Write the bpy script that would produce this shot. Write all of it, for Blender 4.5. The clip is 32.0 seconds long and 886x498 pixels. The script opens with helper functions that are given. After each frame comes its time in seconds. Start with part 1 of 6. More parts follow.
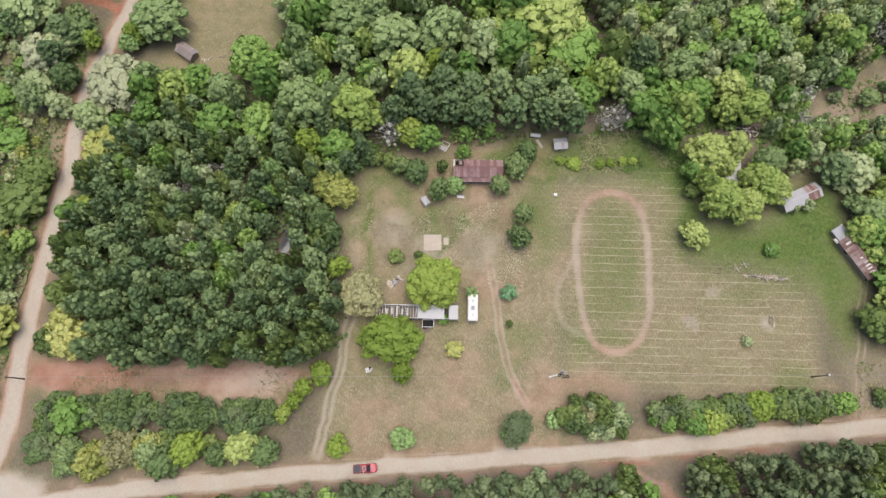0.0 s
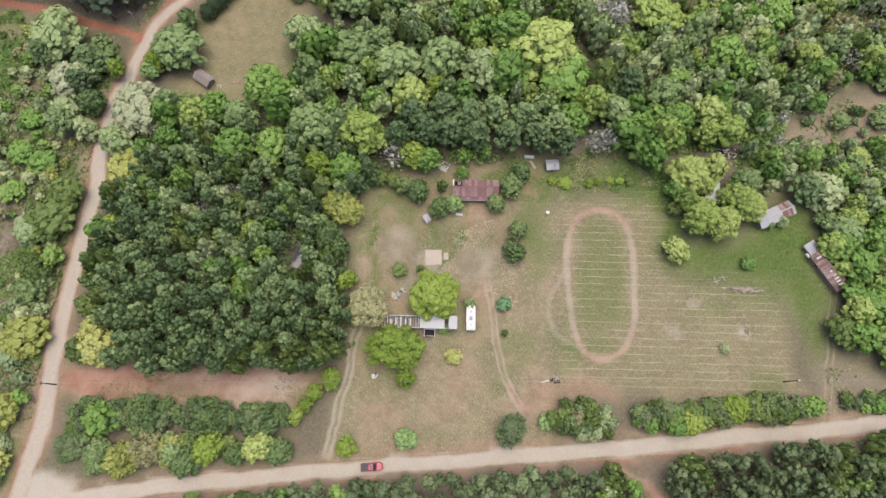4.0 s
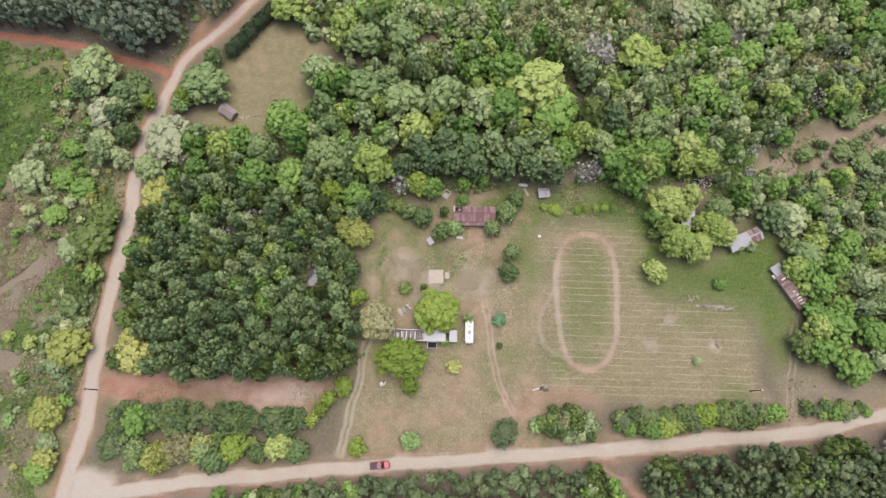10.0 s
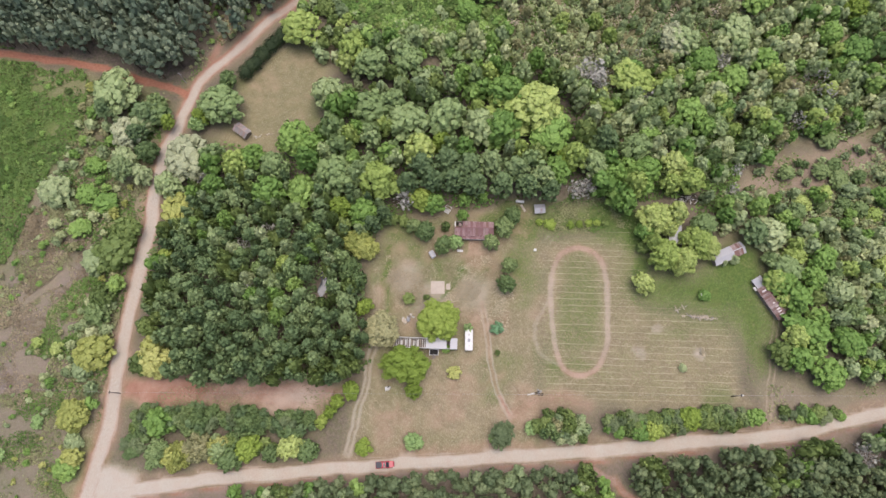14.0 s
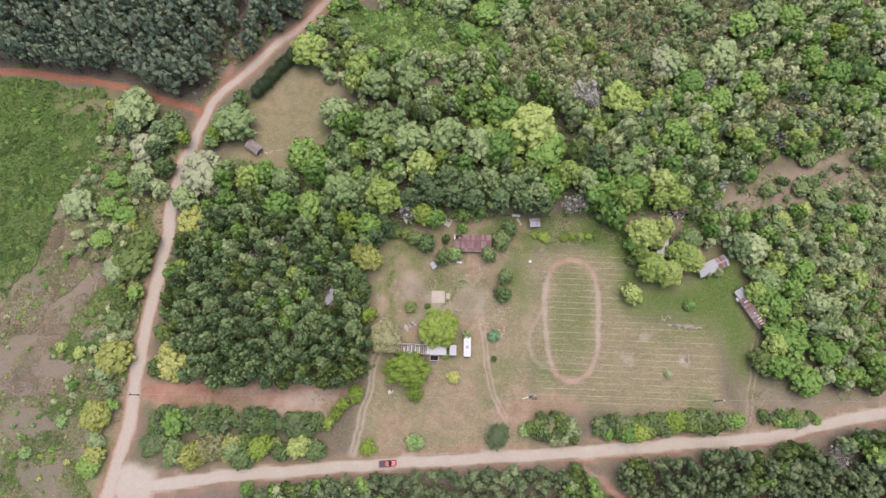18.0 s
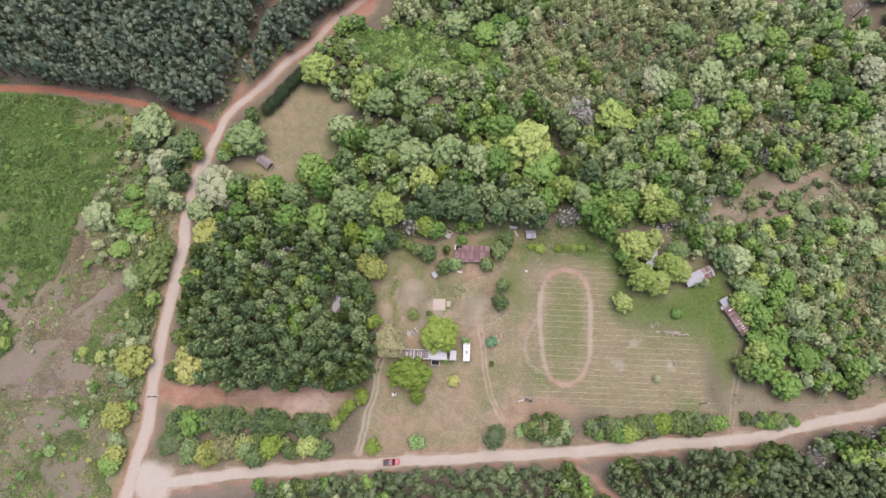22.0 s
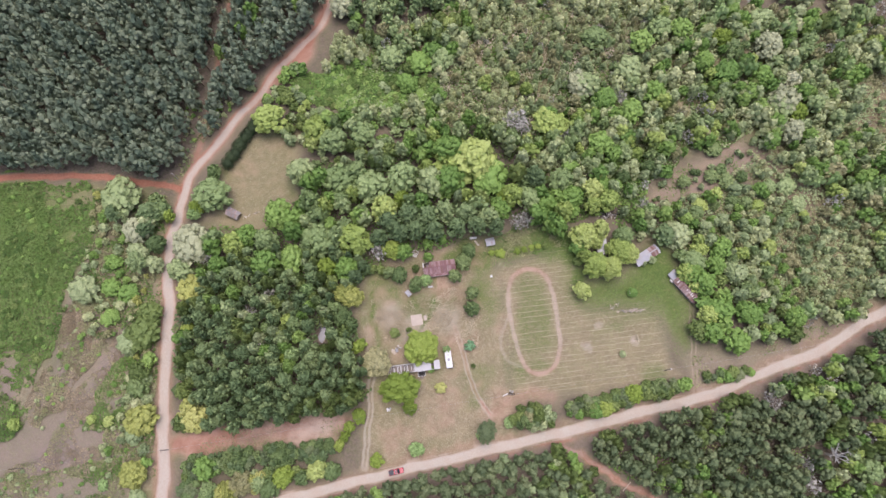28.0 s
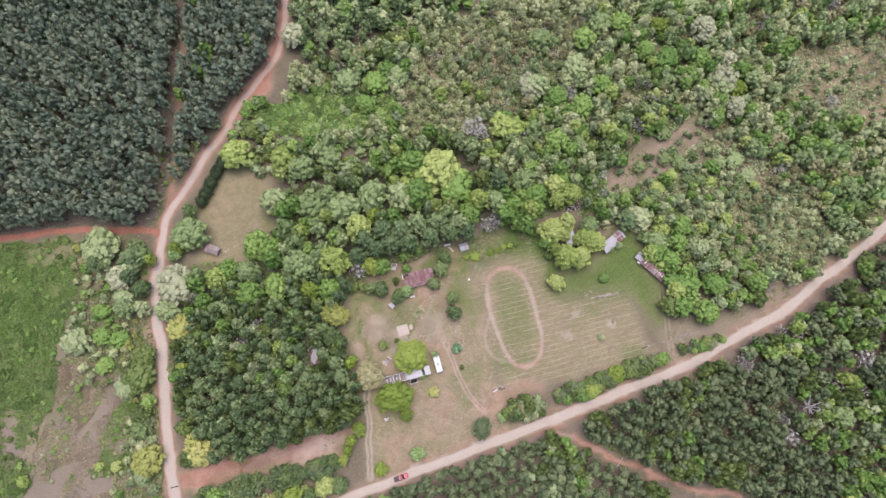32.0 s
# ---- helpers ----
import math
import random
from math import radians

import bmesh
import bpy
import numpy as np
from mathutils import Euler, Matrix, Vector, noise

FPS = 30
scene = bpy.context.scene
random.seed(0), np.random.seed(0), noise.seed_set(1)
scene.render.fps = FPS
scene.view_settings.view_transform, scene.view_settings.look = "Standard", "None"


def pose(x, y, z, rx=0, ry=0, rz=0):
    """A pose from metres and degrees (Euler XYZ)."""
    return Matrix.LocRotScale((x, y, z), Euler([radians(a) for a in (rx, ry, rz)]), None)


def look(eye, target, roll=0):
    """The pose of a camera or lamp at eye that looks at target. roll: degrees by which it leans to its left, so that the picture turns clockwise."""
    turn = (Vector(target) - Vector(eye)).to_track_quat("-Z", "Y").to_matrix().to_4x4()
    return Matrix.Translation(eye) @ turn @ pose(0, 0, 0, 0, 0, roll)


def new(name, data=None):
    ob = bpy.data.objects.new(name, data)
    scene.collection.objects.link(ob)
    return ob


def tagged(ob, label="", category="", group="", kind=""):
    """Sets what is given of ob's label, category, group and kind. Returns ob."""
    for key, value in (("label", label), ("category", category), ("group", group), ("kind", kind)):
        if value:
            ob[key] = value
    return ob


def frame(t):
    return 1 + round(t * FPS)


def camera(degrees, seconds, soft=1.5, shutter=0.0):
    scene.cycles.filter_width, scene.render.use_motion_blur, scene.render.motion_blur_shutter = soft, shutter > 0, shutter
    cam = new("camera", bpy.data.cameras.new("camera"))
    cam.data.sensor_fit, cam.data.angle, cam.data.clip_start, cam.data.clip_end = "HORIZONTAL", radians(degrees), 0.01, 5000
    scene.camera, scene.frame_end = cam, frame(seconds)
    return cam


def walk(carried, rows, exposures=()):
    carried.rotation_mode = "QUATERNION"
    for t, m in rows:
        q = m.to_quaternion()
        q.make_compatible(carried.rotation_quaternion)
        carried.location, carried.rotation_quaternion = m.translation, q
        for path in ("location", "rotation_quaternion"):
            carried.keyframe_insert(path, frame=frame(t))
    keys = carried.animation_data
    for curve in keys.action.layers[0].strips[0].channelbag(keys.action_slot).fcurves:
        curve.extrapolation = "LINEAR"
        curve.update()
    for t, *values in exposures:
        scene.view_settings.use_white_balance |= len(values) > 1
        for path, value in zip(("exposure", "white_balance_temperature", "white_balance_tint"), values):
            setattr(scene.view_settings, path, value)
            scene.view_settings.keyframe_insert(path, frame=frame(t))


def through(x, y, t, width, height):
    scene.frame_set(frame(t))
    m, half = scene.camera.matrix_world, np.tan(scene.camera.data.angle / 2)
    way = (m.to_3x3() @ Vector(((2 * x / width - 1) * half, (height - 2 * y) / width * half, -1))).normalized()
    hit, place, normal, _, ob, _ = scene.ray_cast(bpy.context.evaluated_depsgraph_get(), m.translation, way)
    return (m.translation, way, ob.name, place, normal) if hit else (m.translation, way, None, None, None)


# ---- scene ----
cam = camera(70.8, 32.0, soft=1.5)

# seconds, eye x, y, z, pitch below level, turn
PATH = [
    (0, 0.03, 0.02, 140.01, -74.60, 0.00),
    (1, -0.18, 0.22, 142.73, -74.60, -0.44),
    (2, -0.15, 0.26, 145.67, -74.60, -0.35),
    (3, -0.11, 0.33, 148.73, -74.60, -0.18),
    (5.5, -0.02, 0.77, 156.35, -74.61, 0.02),
    (7, -0.05, 0.97, 160.82, -74.61, 0.10),
    (9, -0.15, 1.32, 166.67, -74.61, 0.19),
    (11, -0.39, 1.52, 172.60, -74.61, 0.28),
    (13, -0.49, 1.90, 178.44, -74.60, 0.34),
    (14.5, -0.57, 2.10, 182.82, -74.60, 0.47),
    (16.5, -0.51, 2.38, 188.61, -74.60, 0.62),
    (18, -0.41, 2.58, 193.13, -74.60, 0.71),
    (20, -0.46, 2.76, 199.08, -74.61, 0.79),
    (22.5, -0.58, 3.09, 206.27, -74.62, 0.86),
    (23, -0.52, 3.17, 207.77, -74.62, 0.59),
    (23.5, -0.42, 3.22, 209.25, -74.63, 0.19),
    (24, -0.21, 3.32, 210.68, -74.63, -0.71),
    (24.5, 0.05, 3.46, 212.10, -74.63, -1.73),
    (25, 0.32, 3.60, 213.62, -74.63, -2.75),
    (25.5, 0.60, 3.73, 215.15, -74.63, -3.75),
    (27.5, 1.47, 4.23, 221.20, -74.64, -7.73),
    (28.5, 1.84, 4.48, 224.12, -74.63, -9.61),
    (29.5, 2.27, 4.68, 227.07, -74.63, -11.46),
    (30.5, 2.65, 4.92, 229.85, -74.62, -13.29),
    (31.5, 2.92, 4.91, 231.78, -74.61, -15.09),
    (32, 3.02, 4.76, 232.53, -74.62, -15.94),
]
walk(cam, [(t, pose(x, y, z, 90 + p, 0, a)) for t, x, y, z, p, a in PATH], [(0, 0.52, 6600, 11), (13, 0.51, 6480, 16), (20, 0.53, 6370, 19), (32, 0.63, 6230, 24)])

# ---- light: bright overcast ----
world = bpy.data.worlds.new("sky")
scene.world = world
world.use_nodes = True
wn = world.node_tree
sky = wn.nodes.new("ShaderNodeTexSky")
sky.sky_type, sky.sun_disc = "NISHITA", False
sky.sun_elevation, sky.sun_rotation = radians(82), radians(35)
sky.air_density, sky.dust_density, sky.ozone_density = 1.0, 4.0, 1.0
wn.links.new(sky.outputs[0], wn.nodes["Background"].inputs[0])
wn.nodes["Background"].inputs[1].default_value = 0.118
sun = new("sun", bpy.data.lights.new("sun", "SUN"))
sun.data.energy, sun.data.angle, sun.data.color = 1.75, radians(60), (1.0, 0.95, 0.87)
sun.matrix_world = look((18, 26, 220), (0, 0, 0))

# ---- plan: lines and areas, metres ----
MAIN_ROAD = [(-93, -18), (-81, -16), (-65, -14), (-47.6, -12.3), (-33.3, -11.1), (-15.5, -9.8), (2.5, -8.7), (20.4, -7.4), (38.5, -5.8), (56.6, -4.2), (69, -3), (92, -1.4), (116, 3.2), (137, 7.8), (156, 15), (176, 22), (190, 28)]
LANE = [(-98, -22), (-96, -11), (-94, 3), (-94, 15), (-93, 28), (-92, 40), (-91, 50), (-90, 58), (-90, 68), (-89, 83), (-86, 91), (-83, 100), (-80, 108), (-74, 115), (-66, 124), (-60, 131), (-52, 138), (-45, 147), (-35, 156), (-24, 167), (-18, 180), (-14, 194)]
RED_ROAD = [(-195, 119), (-178, 119), (-166, 118), (-154, 118), (-132, 116), (-119, 114), (-104, 110), (-91, 106), (-83, 103)]
FIREBREAK = [(-81, 106), (-77.5, 116), (-73.5, 128), (-68, 152), (-62, 177), (-55, 204)]
SIDE_TRACK = [(41.5, -9.3), (48.8, -16.2), (56.8, -23.7), (67, -32), (77, -39), (87, -44), (96, -49)]
FARM_TRACK = [(18.1, 3.4), (16.3, 6.5), (14.6, 12.6), (12.9, 18.9), (12.2, 25.3), (11.5, 32.0), (10.3, 38.7), (8.2, 48.5), (8.3, 55.0)]
DRIVE = [(-27.1, -6.6), (-25.1, 1.6), (-23.0, 10.1), (-21.8, 17.6), (-20.8, 24.0), (-20.6, 37.4), (-20.6, 45.7)]
OVAL = [(40.1, 52.6), (35.2, 51.0), (31.8, 45.4), (30.9, 37.0), (31.2, 29.5), (31.6, 22.2), (33.7, 16.6), (38.9, 14.6), (44.2, 17.4), (46.8, 24.4), (47.8, 32.2), (47.9, 40.0), (47.0, 46.8), (44.4, 51.4), (40.1, 52.6)]
YARD = [(-27, -7), (-21, 18), (-23, 44), (-18, 60), (2, 67), (16, 68), (24, 66), (30, 59), (26, -7)]
FIELD = [(29, 54), (56, 58), (57, 36), (83, 31), (85, 6), (43, 6), (27, 8)]
MEADOW = [(21, 54), (27, 66), (57, 68), (59, 54), (61, 45), (83, 48), (94, 44), (98, 31), (90, 13), (84, 29), (55, 37), (56, 57), (30, 57)]
CLAY = [(-92, 6), (-92, 13), (-74, 13), (-36, 14), (-28, 11), (-35, 4), (-55, 6), (-73, 7)]
CLAY_BARE = [(-53.5, 8), (-48, 12), (-38, 12.5), (-32.5, 9), (-36, 4.6), (-44.4, 5.4), (-51, 4)]
LAWN = [(-58, 123), (-38, 120), (-38, 110), (-43, 97), (-38, 92), (-51, 92), (-56, 79), (-74, 86), (-67, 96), (-68, 109)]
WOOD_WEST = [(-89, 58), (-87, 64), (-74, 71), (-58, 73), (-38, 72), (-18, 69), (-20, 59), (-27, 52), (-24, 37), (-22, 25), (-24, 14), (-42, 12), (-68, 12), (-82, 16), (-86, 28)]
WOOD_NORTH = [(-81, 86), (-70, 85), (-56, 79), (-51, 92), (-38, 90), (-30, 105), (-21, 105), (28, 114), (48, 106), (54, 89), (63, 71), (56, 64), (39, 71), (25, 68), (1, 65), (-17, 63), (-23, 56), (-54, 65), (-80, 68)]
WOOD_LAWN = [(-40, 123), (-26, 124), (-8, 122), (-6, 108), (-21, 104), (-32, 108), (-35, 117)]
SCRUB_NORTH = [(-28, 136), (-18, 160), (1, 160), (17, 161), (33, 168), (103, 160), (127, 153), (139, 132), (137, 94), (107, 87), (88, 74), (64, 76), (50, 90), (46, 107), (14, 116), (-17, 122)]
WOOD_NE = [(127, 153), (238, 122), (193, 32), (165, 18), (129, 17), (112, 22), (108, 41), (96, 52), (82, 58), (86, 70), (102, 68), (133, 71), (137, 94), (139, 132)]
GLADE = [(91, 74), (101, 80), (114, 84), (124, 89), (135, 94), (140, 87), (141, 81), (146, 75), (151, 68), (156, 54), (150, 53), (144, 64), (135, 68), (128, 61), (112, 60), (113, 67), (102, 67), (91, 69)]
JUNCTION = [(-80, 138), (-68, 142), (-60, 137), (-72, 119), (-79, 110), (-84, 112)]
PINE_PART = [(-101, 37), (-75, 43), (-64, 39), (-40, 36), (-27, 45), (-14, 37), (-14, 6), (-96, 6)]
WOOD_EAST = [(101, 34), (113, 35), (135, 20), (130, 15), (117, 11), (98, 15), (94, 22)]
PINE_WEST = [(-170, 121), (-132, 114), (-102, 108), (-82, 105), (-76.5, 118), (-71, 132), (-66, 152), (-62, 173), (-51, 223), (-161, 273)]
PINE_STRIP = [(-51, 210), (-13, 199), (-19, 177), (-25, 168), (-36, 157), (-45, 147.5), (-57, 134.5), (-66, 123), (-74.5, 110), (-73.5, 120), (-66.5, 151), (-61.5, 172)]
WOOD_FAR = [(-10, 198), (-15, 162), (1, 157), (25, 165), (44, 171), (49, 188)]
PINE_SOUTH = [(50, -12), (55, -6.8), (69, -5.4), (90, -3.8), (108, -0.5), (124, -21), (120, -38), (120, -56), (128, -68), (98, -53), (94, -48), (72, -34), (52, -17)]
WOOD_SE = [(108, -0.5), (120, 1.2), (137, 4.5), (161, 13), (196, 26), (157, -70), (120, -56), (120, -38), (124, -21)]
PINE_SW = [(-57, -17), (-44, -15.4), (-21, -13.4), (-1, -12), (22, -10.4), (37, -9.2), (43, -13), (55, -25), (62, -32), (73, -42), (60, -44), (30, -36), (-4, -25), (-57, -21)]
KUDZU = [(-175, 121), (-150, 118), (-122, 112), (-117, 104), (-116, 95), (-120, 84), (-126, 70), (-129, 52), (-139, 35), (-144, 20), (-175, 22)]
BRUSH_W = [(-118, 108), (-90, 98), (-93, 63), (-94, 41), (-98, 6), (-115, 11), (-102, 44), (-122, 52), (-120, 70)]
BARE_W = [(-146, 8), (-133, 20), (-120, 36), (-106, 53), (-100, 62), (-98, 55), (-103, 45), (-111, 35), (-123, 20), (-121, 14), (-101, 12.5), (-100, 6.5), (-128, 4.5), (-132, -5), (-139, -11), (-152, -8)]
VERGE_E = [(91, 14), (117, 10), (130, 15), (165, 18), (193, 32), (190, 27), (142, 11), (108, 5), (88, 0)]
LANE_RED = [(-47, 142), (-42, 142.5), (-34, 147), (-29, 152), (-26, 163), (-20, 178), (-14, 196), (-17, 196), (-23, 178), (-30, 164), (-38, 154)]
PATH_EAST = [(97.5, 33), (94.5, 23), (93, 13), (90.4, 3), (90, -1)]
SIDE_LOOP = [(30.5, 37), (28.0, 32.5), (26.3, 28.5), (26.0, 24), (28.0, 20), (32.3, 17.6)]
ROUGH_W = [(-141, 31), (-129, 50), (-126, 70), (-119, 86), (-108, 66), (-107, 54), (-121, 37), (-134, 21)]
ROUGH_LANE = [(-121, 19), (-111, 34), (-103, 45), (-98, 56), (-96, 40), (-98, 14)]
BRAMBLE = [(-40, 141), (-20, 146), (2, 141), (23, 134), (16, 124), (-7, 124), (-32, 129)]
WEED_SW = [(-171, 10), (-139, 8), (-111, 11), (-107, -2), (-102, -18), (-104, -30), (-166, -31)]
SCRUB_MID = [(45, 156), (71, 161), (106, 147), (112, 131), (84, 120), (65, 113), (47, 110), (30, 110), (18, 118), (22, 135), (32, 144)]
WOOD_SHED = [(57, 68), (52, 82), (68, 96), (96, 90), (99, 82), (89, 72), (84, 59), (80, 66), (64, 68)]
WOOD_BARN = [(93, 66), (106, 72), (135, 72), (126, 25), (107, 25), (102, 42), (94, 50)]
SCRUB_E = [(114, 62), (122, 74), (136, 84), (146, 66), (152, 58), (165, 60), (170, 29), (148, 23), (131, 23), (115, 40), (108, 46)]
GLADE_FAR = [(184, 108), (207, 107), (239, 107), (215, 61), (190, 76), (177, 88)]
WOOD_BACK = [(-59, 145), (-33, 148), (-7, 146), (23, 134), (18, 113), (-2, 106), (-19, 101), (-31, 101), (-36, 112), (-49, 119)]
POND = [(-38, 44), (-36, 45), (-34, 43), (-35, 40), (-36, 38), (-37, 37), (-38, 39), (-37, 42)]


# ---- materials ----
def material(name, rough=0.9, spec=0.2):
    m = bpy.data.materials.new(name)
    m.use_nodes = True
    b = m.node_tree.nodes["Principled BSDF"]
    b.inputs["Roughness"].default_value = rough
    b.inputs["Specular IOR Level"].default_value = spec
    return m, m.node_tree, b


def node(tree, kind, **inputs):
    n = tree.nodes.new(kind)
    for key, value in inputs.items():
        put(tree, n.inputs[int(key[1:])] if key[0] == "i" and key[1:].isdigit() else n.inputs[key], value)
    return n


def put(tree, socket, value):
    if isinstance(value, bpy.types.NodeSocket):
        tree.links.new(value, socket)
    elif isinstance(value, tuple) and len(value) == 3 and socket.type == "RGBA":
        socket.default_value = (*value, 1)
    else:
        socket.default_value = value


def maths(tree, op, a, b=0.0, c=0.0, clamp=False):
    n = node(tree, "ShaderNodeMath", i0=a, i1=b, i2=c)
    n.operation, n.use_clamp = op, clamp
    return n.outputs[0]


def blend(tree, fac, a, b, mode="MIX"):
    n = tree.nodes.new("ShaderNodeMix")
    n.data_type, n.blend_type = "RGBA", mode
    put(tree, n.inputs[0], fac), put(tree, n.inputs[6], a), put(tree, n.inputs[7], b)
    return n.outputs[2]


def cloud(tree, vector, scale, detail=3.0, rough=0.6):
    return node(tree, "ShaderNodeTexNoise", Vector=vector, Scale=scale, Detail=detail, Roughness=rough).outputs["Fac"]


def span(tree, value, lo, hi, to_lo=0.0, to_hi=1.0):
    n = node(tree, "ShaderNodeMapRange", i0=value, i1=lo, i2=hi, i3=to_lo, i4=to_hi)
    return n.outputs[0]


def where(tree):
    return tree.nodes.new("ShaderNodeNewGeometry").outputs["Position"]


def bumped(tree, b, height, strength=0.4, distance=0.1):
    tree.links.new(node(tree, "ShaderNodeBump", Height=height, Strength=strength, Distance=distance).outputs[0], b.inputs["Normal"])


def leaf_material(name, dark, mid, light, through=0.2):
    """Foliage: the hue drifts from plant to plant and from spray to spray; fine highlights and gaps are painted in."""
    m, t, b = material(name, 0.65, 0.22)
    rnd = t.nodes.new("ShaderNodeObjectInfo").outputs["Random"]
    tint = t.nodes.new("ShaderNodeAttribute")
    tint.attribute_name = "tint"
    plant_r = maths(t, "FRACT", maths(t, "ADD", rnd, tint.outputs["Fac"]))
    geo = t.nodes.new("ShaderNodeNewGeometry")
    spray = geo.outputs["Random Per Island"]
    clump = cloud(t, geo.outputs["Position"], 0.9, 2.0)
    f = maths(t, "ADD", maths(t, "MULTIPLY", plant_r, 0.68), maths(t, "ADD", maths(t, "MULTIPLY", spray, 0.07), maths(t, "MULTIPLY_ADD", clump, 0.45, -0.14)))
    ramp = node(t, "ShaderNodeValToRGB", Fac=f)
    e = ramp.color_ramp.elements
    e[0].position, e[0].color = 0.0, (*dark, 1)
    e[1].position, e[1].color = 1.0, (*light, 1)
    e.new(0.5).color = (*mid, 1)
    # fine noise paints bright leaf highlights and dark gaps into the colour
    grain = cloud(t, geo.outputs["Position"], 2.9, 4.0, 0.8)
    shade = node(t, "ShaderNodeCombineXYZ", i0=span(t, grain, 0.38, 0.62, 0.8, 1.24), i1=span(t, grain, 0.38, 0.62, 0.82, 1.2), i2=span(t, grain, 0.38, 0.62, 0.84, 1.24))
    hue = blend(t, 1.0, ramp.outputs[0], shade.outputs[0], "MULTIPLY")
    t.links.new(hue, b.inputs["Base Color"])
    bumped(t, b, grain, 0.3, 0.12)
    thin = node(t, "ShaderNodeBsdfTranslucent", Color=hue)
    mix = node(t, "ShaderNodeMixShader", i0=through, i1=b.outputs[0], i2=thin.outputs[0])
    t.links.new(mix.outputs[0], t.nodes["Material Output"].inputs["Surface"])
    return m


def plain(name, colour, rough=0.8, spread=0.25, scale=3.0, metal=0.0, spec=0.3, second=None, bump=0.15):
    """Paint, wood or metal with stains at two sizes."""
    m, t, b = material(name, rough, spec)
    p = t.nodes.new("ShaderNodeTexCoord").outputs["Object"]
    a, g = cloud(t, p, scale, 4.0), cloud(t, p, scale * 9, 2.0)
    k = span(t, maths(t, "ADD", maths(t, "MULTIPLY", a, 0.7), maths(t, "MULTIPLY", g, 0.3)), 0.3, 0.7)
    lo = tuple(c * (1 - spread) for c in colour) if second is None else second
    put(t, b.inputs["Base Color"], blend(t, k, lo, colour))
    b.inputs["Metallic"].default_value = metal
    bumped(t, b, g, bump, 0.02)
    return m


LEAF = {
    "maple": leaf_material("leaf_maple", (0.148, 0.228, 0.0361), (0.241, 0.338, 0.0597), (0.358, 0.443, 0.108), 0.18),
    "oak": leaf_material("leaf_oak", (0.11, 0.213, 0.0508), (0.199, 0.335, 0.0782), (0.32, 0.446, 0.129), 0.18),
    "willow": leaf_material("leaf_willow", (0.235, 0.334, 0.0799), (0.367, 0.47, 0.13), (0.451, 0.517, 0.183), 0.18),
    "yellow": leaf_material("leaf_yellow", (0.235, 0.282, 0.0705), (0.376, 0.409, 0.117), (0.489, 0.498, 0.179), 0.18),
    "pale_oak": leaf_material("leaf_pale", (0.175, 0.259, 0.094), (0.27, 0.368, 0.148), (0.376, 0.452, 0.215), 0.18),
    "pale_green": leaf_material("leaf_grey_green", (0.196, 0.313, 0.105), (0.285, 0.42, 0.155), (0.401, 0.515, 0.234), 0.18),
    # blue share raised: some distance haze is mixed into this scrub green
    "scrub_oak": leaf_material("leaf_scrub", (0.203, 0.28, 0.131), (0.33, 0.413, 0.194), (0.478, 0.526, 0.277), 0.18),
    "holly": leaf_material("leaf_dark", (0.0987, 0.149, 0.0448), (0.174, 0.244, 0.0712), (0.271, 0.346, 0.109), 0.18),
    "cedar": leaf_material("leaf_cedar", (0.0959, 0.153, 0.0555), (0.167, 0.246, 0.0886), (0.264, 0.338, 0.132), 0.18),
    "pine": leaf_material("leaf_pine", (0.0812, 0.133, 0.0572), (0.158, 0.235, 0.0957), (0.314, 0.4, 0.168), 0.18),
    # plantation copy of pine; its bluish tint puts distance haze into the colour
    "blue_pine": leaf_material("leaf_pine_haze", (0.112, 0.164, 0.108), (0.19, 0.244, 0.153), (0.299, 0.342, 0.21), 0.18),
    "young_pine": leaf_material("leaf_young_pine", (0.0864, 0.125, 0.0559), (0.142, 0.192, 0.0869), (0.222, 0.265, 0.124), 0.18),
    "teal_bush": leaf_material("leaf_teal", (0.115, 0.239, 0.113), (0.172, 0.33, 0.162), (0.248, 0.422, 0.208), 0.18),
    "blossom": leaf_material("leaf_blossom", (0.3, 0.335, 0.19), (0.42, 0.455, 0.27), (0.54, 0.56, 0.36), 0.18),
    "bare": leaf_material("leaf_bud", (0.254, 0.254, 0.208), (0.36, 0.36, 0.305), (0.457, 0.452, 0.391), 0.18),
    "budding_oak": leaf_material("leaf_budding", (0.224, 0.231, 0.106), (0.322, 0.327, 0.157), (0.427, 0.416, 0.218), 0.18),
    "sapling": leaf_material("leaf_sapling", (0.311, 0.377, 0.169), (0.445, 0.502, 0.244), (0.565, 0.588, 0.323), 0.18),
    "snag": leaf_material("leaf_dead", (0.4, 0.38, 0.34), (0.5, 0.48, 0.44), (0.6, 0.58, 0.54), 0.1),
    "straw": leaf_material("dry_grass", (0.2, 0.16, 0.095), (0.29, 0.24, 0.15), (0.37, 0.315, 0.21), 0.2),
    "bleached": leaf_material("bleached_grass", (0.34, 0.3, 0.2), (0.44, 0.395, 0.275), (0.53, 0.48, 0.35), 0.1),
    "weeds": leaf_material("leaf_weeds", (0.0735, 0.134, 0.0335), (0.116, 0.196, 0.0459), (0.18, 0.259, 0.0807), 0.18),
    "hedge": leaf_material("leaf_hedge", (0.035, 0.058, 0.026), (0.055, 0.085, 0.037), (0.085, 0.12, 0.052), 0.2),
    "brush": leaf_material("leaf_brush", (0.182, 0.203, 0.0914), (0.254, 0.264, 0.127), (0.345, 0.33, 0.178), 0.18),
}
BARK = plain("bark", (0.16, 0.12, 0.09), 0.95, 0.4, 2.0)
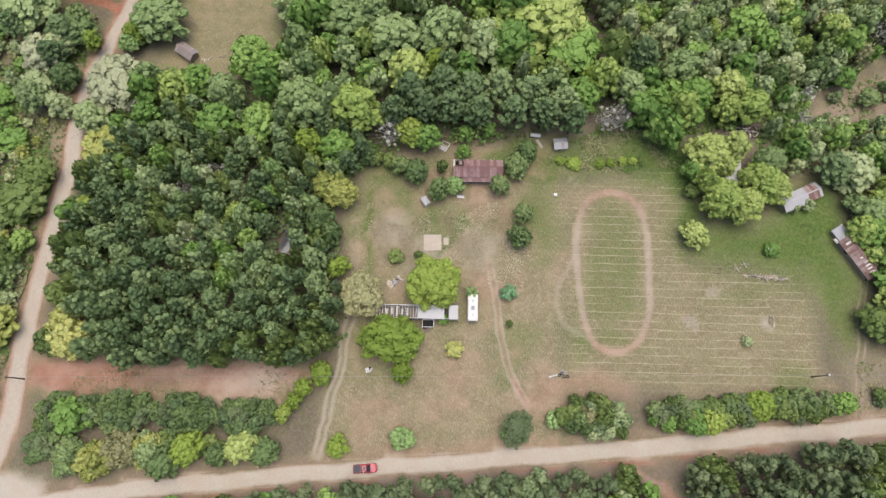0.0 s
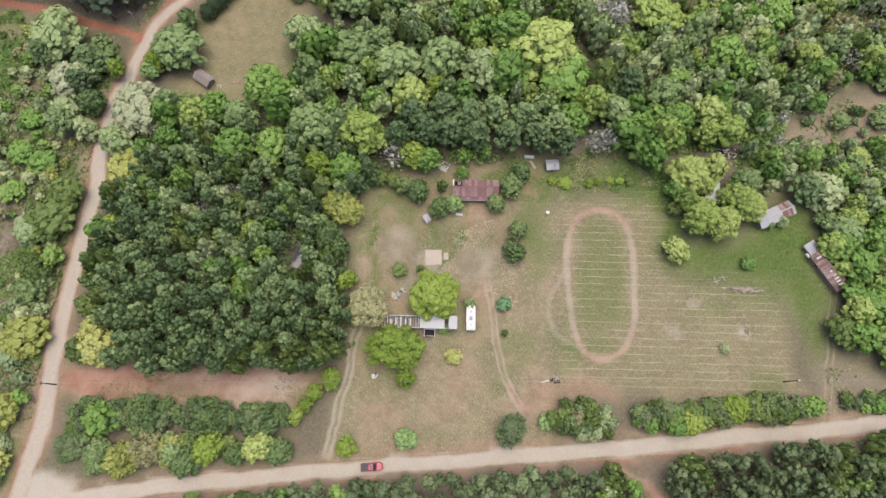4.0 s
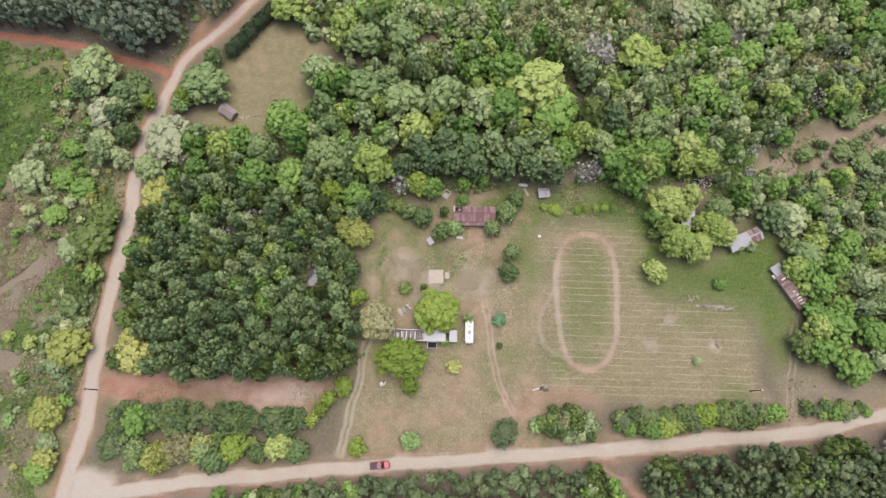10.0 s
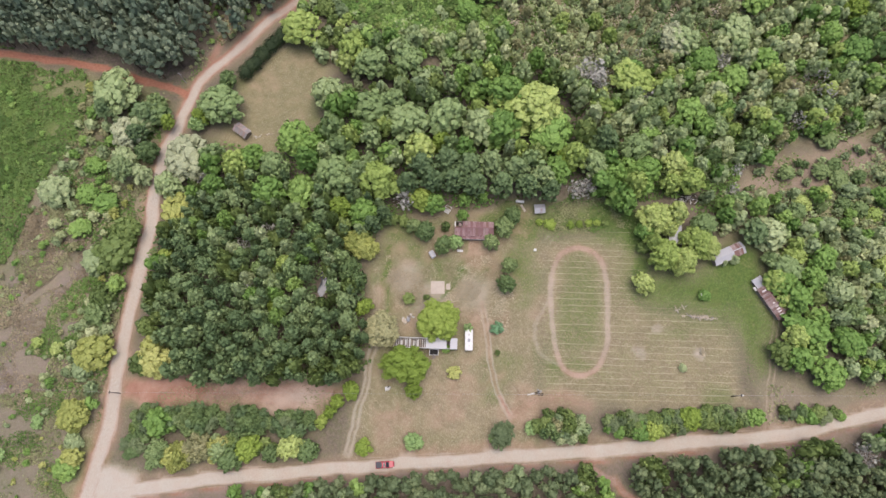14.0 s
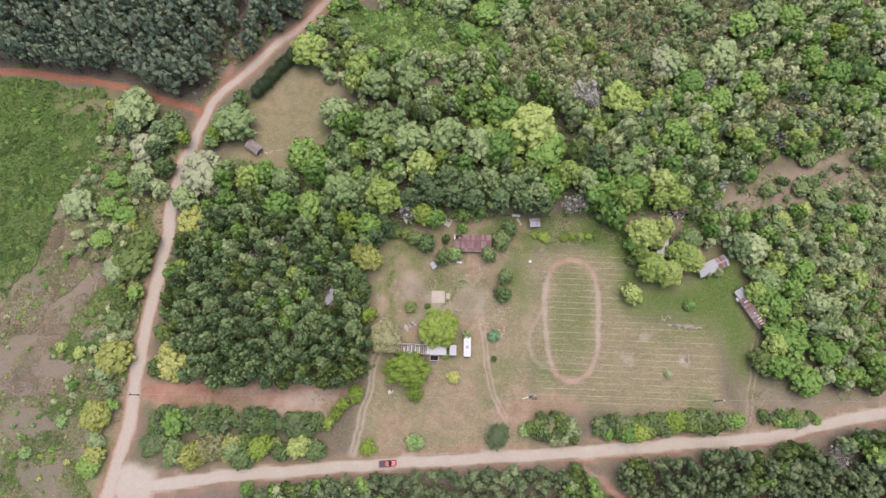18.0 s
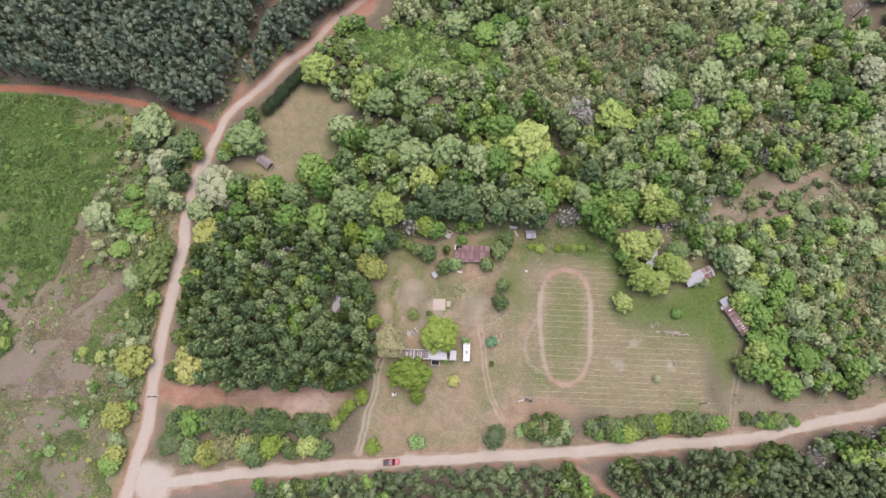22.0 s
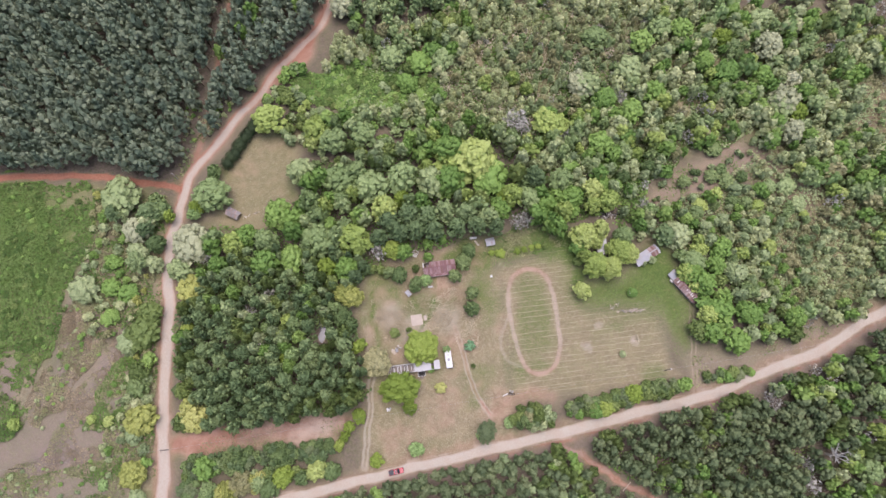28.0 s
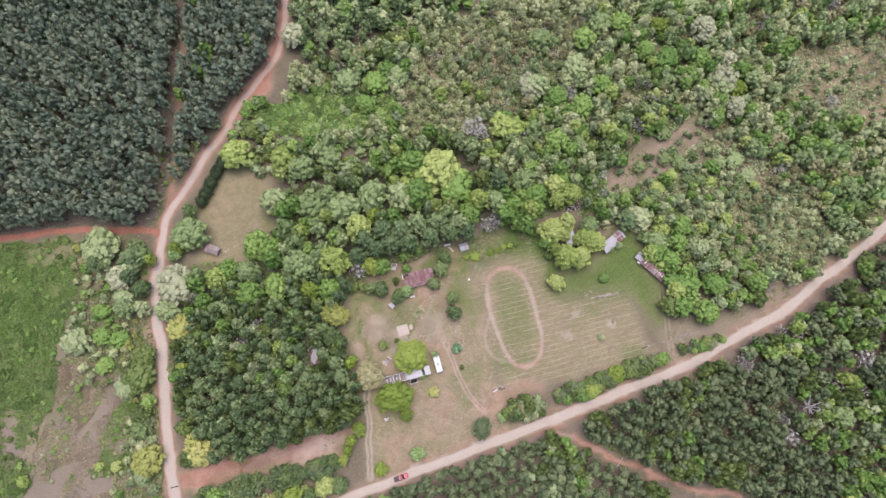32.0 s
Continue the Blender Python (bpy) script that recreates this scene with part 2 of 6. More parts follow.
BONE = plain("dead_wood", (0.62, 0.6, 0.55), 0.9, 0.2, 2.0)
BARK_PALE = plain("bark_pale", (0.5, 0.48, 0.45), 0.95, 0.25, 2.0)
BARK_GREY = plain("bark_grey", (0.33, 0.31, 0.29), 0.95, 0.3, 2.0)


def ground_material():
    m, t, b = material("earth_and_grass", 0.95, 0.1)
    p = where(t)

    def attr(name):
        n = t.nodes.new("ShaderNodeAttribute")
        n.attribute_name = name
        return n.outputs["Fac"]

    big, mid, fine, grit = cloud(t, p, 0.035, 4.0), cloud(t, p, 0.22, 5.0, 0.65), cloud(t, p, 1.3, 4.0, 0.7), cloud(t, p, 6.0, 3.0, 0.7)
    spot = cloud(t, p, 0.6, 5.0, 0.75)
    # cut, dried grass over pinkish soil
    combed = node(t, "ShaderNodeMapping", Vector=p)
    combed.inputs["Rotation"].default_value, combed.inputs["Scale"].default_value = (0, 0, 0.5), (1.0, 0.28, 1.0)
    blades = cloud(t, combed.outputs[0], 5.0, 4.0, 0.75)
    straw = blend(t, span(t, mid, 0.4, 0.6), (0.225, 0.187, 0.116), (0.296, 0.25, 0.155))
    straw = blend(t, maths(t, "MULTIPLY", span(t, big, 0.42, 0.58), 0.5), straw, (0.185, 0.175, 0.088))
    straw = blend(t, maths(t, "MULTIPLY", span(t, spot, 0.48, 0.6), 0.52), straw, (0.355, 0.31, 0.212))
    straw = blend(t, maths(t, "MULTIPLY", span(t, blades, 0.48, 0.6), 0.5), straw, (0.15, 0.125, 0.08))
    straw = blend(t, maths(t, "MULTIPLY", span(t, blades, 0.47, 0.37), 0.5), straw, (0.43, 0.38, 0.28))
    lawn = blend(t, span(t, fine, 0.42, 0.58), (0.074, 0.125, 0.032), (0.135, 0.192, 0.053))
    lawn = blend(t, maths(t, "MULTIPLY", span(t, mid, 0.48, 0.72), 0.4), lawn, (0.19, 0.18, 0.075))
    lawn = blend(t, maths(t, "MULTIPLY", span(t, blades, 0.45, 0.7), 0.5), lawn, (0.06, 0.085, 0.03))
    clay = blend(t, span(t, mid, 0.35, 0.65), (0.29, 0.17, 0.125), (0.46, 0.315, 0.245))
    clay = blend(t, maths(t, "MULTIPLY", span(t, fine, 0.48, 0.7), 0.5), clay, (0.2, 0.145, 0.1))
    clay = blend(t, maths(t, "MULTIPLY", attr("red"), 0.85), clay, blend(t, span(t, fine, 0.35, 0.65), (0.26, 0.1, 0.062), (0.37, 0.17, 0.11)))
    sand = blend(t, span(t, blades, 0.3, 0.7), (0.4, 0.36, 0.303), (0.475, 0.43, 0.366))
    sand = blend(t, maths(t, "MULTIPLY", span(t, mid, 0.4, 0.7), 0.4), sand, (0.42, 0.31, 0.235))
    litter = blend(t, span(t, fine, 0.35, 0.65), (0.105, 0.084, 0.067), (0.2, 0.163, 0.132))
    litter = blend(t, maths(t, "MULTIPLY", span(t, spot, 0.45, 0.65), 0.6), litter, (0.09, 0.105, 0.045))

    def ragged(a, k=0.7):
        """Breaks up the border of a cover with blades and bare spots."""
        return span(t, maths(t, "ADD", a, maths(t, "MULTIPLY", maths(t, "ADD", maths(t, "SUBTRACT", fine, 0.5), maths(t, "ADD", maths(t, "SUBTRACT", blades, 0.5), maths(t, "SUBTRACT", mid, 0.5))), k)), 0.12, 0.88)

    c = blend(t, ragged(attr("green"), 0.9), straw, lawn)
    # windrows of raked straw on the field
    turn = node(t, "ShaderNodeVectorRotate", Vector=p, Angle=radians(1.5))
    turn.rotation_type = "Z_AXIS"
    sep = node(t, "ShaderNodeSeparateXYZ", Vector=turn.outputs[0])
    wob = maths(t, "MULTIPLY", maths(t, "SUBTRACT", mid, 0.5), 0.5)
    saw = maths(t, "ABSOLUTE", maths(t, "SUBTRACT", maths(t, "FRACT", maths(t, "ADD", maths(t, "DIVIDE", sep.outputs[1], 1.9), wob)), 0.5))
    stretched = node(t, "ShaderNodeMapping", Vector=p)
    stretched.inputs["Scale"].default_value = (0.12, 1.0, 1.0)
    gaps = cloud(t, stretched.outputs[0], 1.2, 3.0)
    row = maths(t, "MULTIPLY", span(t, saw, 0.41, 0.485), span(t, maths(t, "ADD", gaps, maths(t, "MULTIPLY", fine, 0.3)), 0.53, 0.68))
    c = blend(t, maths(t, "MULTIPLY", maths(t, "MULTIPLY", row, attr("rows")), 0.5), c, (0.5, 0.45, 0.33))
    c = blend(t, ragged(attr("clay")), c, clay)
    ash = blend(t, span(t, fine, 0.35, 0.65), (0.16, 0.13, 0.111), (0.255, 0.21, 0.184))
    ash = blend(t, maths(t, "MULTIPLY", span(t, mid, 0.45, 0.62), 0.5), ash, (0.3, 0.23, 0.195))
    ash = blend(t, maths(t, "MULTIPLY", span(t, spot, 0.5, 0.65), 0.5), ash, (0.16, 0.165, 0.085))
    c = blend(t, ragged(attr("ash")), c, ash)
    c = blend(t, ragged(attr("litter")), c, litter)
    c = blend(t, ragged(attr("sand"), 0.45), c, sand)
    c = blend(t, maths(t, "MULTIPLY", span(t, grit, 0.42, 0.62), 0.28), c, blend(t, 1.0, c, (0.55, 0.54, 0.5), "MULTIPLY"))
    put(t, b.inputs["Base Color"], c)
    bumped(t, b, maths(t, "ADD", fine, grit), 0.5, 0.15)
    return m


GROUND = ground_material()

# ---- geometry helpers ----


def part(name, bm, mat, parent=None, label=""):
    me = bpy.data.meshes.new(name)
    bm.to_mesh(me)
    bm.free()
    me.materials.append(mat)
    ob = new(name, me)
    if parent is not None:
        ob.parent = parent
    if label:
        ob["label"] = label
    return ob


def mesh_of(name, verts, faces, mats, index=None, smooth=False):
    """A mesh from arrays of corners and of four-cornered faces."""
    me = bpy.data.meshes.new(name)
    me.vertices.add(len(verts)), me.loops.add(faces.size), me.polygons.add(len(faces))
    me.vertices.foreach_set("co", np.asarray(verts, np.float32).ravel())
    me.loops.foreach_set("vertex_index", faces.astype(np.int32).ravel())
    k = faces.shape[1]
    me.polygons.foreach_set("loop_start", np.arange(0, faces.size, k, dtype=np.int32))
    me.polygons.foreach_set("loop_total", np.full(len(faces), k, np.int32))
    for m in mats:
        me.materials.append(m)
    if index is not None:
        me.polygons.foreach_set("material_index", np.asarray(index, np.int32))
    if smooth:
        me.polygons.foreach_set("use_smooth", np.ones(len(faces), bool))
    me.update(calc_edges=True)
    return me


def empty(name, x, y, z=0.0, turn=0.0):
    ob = new(name)
    ob.matrix_basis = pose(x, y, z, 0, 0, turn)
    ob.empty_display_size = 0.5
    return ob


def box(bm, x0, y0, z0, x1, y1, z1):
    c = [bm.verts.new((x, y, z)) for z in (z0, z1) for x, y in ((x0, y0), (x1, y0), (x1, y1), (x0, y1))]
    for f in ((3, 2, 1, 0), (4, 5, 6, 7), (0, 1, 5, 4), (1, 2, 6, 5), (2, 3, 7, 6), (3, 0, 4, 7)):
        bm.faces.new([c[i] for i in f])
    return c


def boxed(name, size, mat, parent, bevel=0.0, label=""):
    bm = bmesh.new()
    box(bm, *size)
    if bevel:
        bmesh.ops.bevel(bm, geom=bm.edges[:], offset=bevel, segments=2, affect="EDGES")
    return part(name, bm, mat, parent, label)


def rod(bm, a, b, r0, r1, sides=6):
    a, b = Vector(a), Vector(b)
    q = (b - a).to_track_quat("Z", "Y")
    ring = [[bm.verts.new(p + q @ Vector((r * math.cos(2 * math.pi * i / sides), r * math.sin(2 * math.pi * i / sides), 0))) for i in range(sides)] for p, r in ((a, r0), (b, r1))]
    for i in range(sides):
        j = (i + 1) % sides
        bm.faces.new((ring[0][i], ring[0][j], ring[1][j], ring[1][i]))
    bm.faces.new(ring[1]), bm.faces.new(ring[0][::-1])


# ---- value noise and plan arithmetic on arrays ----
LATTICE = np.random.RandomState(5).rand(256, 256)


def vnoise(x, y, size):
    x, y = np.asarray(x) / size + 1000, np.asarray(y) / size + 1000
    i, j = np.floor(x).astype(int), np.floor(y).astype(int)
    u, v = x - i, y - j
    u, v = u * u * (3 - 2 * u), v * v * (3 - 2 * v)
    g = lambda a, b: LATTICE[a % 256, b % 256]
    return (g(i, j) * (1 - u) + g(i + 1, j) * u) * (1 - v) + (g(i, j + 1) * (1 - u) + g(i + 1, j + 1) * u) * v


def to_line(x, y, line):
    """The distance of every place to a line."""
    best = np.full(np.shape(x), 1e9)
    for (ax, ay), (bx, by) in zip(line, line[1:]):
        dx, dy = bx - ax, by - ay
        s = np.clip(((x - ax) * dx + (y - ay) * dy) / (dx * dx + dy * dy + 1e-9), 0, 1)
        best = np.minimum(best, np.hypot(x - ax - s * dx, y - ay - s * dy))
    return best


def in_area(x, y, area):
    inside = np.zeros(np.shape(x), bool)
    for (ax, ay), (bx, by) in zip(area, area[1:] + area[:1]):
        cross = (ay > y) != (by > y)
        inside ^= cross & (x < (bx - ax) * (y - ay) / (by - ay + 1e-12) + ax)
    return inside


def cover_of(x, y, area, soft=2.0):
    d = to_line(x, y, area + area[:1])
    d = np.where(in_area(x, y, area), d, -d)
    return np.clip(d / soft * 0.5 + 0.5, 0, 1)


def smooth_line(line, step=1.5):
    """A curve through the corners of a line."""
    p = [Vector(q) for q in line]
    p = [2 * p[0] - p[1]] + p + [2 * p[-1] - p[-2]]
    out = []
    for a, b, c, d in zip(p, p[1:], p[2:], p[3:]):
        n = max(2, int((c - b).length / step))
        for k in range(n):
            u = k / n
            out.append(0.5 * (2 * b + (c - a) * u + (2 * a - 5 * b + 4 * c - d) * u * u + (3 * b - a - 3 * c + d) * u**3))
    return [tuple(v) for v in out] + [tuple(p[-2])]


EAST_C, LOOP_C = (smooth_line(l) for l in (PATH_EAST, SIDE_LOOP))
MAIN_C, LANE_C, RED_C, SIDE_C, FARM_C, DRIVE_C, OVAL_C = (smooth_line(l) for l in (MAIN_ROAD, LANE, RED_ROAD, SIDE_TRACK, FARM_TRACK, DRIVE, OVAL))
WOODS = (WOOD_WEST, WOOD_SHED, WOOD_BARN, WOOD_NORTH, WOOD_LAWN, WOOD_EAST, PINE_WEST, PINE_STRIP, WOOD_FAR, PINE_SOUTH, WOOD_SE, PINE_SW)


def band(d, half, soft):
    return np.clip((half - d) / soft + 0.5, 0, 1)


def covers(x, y):
    """What covers the ground at each place: shares of green, clay, sand, leaf litter and raked rows."""
    wx = x + 3.0 * (vnoise(x, y, 6) - 0.5) + 1.2 * (vnoise(x, y, 1.9) - 0.5)
    wy = y + 3.0 * (vnoise(x + 77, y, 6) - 0.5) + 1.2 * (vnoise(x + 77, y, 1.9) - 0.5)
    n = vnoise(x + 31, y, 9)
    outer = np.ones(np.shape(x))
    known = np.zeros(np.shape(x))
    for a in (YARD, FIELD, MEADOW, CLAY, LAWN, KUDZU, WEED_SW, SCRUB_MID, SCRUB_NORTH, WOOD_NE, BRUSH_W, BARE_W, VERGE_E, GLADE, GLADE_FAR, SCRUB_E):
        known = np.maximum(known, cover_of(wx, wy, a, 3))
    known = np.maximum(known, np.clip((-93 - wx) / 6, 0, 1) * np.clip((117 - wy) / 6, 0, 1))
    sx, sy = x + 0.3 * (wx - x), y + 0.3 * (wy - y)
    green = 0.26 + 0.75 * (n - 0.5) + 0.45 * (vnoise(x, y + 63, 3.5) - 0.5) - 0.25 * np.clip((34 - y) / 12, 0, 1) * (x > -30) * (x < 25)
    green -= 0.24 * cover_of(wx, wy, FIELD, 6)
    green = np.maximum(green, 1.0 * cover_of(wx, wy, MEADOW, 8))
    green = np.maximum(green, (0.2 + 0.3 * np.clip((wy - 40) / 30, 0, 1) + 0.8 * n) * cover_of(x + 3 * (wx - x), y + 3 * (wy - y), KUDZU, 12))
    green = np.maximum(green, 0.9 * cover_of(wx, wy, BRAMBLE, 6))
    green = np.maximum(green, (0.25 + 0.35 * n) * cover_of(wx, wy, LAWN, 4))
    green = np.maximum(green, 0.16 * cover_of(wx, wy, FIELD, 4))
    green = np.maximum(green, (0.3 + 0.5 * n) * cover_of(wx, wy, WEED_SW, 6))
    green *= 1 - 0.9 * cover_of(wx, wy, BARE_W, 4)
    green = np.maximum(green, 0.55 * band(np.hypot((wx - 40) * 0.45, (wy - 36) * 0.2), 3.2, 2.0))
    green = np.maximum(green, 1.1 * band(to_line(wx, wy, [(-17.5, 32), (-17.2, 44), (-16.5, 52)]), 0.9, 1.6))
    green = np.maximum(green, 1.1 * band(to_line(sx, sy, [(-1.5, 36.5), (1.2, 39), (3.9, 43), (5.6, 47), (6.4, 55)]), 0.5, 0.7))
    sx, sy = x + 0.3 * (wx - x), y + 0.3 * (wy - y)
    for cx, cy, r, k in ((-12, 54, 7, 0.55), (24, 58, 6, 0.9), (22, 50, 4, 0.6), (11.5, 47, 1.6, 0.8), (-2, 46, 2.6, 0.8), (-14, 58, 5, 0.8), (-17, 62, 6, 0.7), (14, 60, 5, 0.8), (20, 63, 6, 0.8), (-9, 51, 4, 0.7), (17, 44, 3, 0.6), (-16, 20, 6, 0.35), (12, 12, 5, 0.35), (52, 62, 9, 0.9), (-8, 36, 3, 0.6), (87, 47, 9, 1.0), (57, 57, 6, 1.0), (58, 47, 4, 0.9)):
        green = np.maximum(green, k * band(np.hypot(wx - cx, wy - cy), r, r * 0.8))
    roads = np.minimum.reduce([to_line(wx, wy, l) for l in (MAIN_C, LANE_C)])
    clay = 0.4 * band(roads, 2.8, 1.6) + 0.35 * band(to_line(sx, sy, LANE_C), 2.0, 0.9) + 0.1 * band(roads, 6.0, 4.0) + 0.12 * band(to_line(wx + 2.2, wy, LANE_C), 2.0, 1.6)
    clay = np.maximum(clay, 1.15 * cover_of(wx, wy, CLAY, 3))
    clay = np.maximum(clay, (0.6 * vnoise(x + 12, y + 5, 7) + 0.45 * vnoise(x, y + 33, 2.6) - 0.4) * cover_of(wx, wy, YARD, 6))
    clay = np.maximum(clay, 1.5 * band(to_line(sx, sy, RED_C), 1.15, 0.9))
    clay = np.maximum(clay, 0.85 * band(to_line(wx, wy, SIDE_C), 1.2, 1.1))
    clay = np.maximum(clay, 0.85 * band(to_line(sx, sy, FIREBREAK), 1.5, 1.6))
    clay = np.maximum(clay, 1.2 * cover_of(sx, sy, LANE_RED, 2))
    clay = np.maximum(clay, (0.5 * band(to_line(sx - 2.6, sy, LANE_C), 1.3, 1.4) + 0.45 * band(to_line(sx + 2.8, sy, LANE_C), 1.2, 1.4)) * (sy < 75))
    clay = np.maximum(clay, 0.4 * band(np.abs(to_line(sx, sy, EAST_C) - 0.7), 0.3, 0.6))
    clay = np.maximum(clay, 0.5 * band(np.hypot((wx - 30) / 2.4, wy - 5.5), 4.0, 4.0) * (0.4 + n))
    clay = np.maximum(clay, 0.45 * cover_of(wx, wy, GLADE, 5))
    clay = np.maximum(clay, 0.3 * cover_of(wx, wy, GLADE_FAR, 8))
    clay = np.maximum(clay, (0.15 + 0.3 * n) * cover_of(wx, wy, LAWN, 5))
    clay = np.maximum(clay, 0.2 * cover_of(wx, wy, SCRUB_MID, 8))
    clay = np.maximum(clay, 0.9 * band(to_line(sx, sy + 2.9, MAIN_C), 0.7, 0.9))
    clay = np.maximum(clay, 0.5 * band(to_line(wx, wy + 4.0, MAIN_C), 2.6, 2.5))
    clay = np.maximum(clay, 0.45 * band(to_line(wx, wy - 3.2, MAIN_C), 1.2, 1.6))
    ring = to_line(x + 0.25 * (wx - x), y + 0.25 * (wy - y), OVAL_C)
    ends = np.clip((np.abs(y - 33.5) - 8) / 10, 0, 1)
    clay = np.maximum(clay, (0.42 + 0.3 * ends) * band(ring, 0.9, 1.0))
    farm = to_line(sx, sy, FARM_C)
    clay = np.maximum(clay, np.where(y < 9, 0.8, np.where(y > 36, 0.15, 0.45)) * band(farm, 0.75, 1.0))
    clay = np.maximum(clay, 0.55 * band(to_line(wx, wy, [(18, 4), (24, 6), (34, 9), (40, 5)]), 2.6, 4.0))
    clay = np.maximum(clay, 0.55 * band(to_line(wx, wy, [(8, 58), (9, 48)]), 3.0, 3.0))
    clay = np.maximum(clay, 0.3 * band(to_line(wx, wy, [(-12, 68), (10, 66)]), 4.0, 4.0))
    sand = 1.1 * band(to_line(sx, sy, MAIN_C), 1.55, 0.9)
    sand = np.maximum(sand, 0.86 * band(to_line(sx, sy, LANE_C), np.interp(sy, (70, 112), (1.9, 1.25)), 0.9))
    sand = np.maximum(sand, (0.5 - 0.2 * ends) * band(ring, 0.85, 1.0))
    for cx, cy, r in ((30.4, 53.0, 1.5), (31.0, 55.2, 1.1), (29.6, 53.6, 0.7)):
        sand = np.maximum(sand, 0.45 * band(np.abs(np.hypot(x - cx, y - cy) - r), 0.25, 0.6))
    sand = np.maximum(sand, band(np.hypot(wx + 90, wy + 17), 6.0, 3.0))
    sand = np.maximum(sand, 0.12 * cover_of(wx, wy, CLAY, 4))
    sand = np.maximum(sand, 0.62 * cover_of(wx, wy, CLAY_BARE, 4) * (0.6 + 0.5 * n))
    sand = np.maximum(sand, (0.5 - 0.38 * np.clip((sy - 26) / 8, 0, 1)) * band(np.abs(to_line(sx, sy, DRIVE_C) - 0.75), 0.35, 0.7) + 0.12 * band(to_line(sx, sy, DRIVE_C), 1.4, 1.4))
    sand = np.maximum(sand, (0.5 - 0.42 * np.clip((sy - 33) / 6, 0, 1)) * band(np.abs(farm - 0.65), 0.3, 0.5))
    sand = np.maximum(sand, 0.25 * band(to_line(wx, wy, SIDE_C), 0.9, 1.0))
    for cx, cy, r in ((-11, 43, 5), (-5, 36, 5), (8, 38, 5), (73, 22.2, 2.4), (60.5, 29.5, 1.8), (56, 21, 2.2)):
        sand = np.maximum(sand, (0.46 if r > 3 else 0.5) * band(np.hypot(wx - cx, wy - cy), r, 5.0 if r > 3 else 1.0))
    sand = np.maximum(sand, 0.8 * band(np.hypot(wx - 73, wy - 22.2), 1.7, 0.9) * (0.55 + 0.9 * vnoise(x, y, 0.8)))
    sand = np.maximum(sand, 0.3 * band(to_line(sx, sy, LOOP_C), 0.7, 0.8))
    sand = np.maximum(sand, 0.34 * band(np.abs(to_line(sx, sy, EAST_C) - 0.75), 0.25, 0.5))
    sand = np.maximum(sand, 0.2 * band(np.abs(to_line(sx, sy - 0.4, MAIN_C) - 2.5), 0.2, 0.3) * (sy > -14))
    sand = np.where(sy > 134, sand * 0.75 * (sx < 0) + sand * (sx >= 0), sand)
    litter = np.clip(1 - known, 0, 1) * 0.75
    for a in WOODS:
        litter = np.maximum(litter, cover_of(wx, wy, a, 3))
    litter = np.maximum(litter, 0.45 * cover_of(wx, wy, BRUSH_W, 6))
    litter = np.maximum(litter, 0.2 * cover_of(wx, wy, BARE_W, 8))
    litter = np.maximum(litter, 0.2 * np.clip((-99 - wx) / 6, 0, 1) * np.clip((70 - wy) / 20, 0, 1))
    litter = np.maximum(litter, 0.9 * band(to_line(wx, wy, [(-21, 64), (-10, 70.5), (18, 71)]), 4.0, 4.0))
    litter *= 1 - np.clip(sand + 0.8 * clay, 0, 1)
    litter *= 1 - 0.85 * np.maximum(band(np.hypot(wx - 87, wy - 47), 9, 5), band(np.hypot((wx - 57) * 1.3, (wy - 54) * 0.6), 6, 4))
    litter = np.maximum(litter, 0.65 * band(np.hypot((wx + 59) * 0.32, wy - 9), 2.4, 3.0) * (0.5 + 0.8 * n))
    rows = cover_of(x, y, FIELD, 4)
    red = band(to_line(sx, sy, RED_C), 2.6, 1.5)
    red = np.maximum(red, 0.6 * band(to_line(wx, wy, SIDE_C), 2.2, 1.6))
    red = np.maximum(red, 0.5 * cover_of(wx, wy, CLAY, 3) * np.clip((-60 - wx) / 8, 0, 1))
    red = np.maximum(red, 0.3 * band(to_line(wx + 2.4, wy, LANE_C), 2.4, 1.8) + 0.28 * band(to_line(sx, sy, LANE_C), 2.6, 1.0))
    red = np.maximum(red, 0.5 * band(to_line(wx, wy, FIREBREAK), 3.0, 3.0))
    red = np.maximum(red, 0.5 * cover_of(sx, sy, LANE_RED, 3) + 0.3 * band(to_line(sx, sy, LANE_C), 2.6, 1.0) * (sy > 134))
    red = np.maximum(red, (0.4 * band(to_line(sx - 2.6, sy, LANE_C), 1.3, 1.4) + 0.5 * band(to_line(sx + 2.8, sy, LANE_C), 1.2, 1.4)) * (sy < 75))
    red = np.maximum(red, 0.22 * band(to_line(wx, wy, [(20, 5), (34, 9), (40, 5)]), 2.2, 3.0))
    ditch = band(to_line(sx, sy + 2.7, MAIN_C), 0.5, 0.8)
    red = np.maximum(red, np.maximum(0.25 * band(np.abs(roads - 2.9), 0.7, 1.0), 0.9 * ditch))
    red = np.maximum(red, 0.34 * ends * band(ring, 1.3, 1.5))
    ash = np.maximum(0.9 * cover_of(wx, wy, BARE_W, 5), 0.6 * np.clip((-101 - wx) / 6, 0, 1) * np.clip((45 - wy) / 20, 0, 1))
    ash = np.maximum(ash, 0.6 * cover_of(wx, wy, VERGE_E, 4))
    ash = np.maximum(ash, 0.5 * cover_of(wx, wy, GLADE, 5))
    ash = np.maximum(ash, 0.6 * band(to_line(wx, wy + 6.5, MAIN_C), 4.5, 4.0))
    ash = np.maximum(ash, (0.75 - 0.9 * n) * np.clip((62 - wy) / 20, 0, 1) * cover_of(wx, wy, KUDZU, 6))
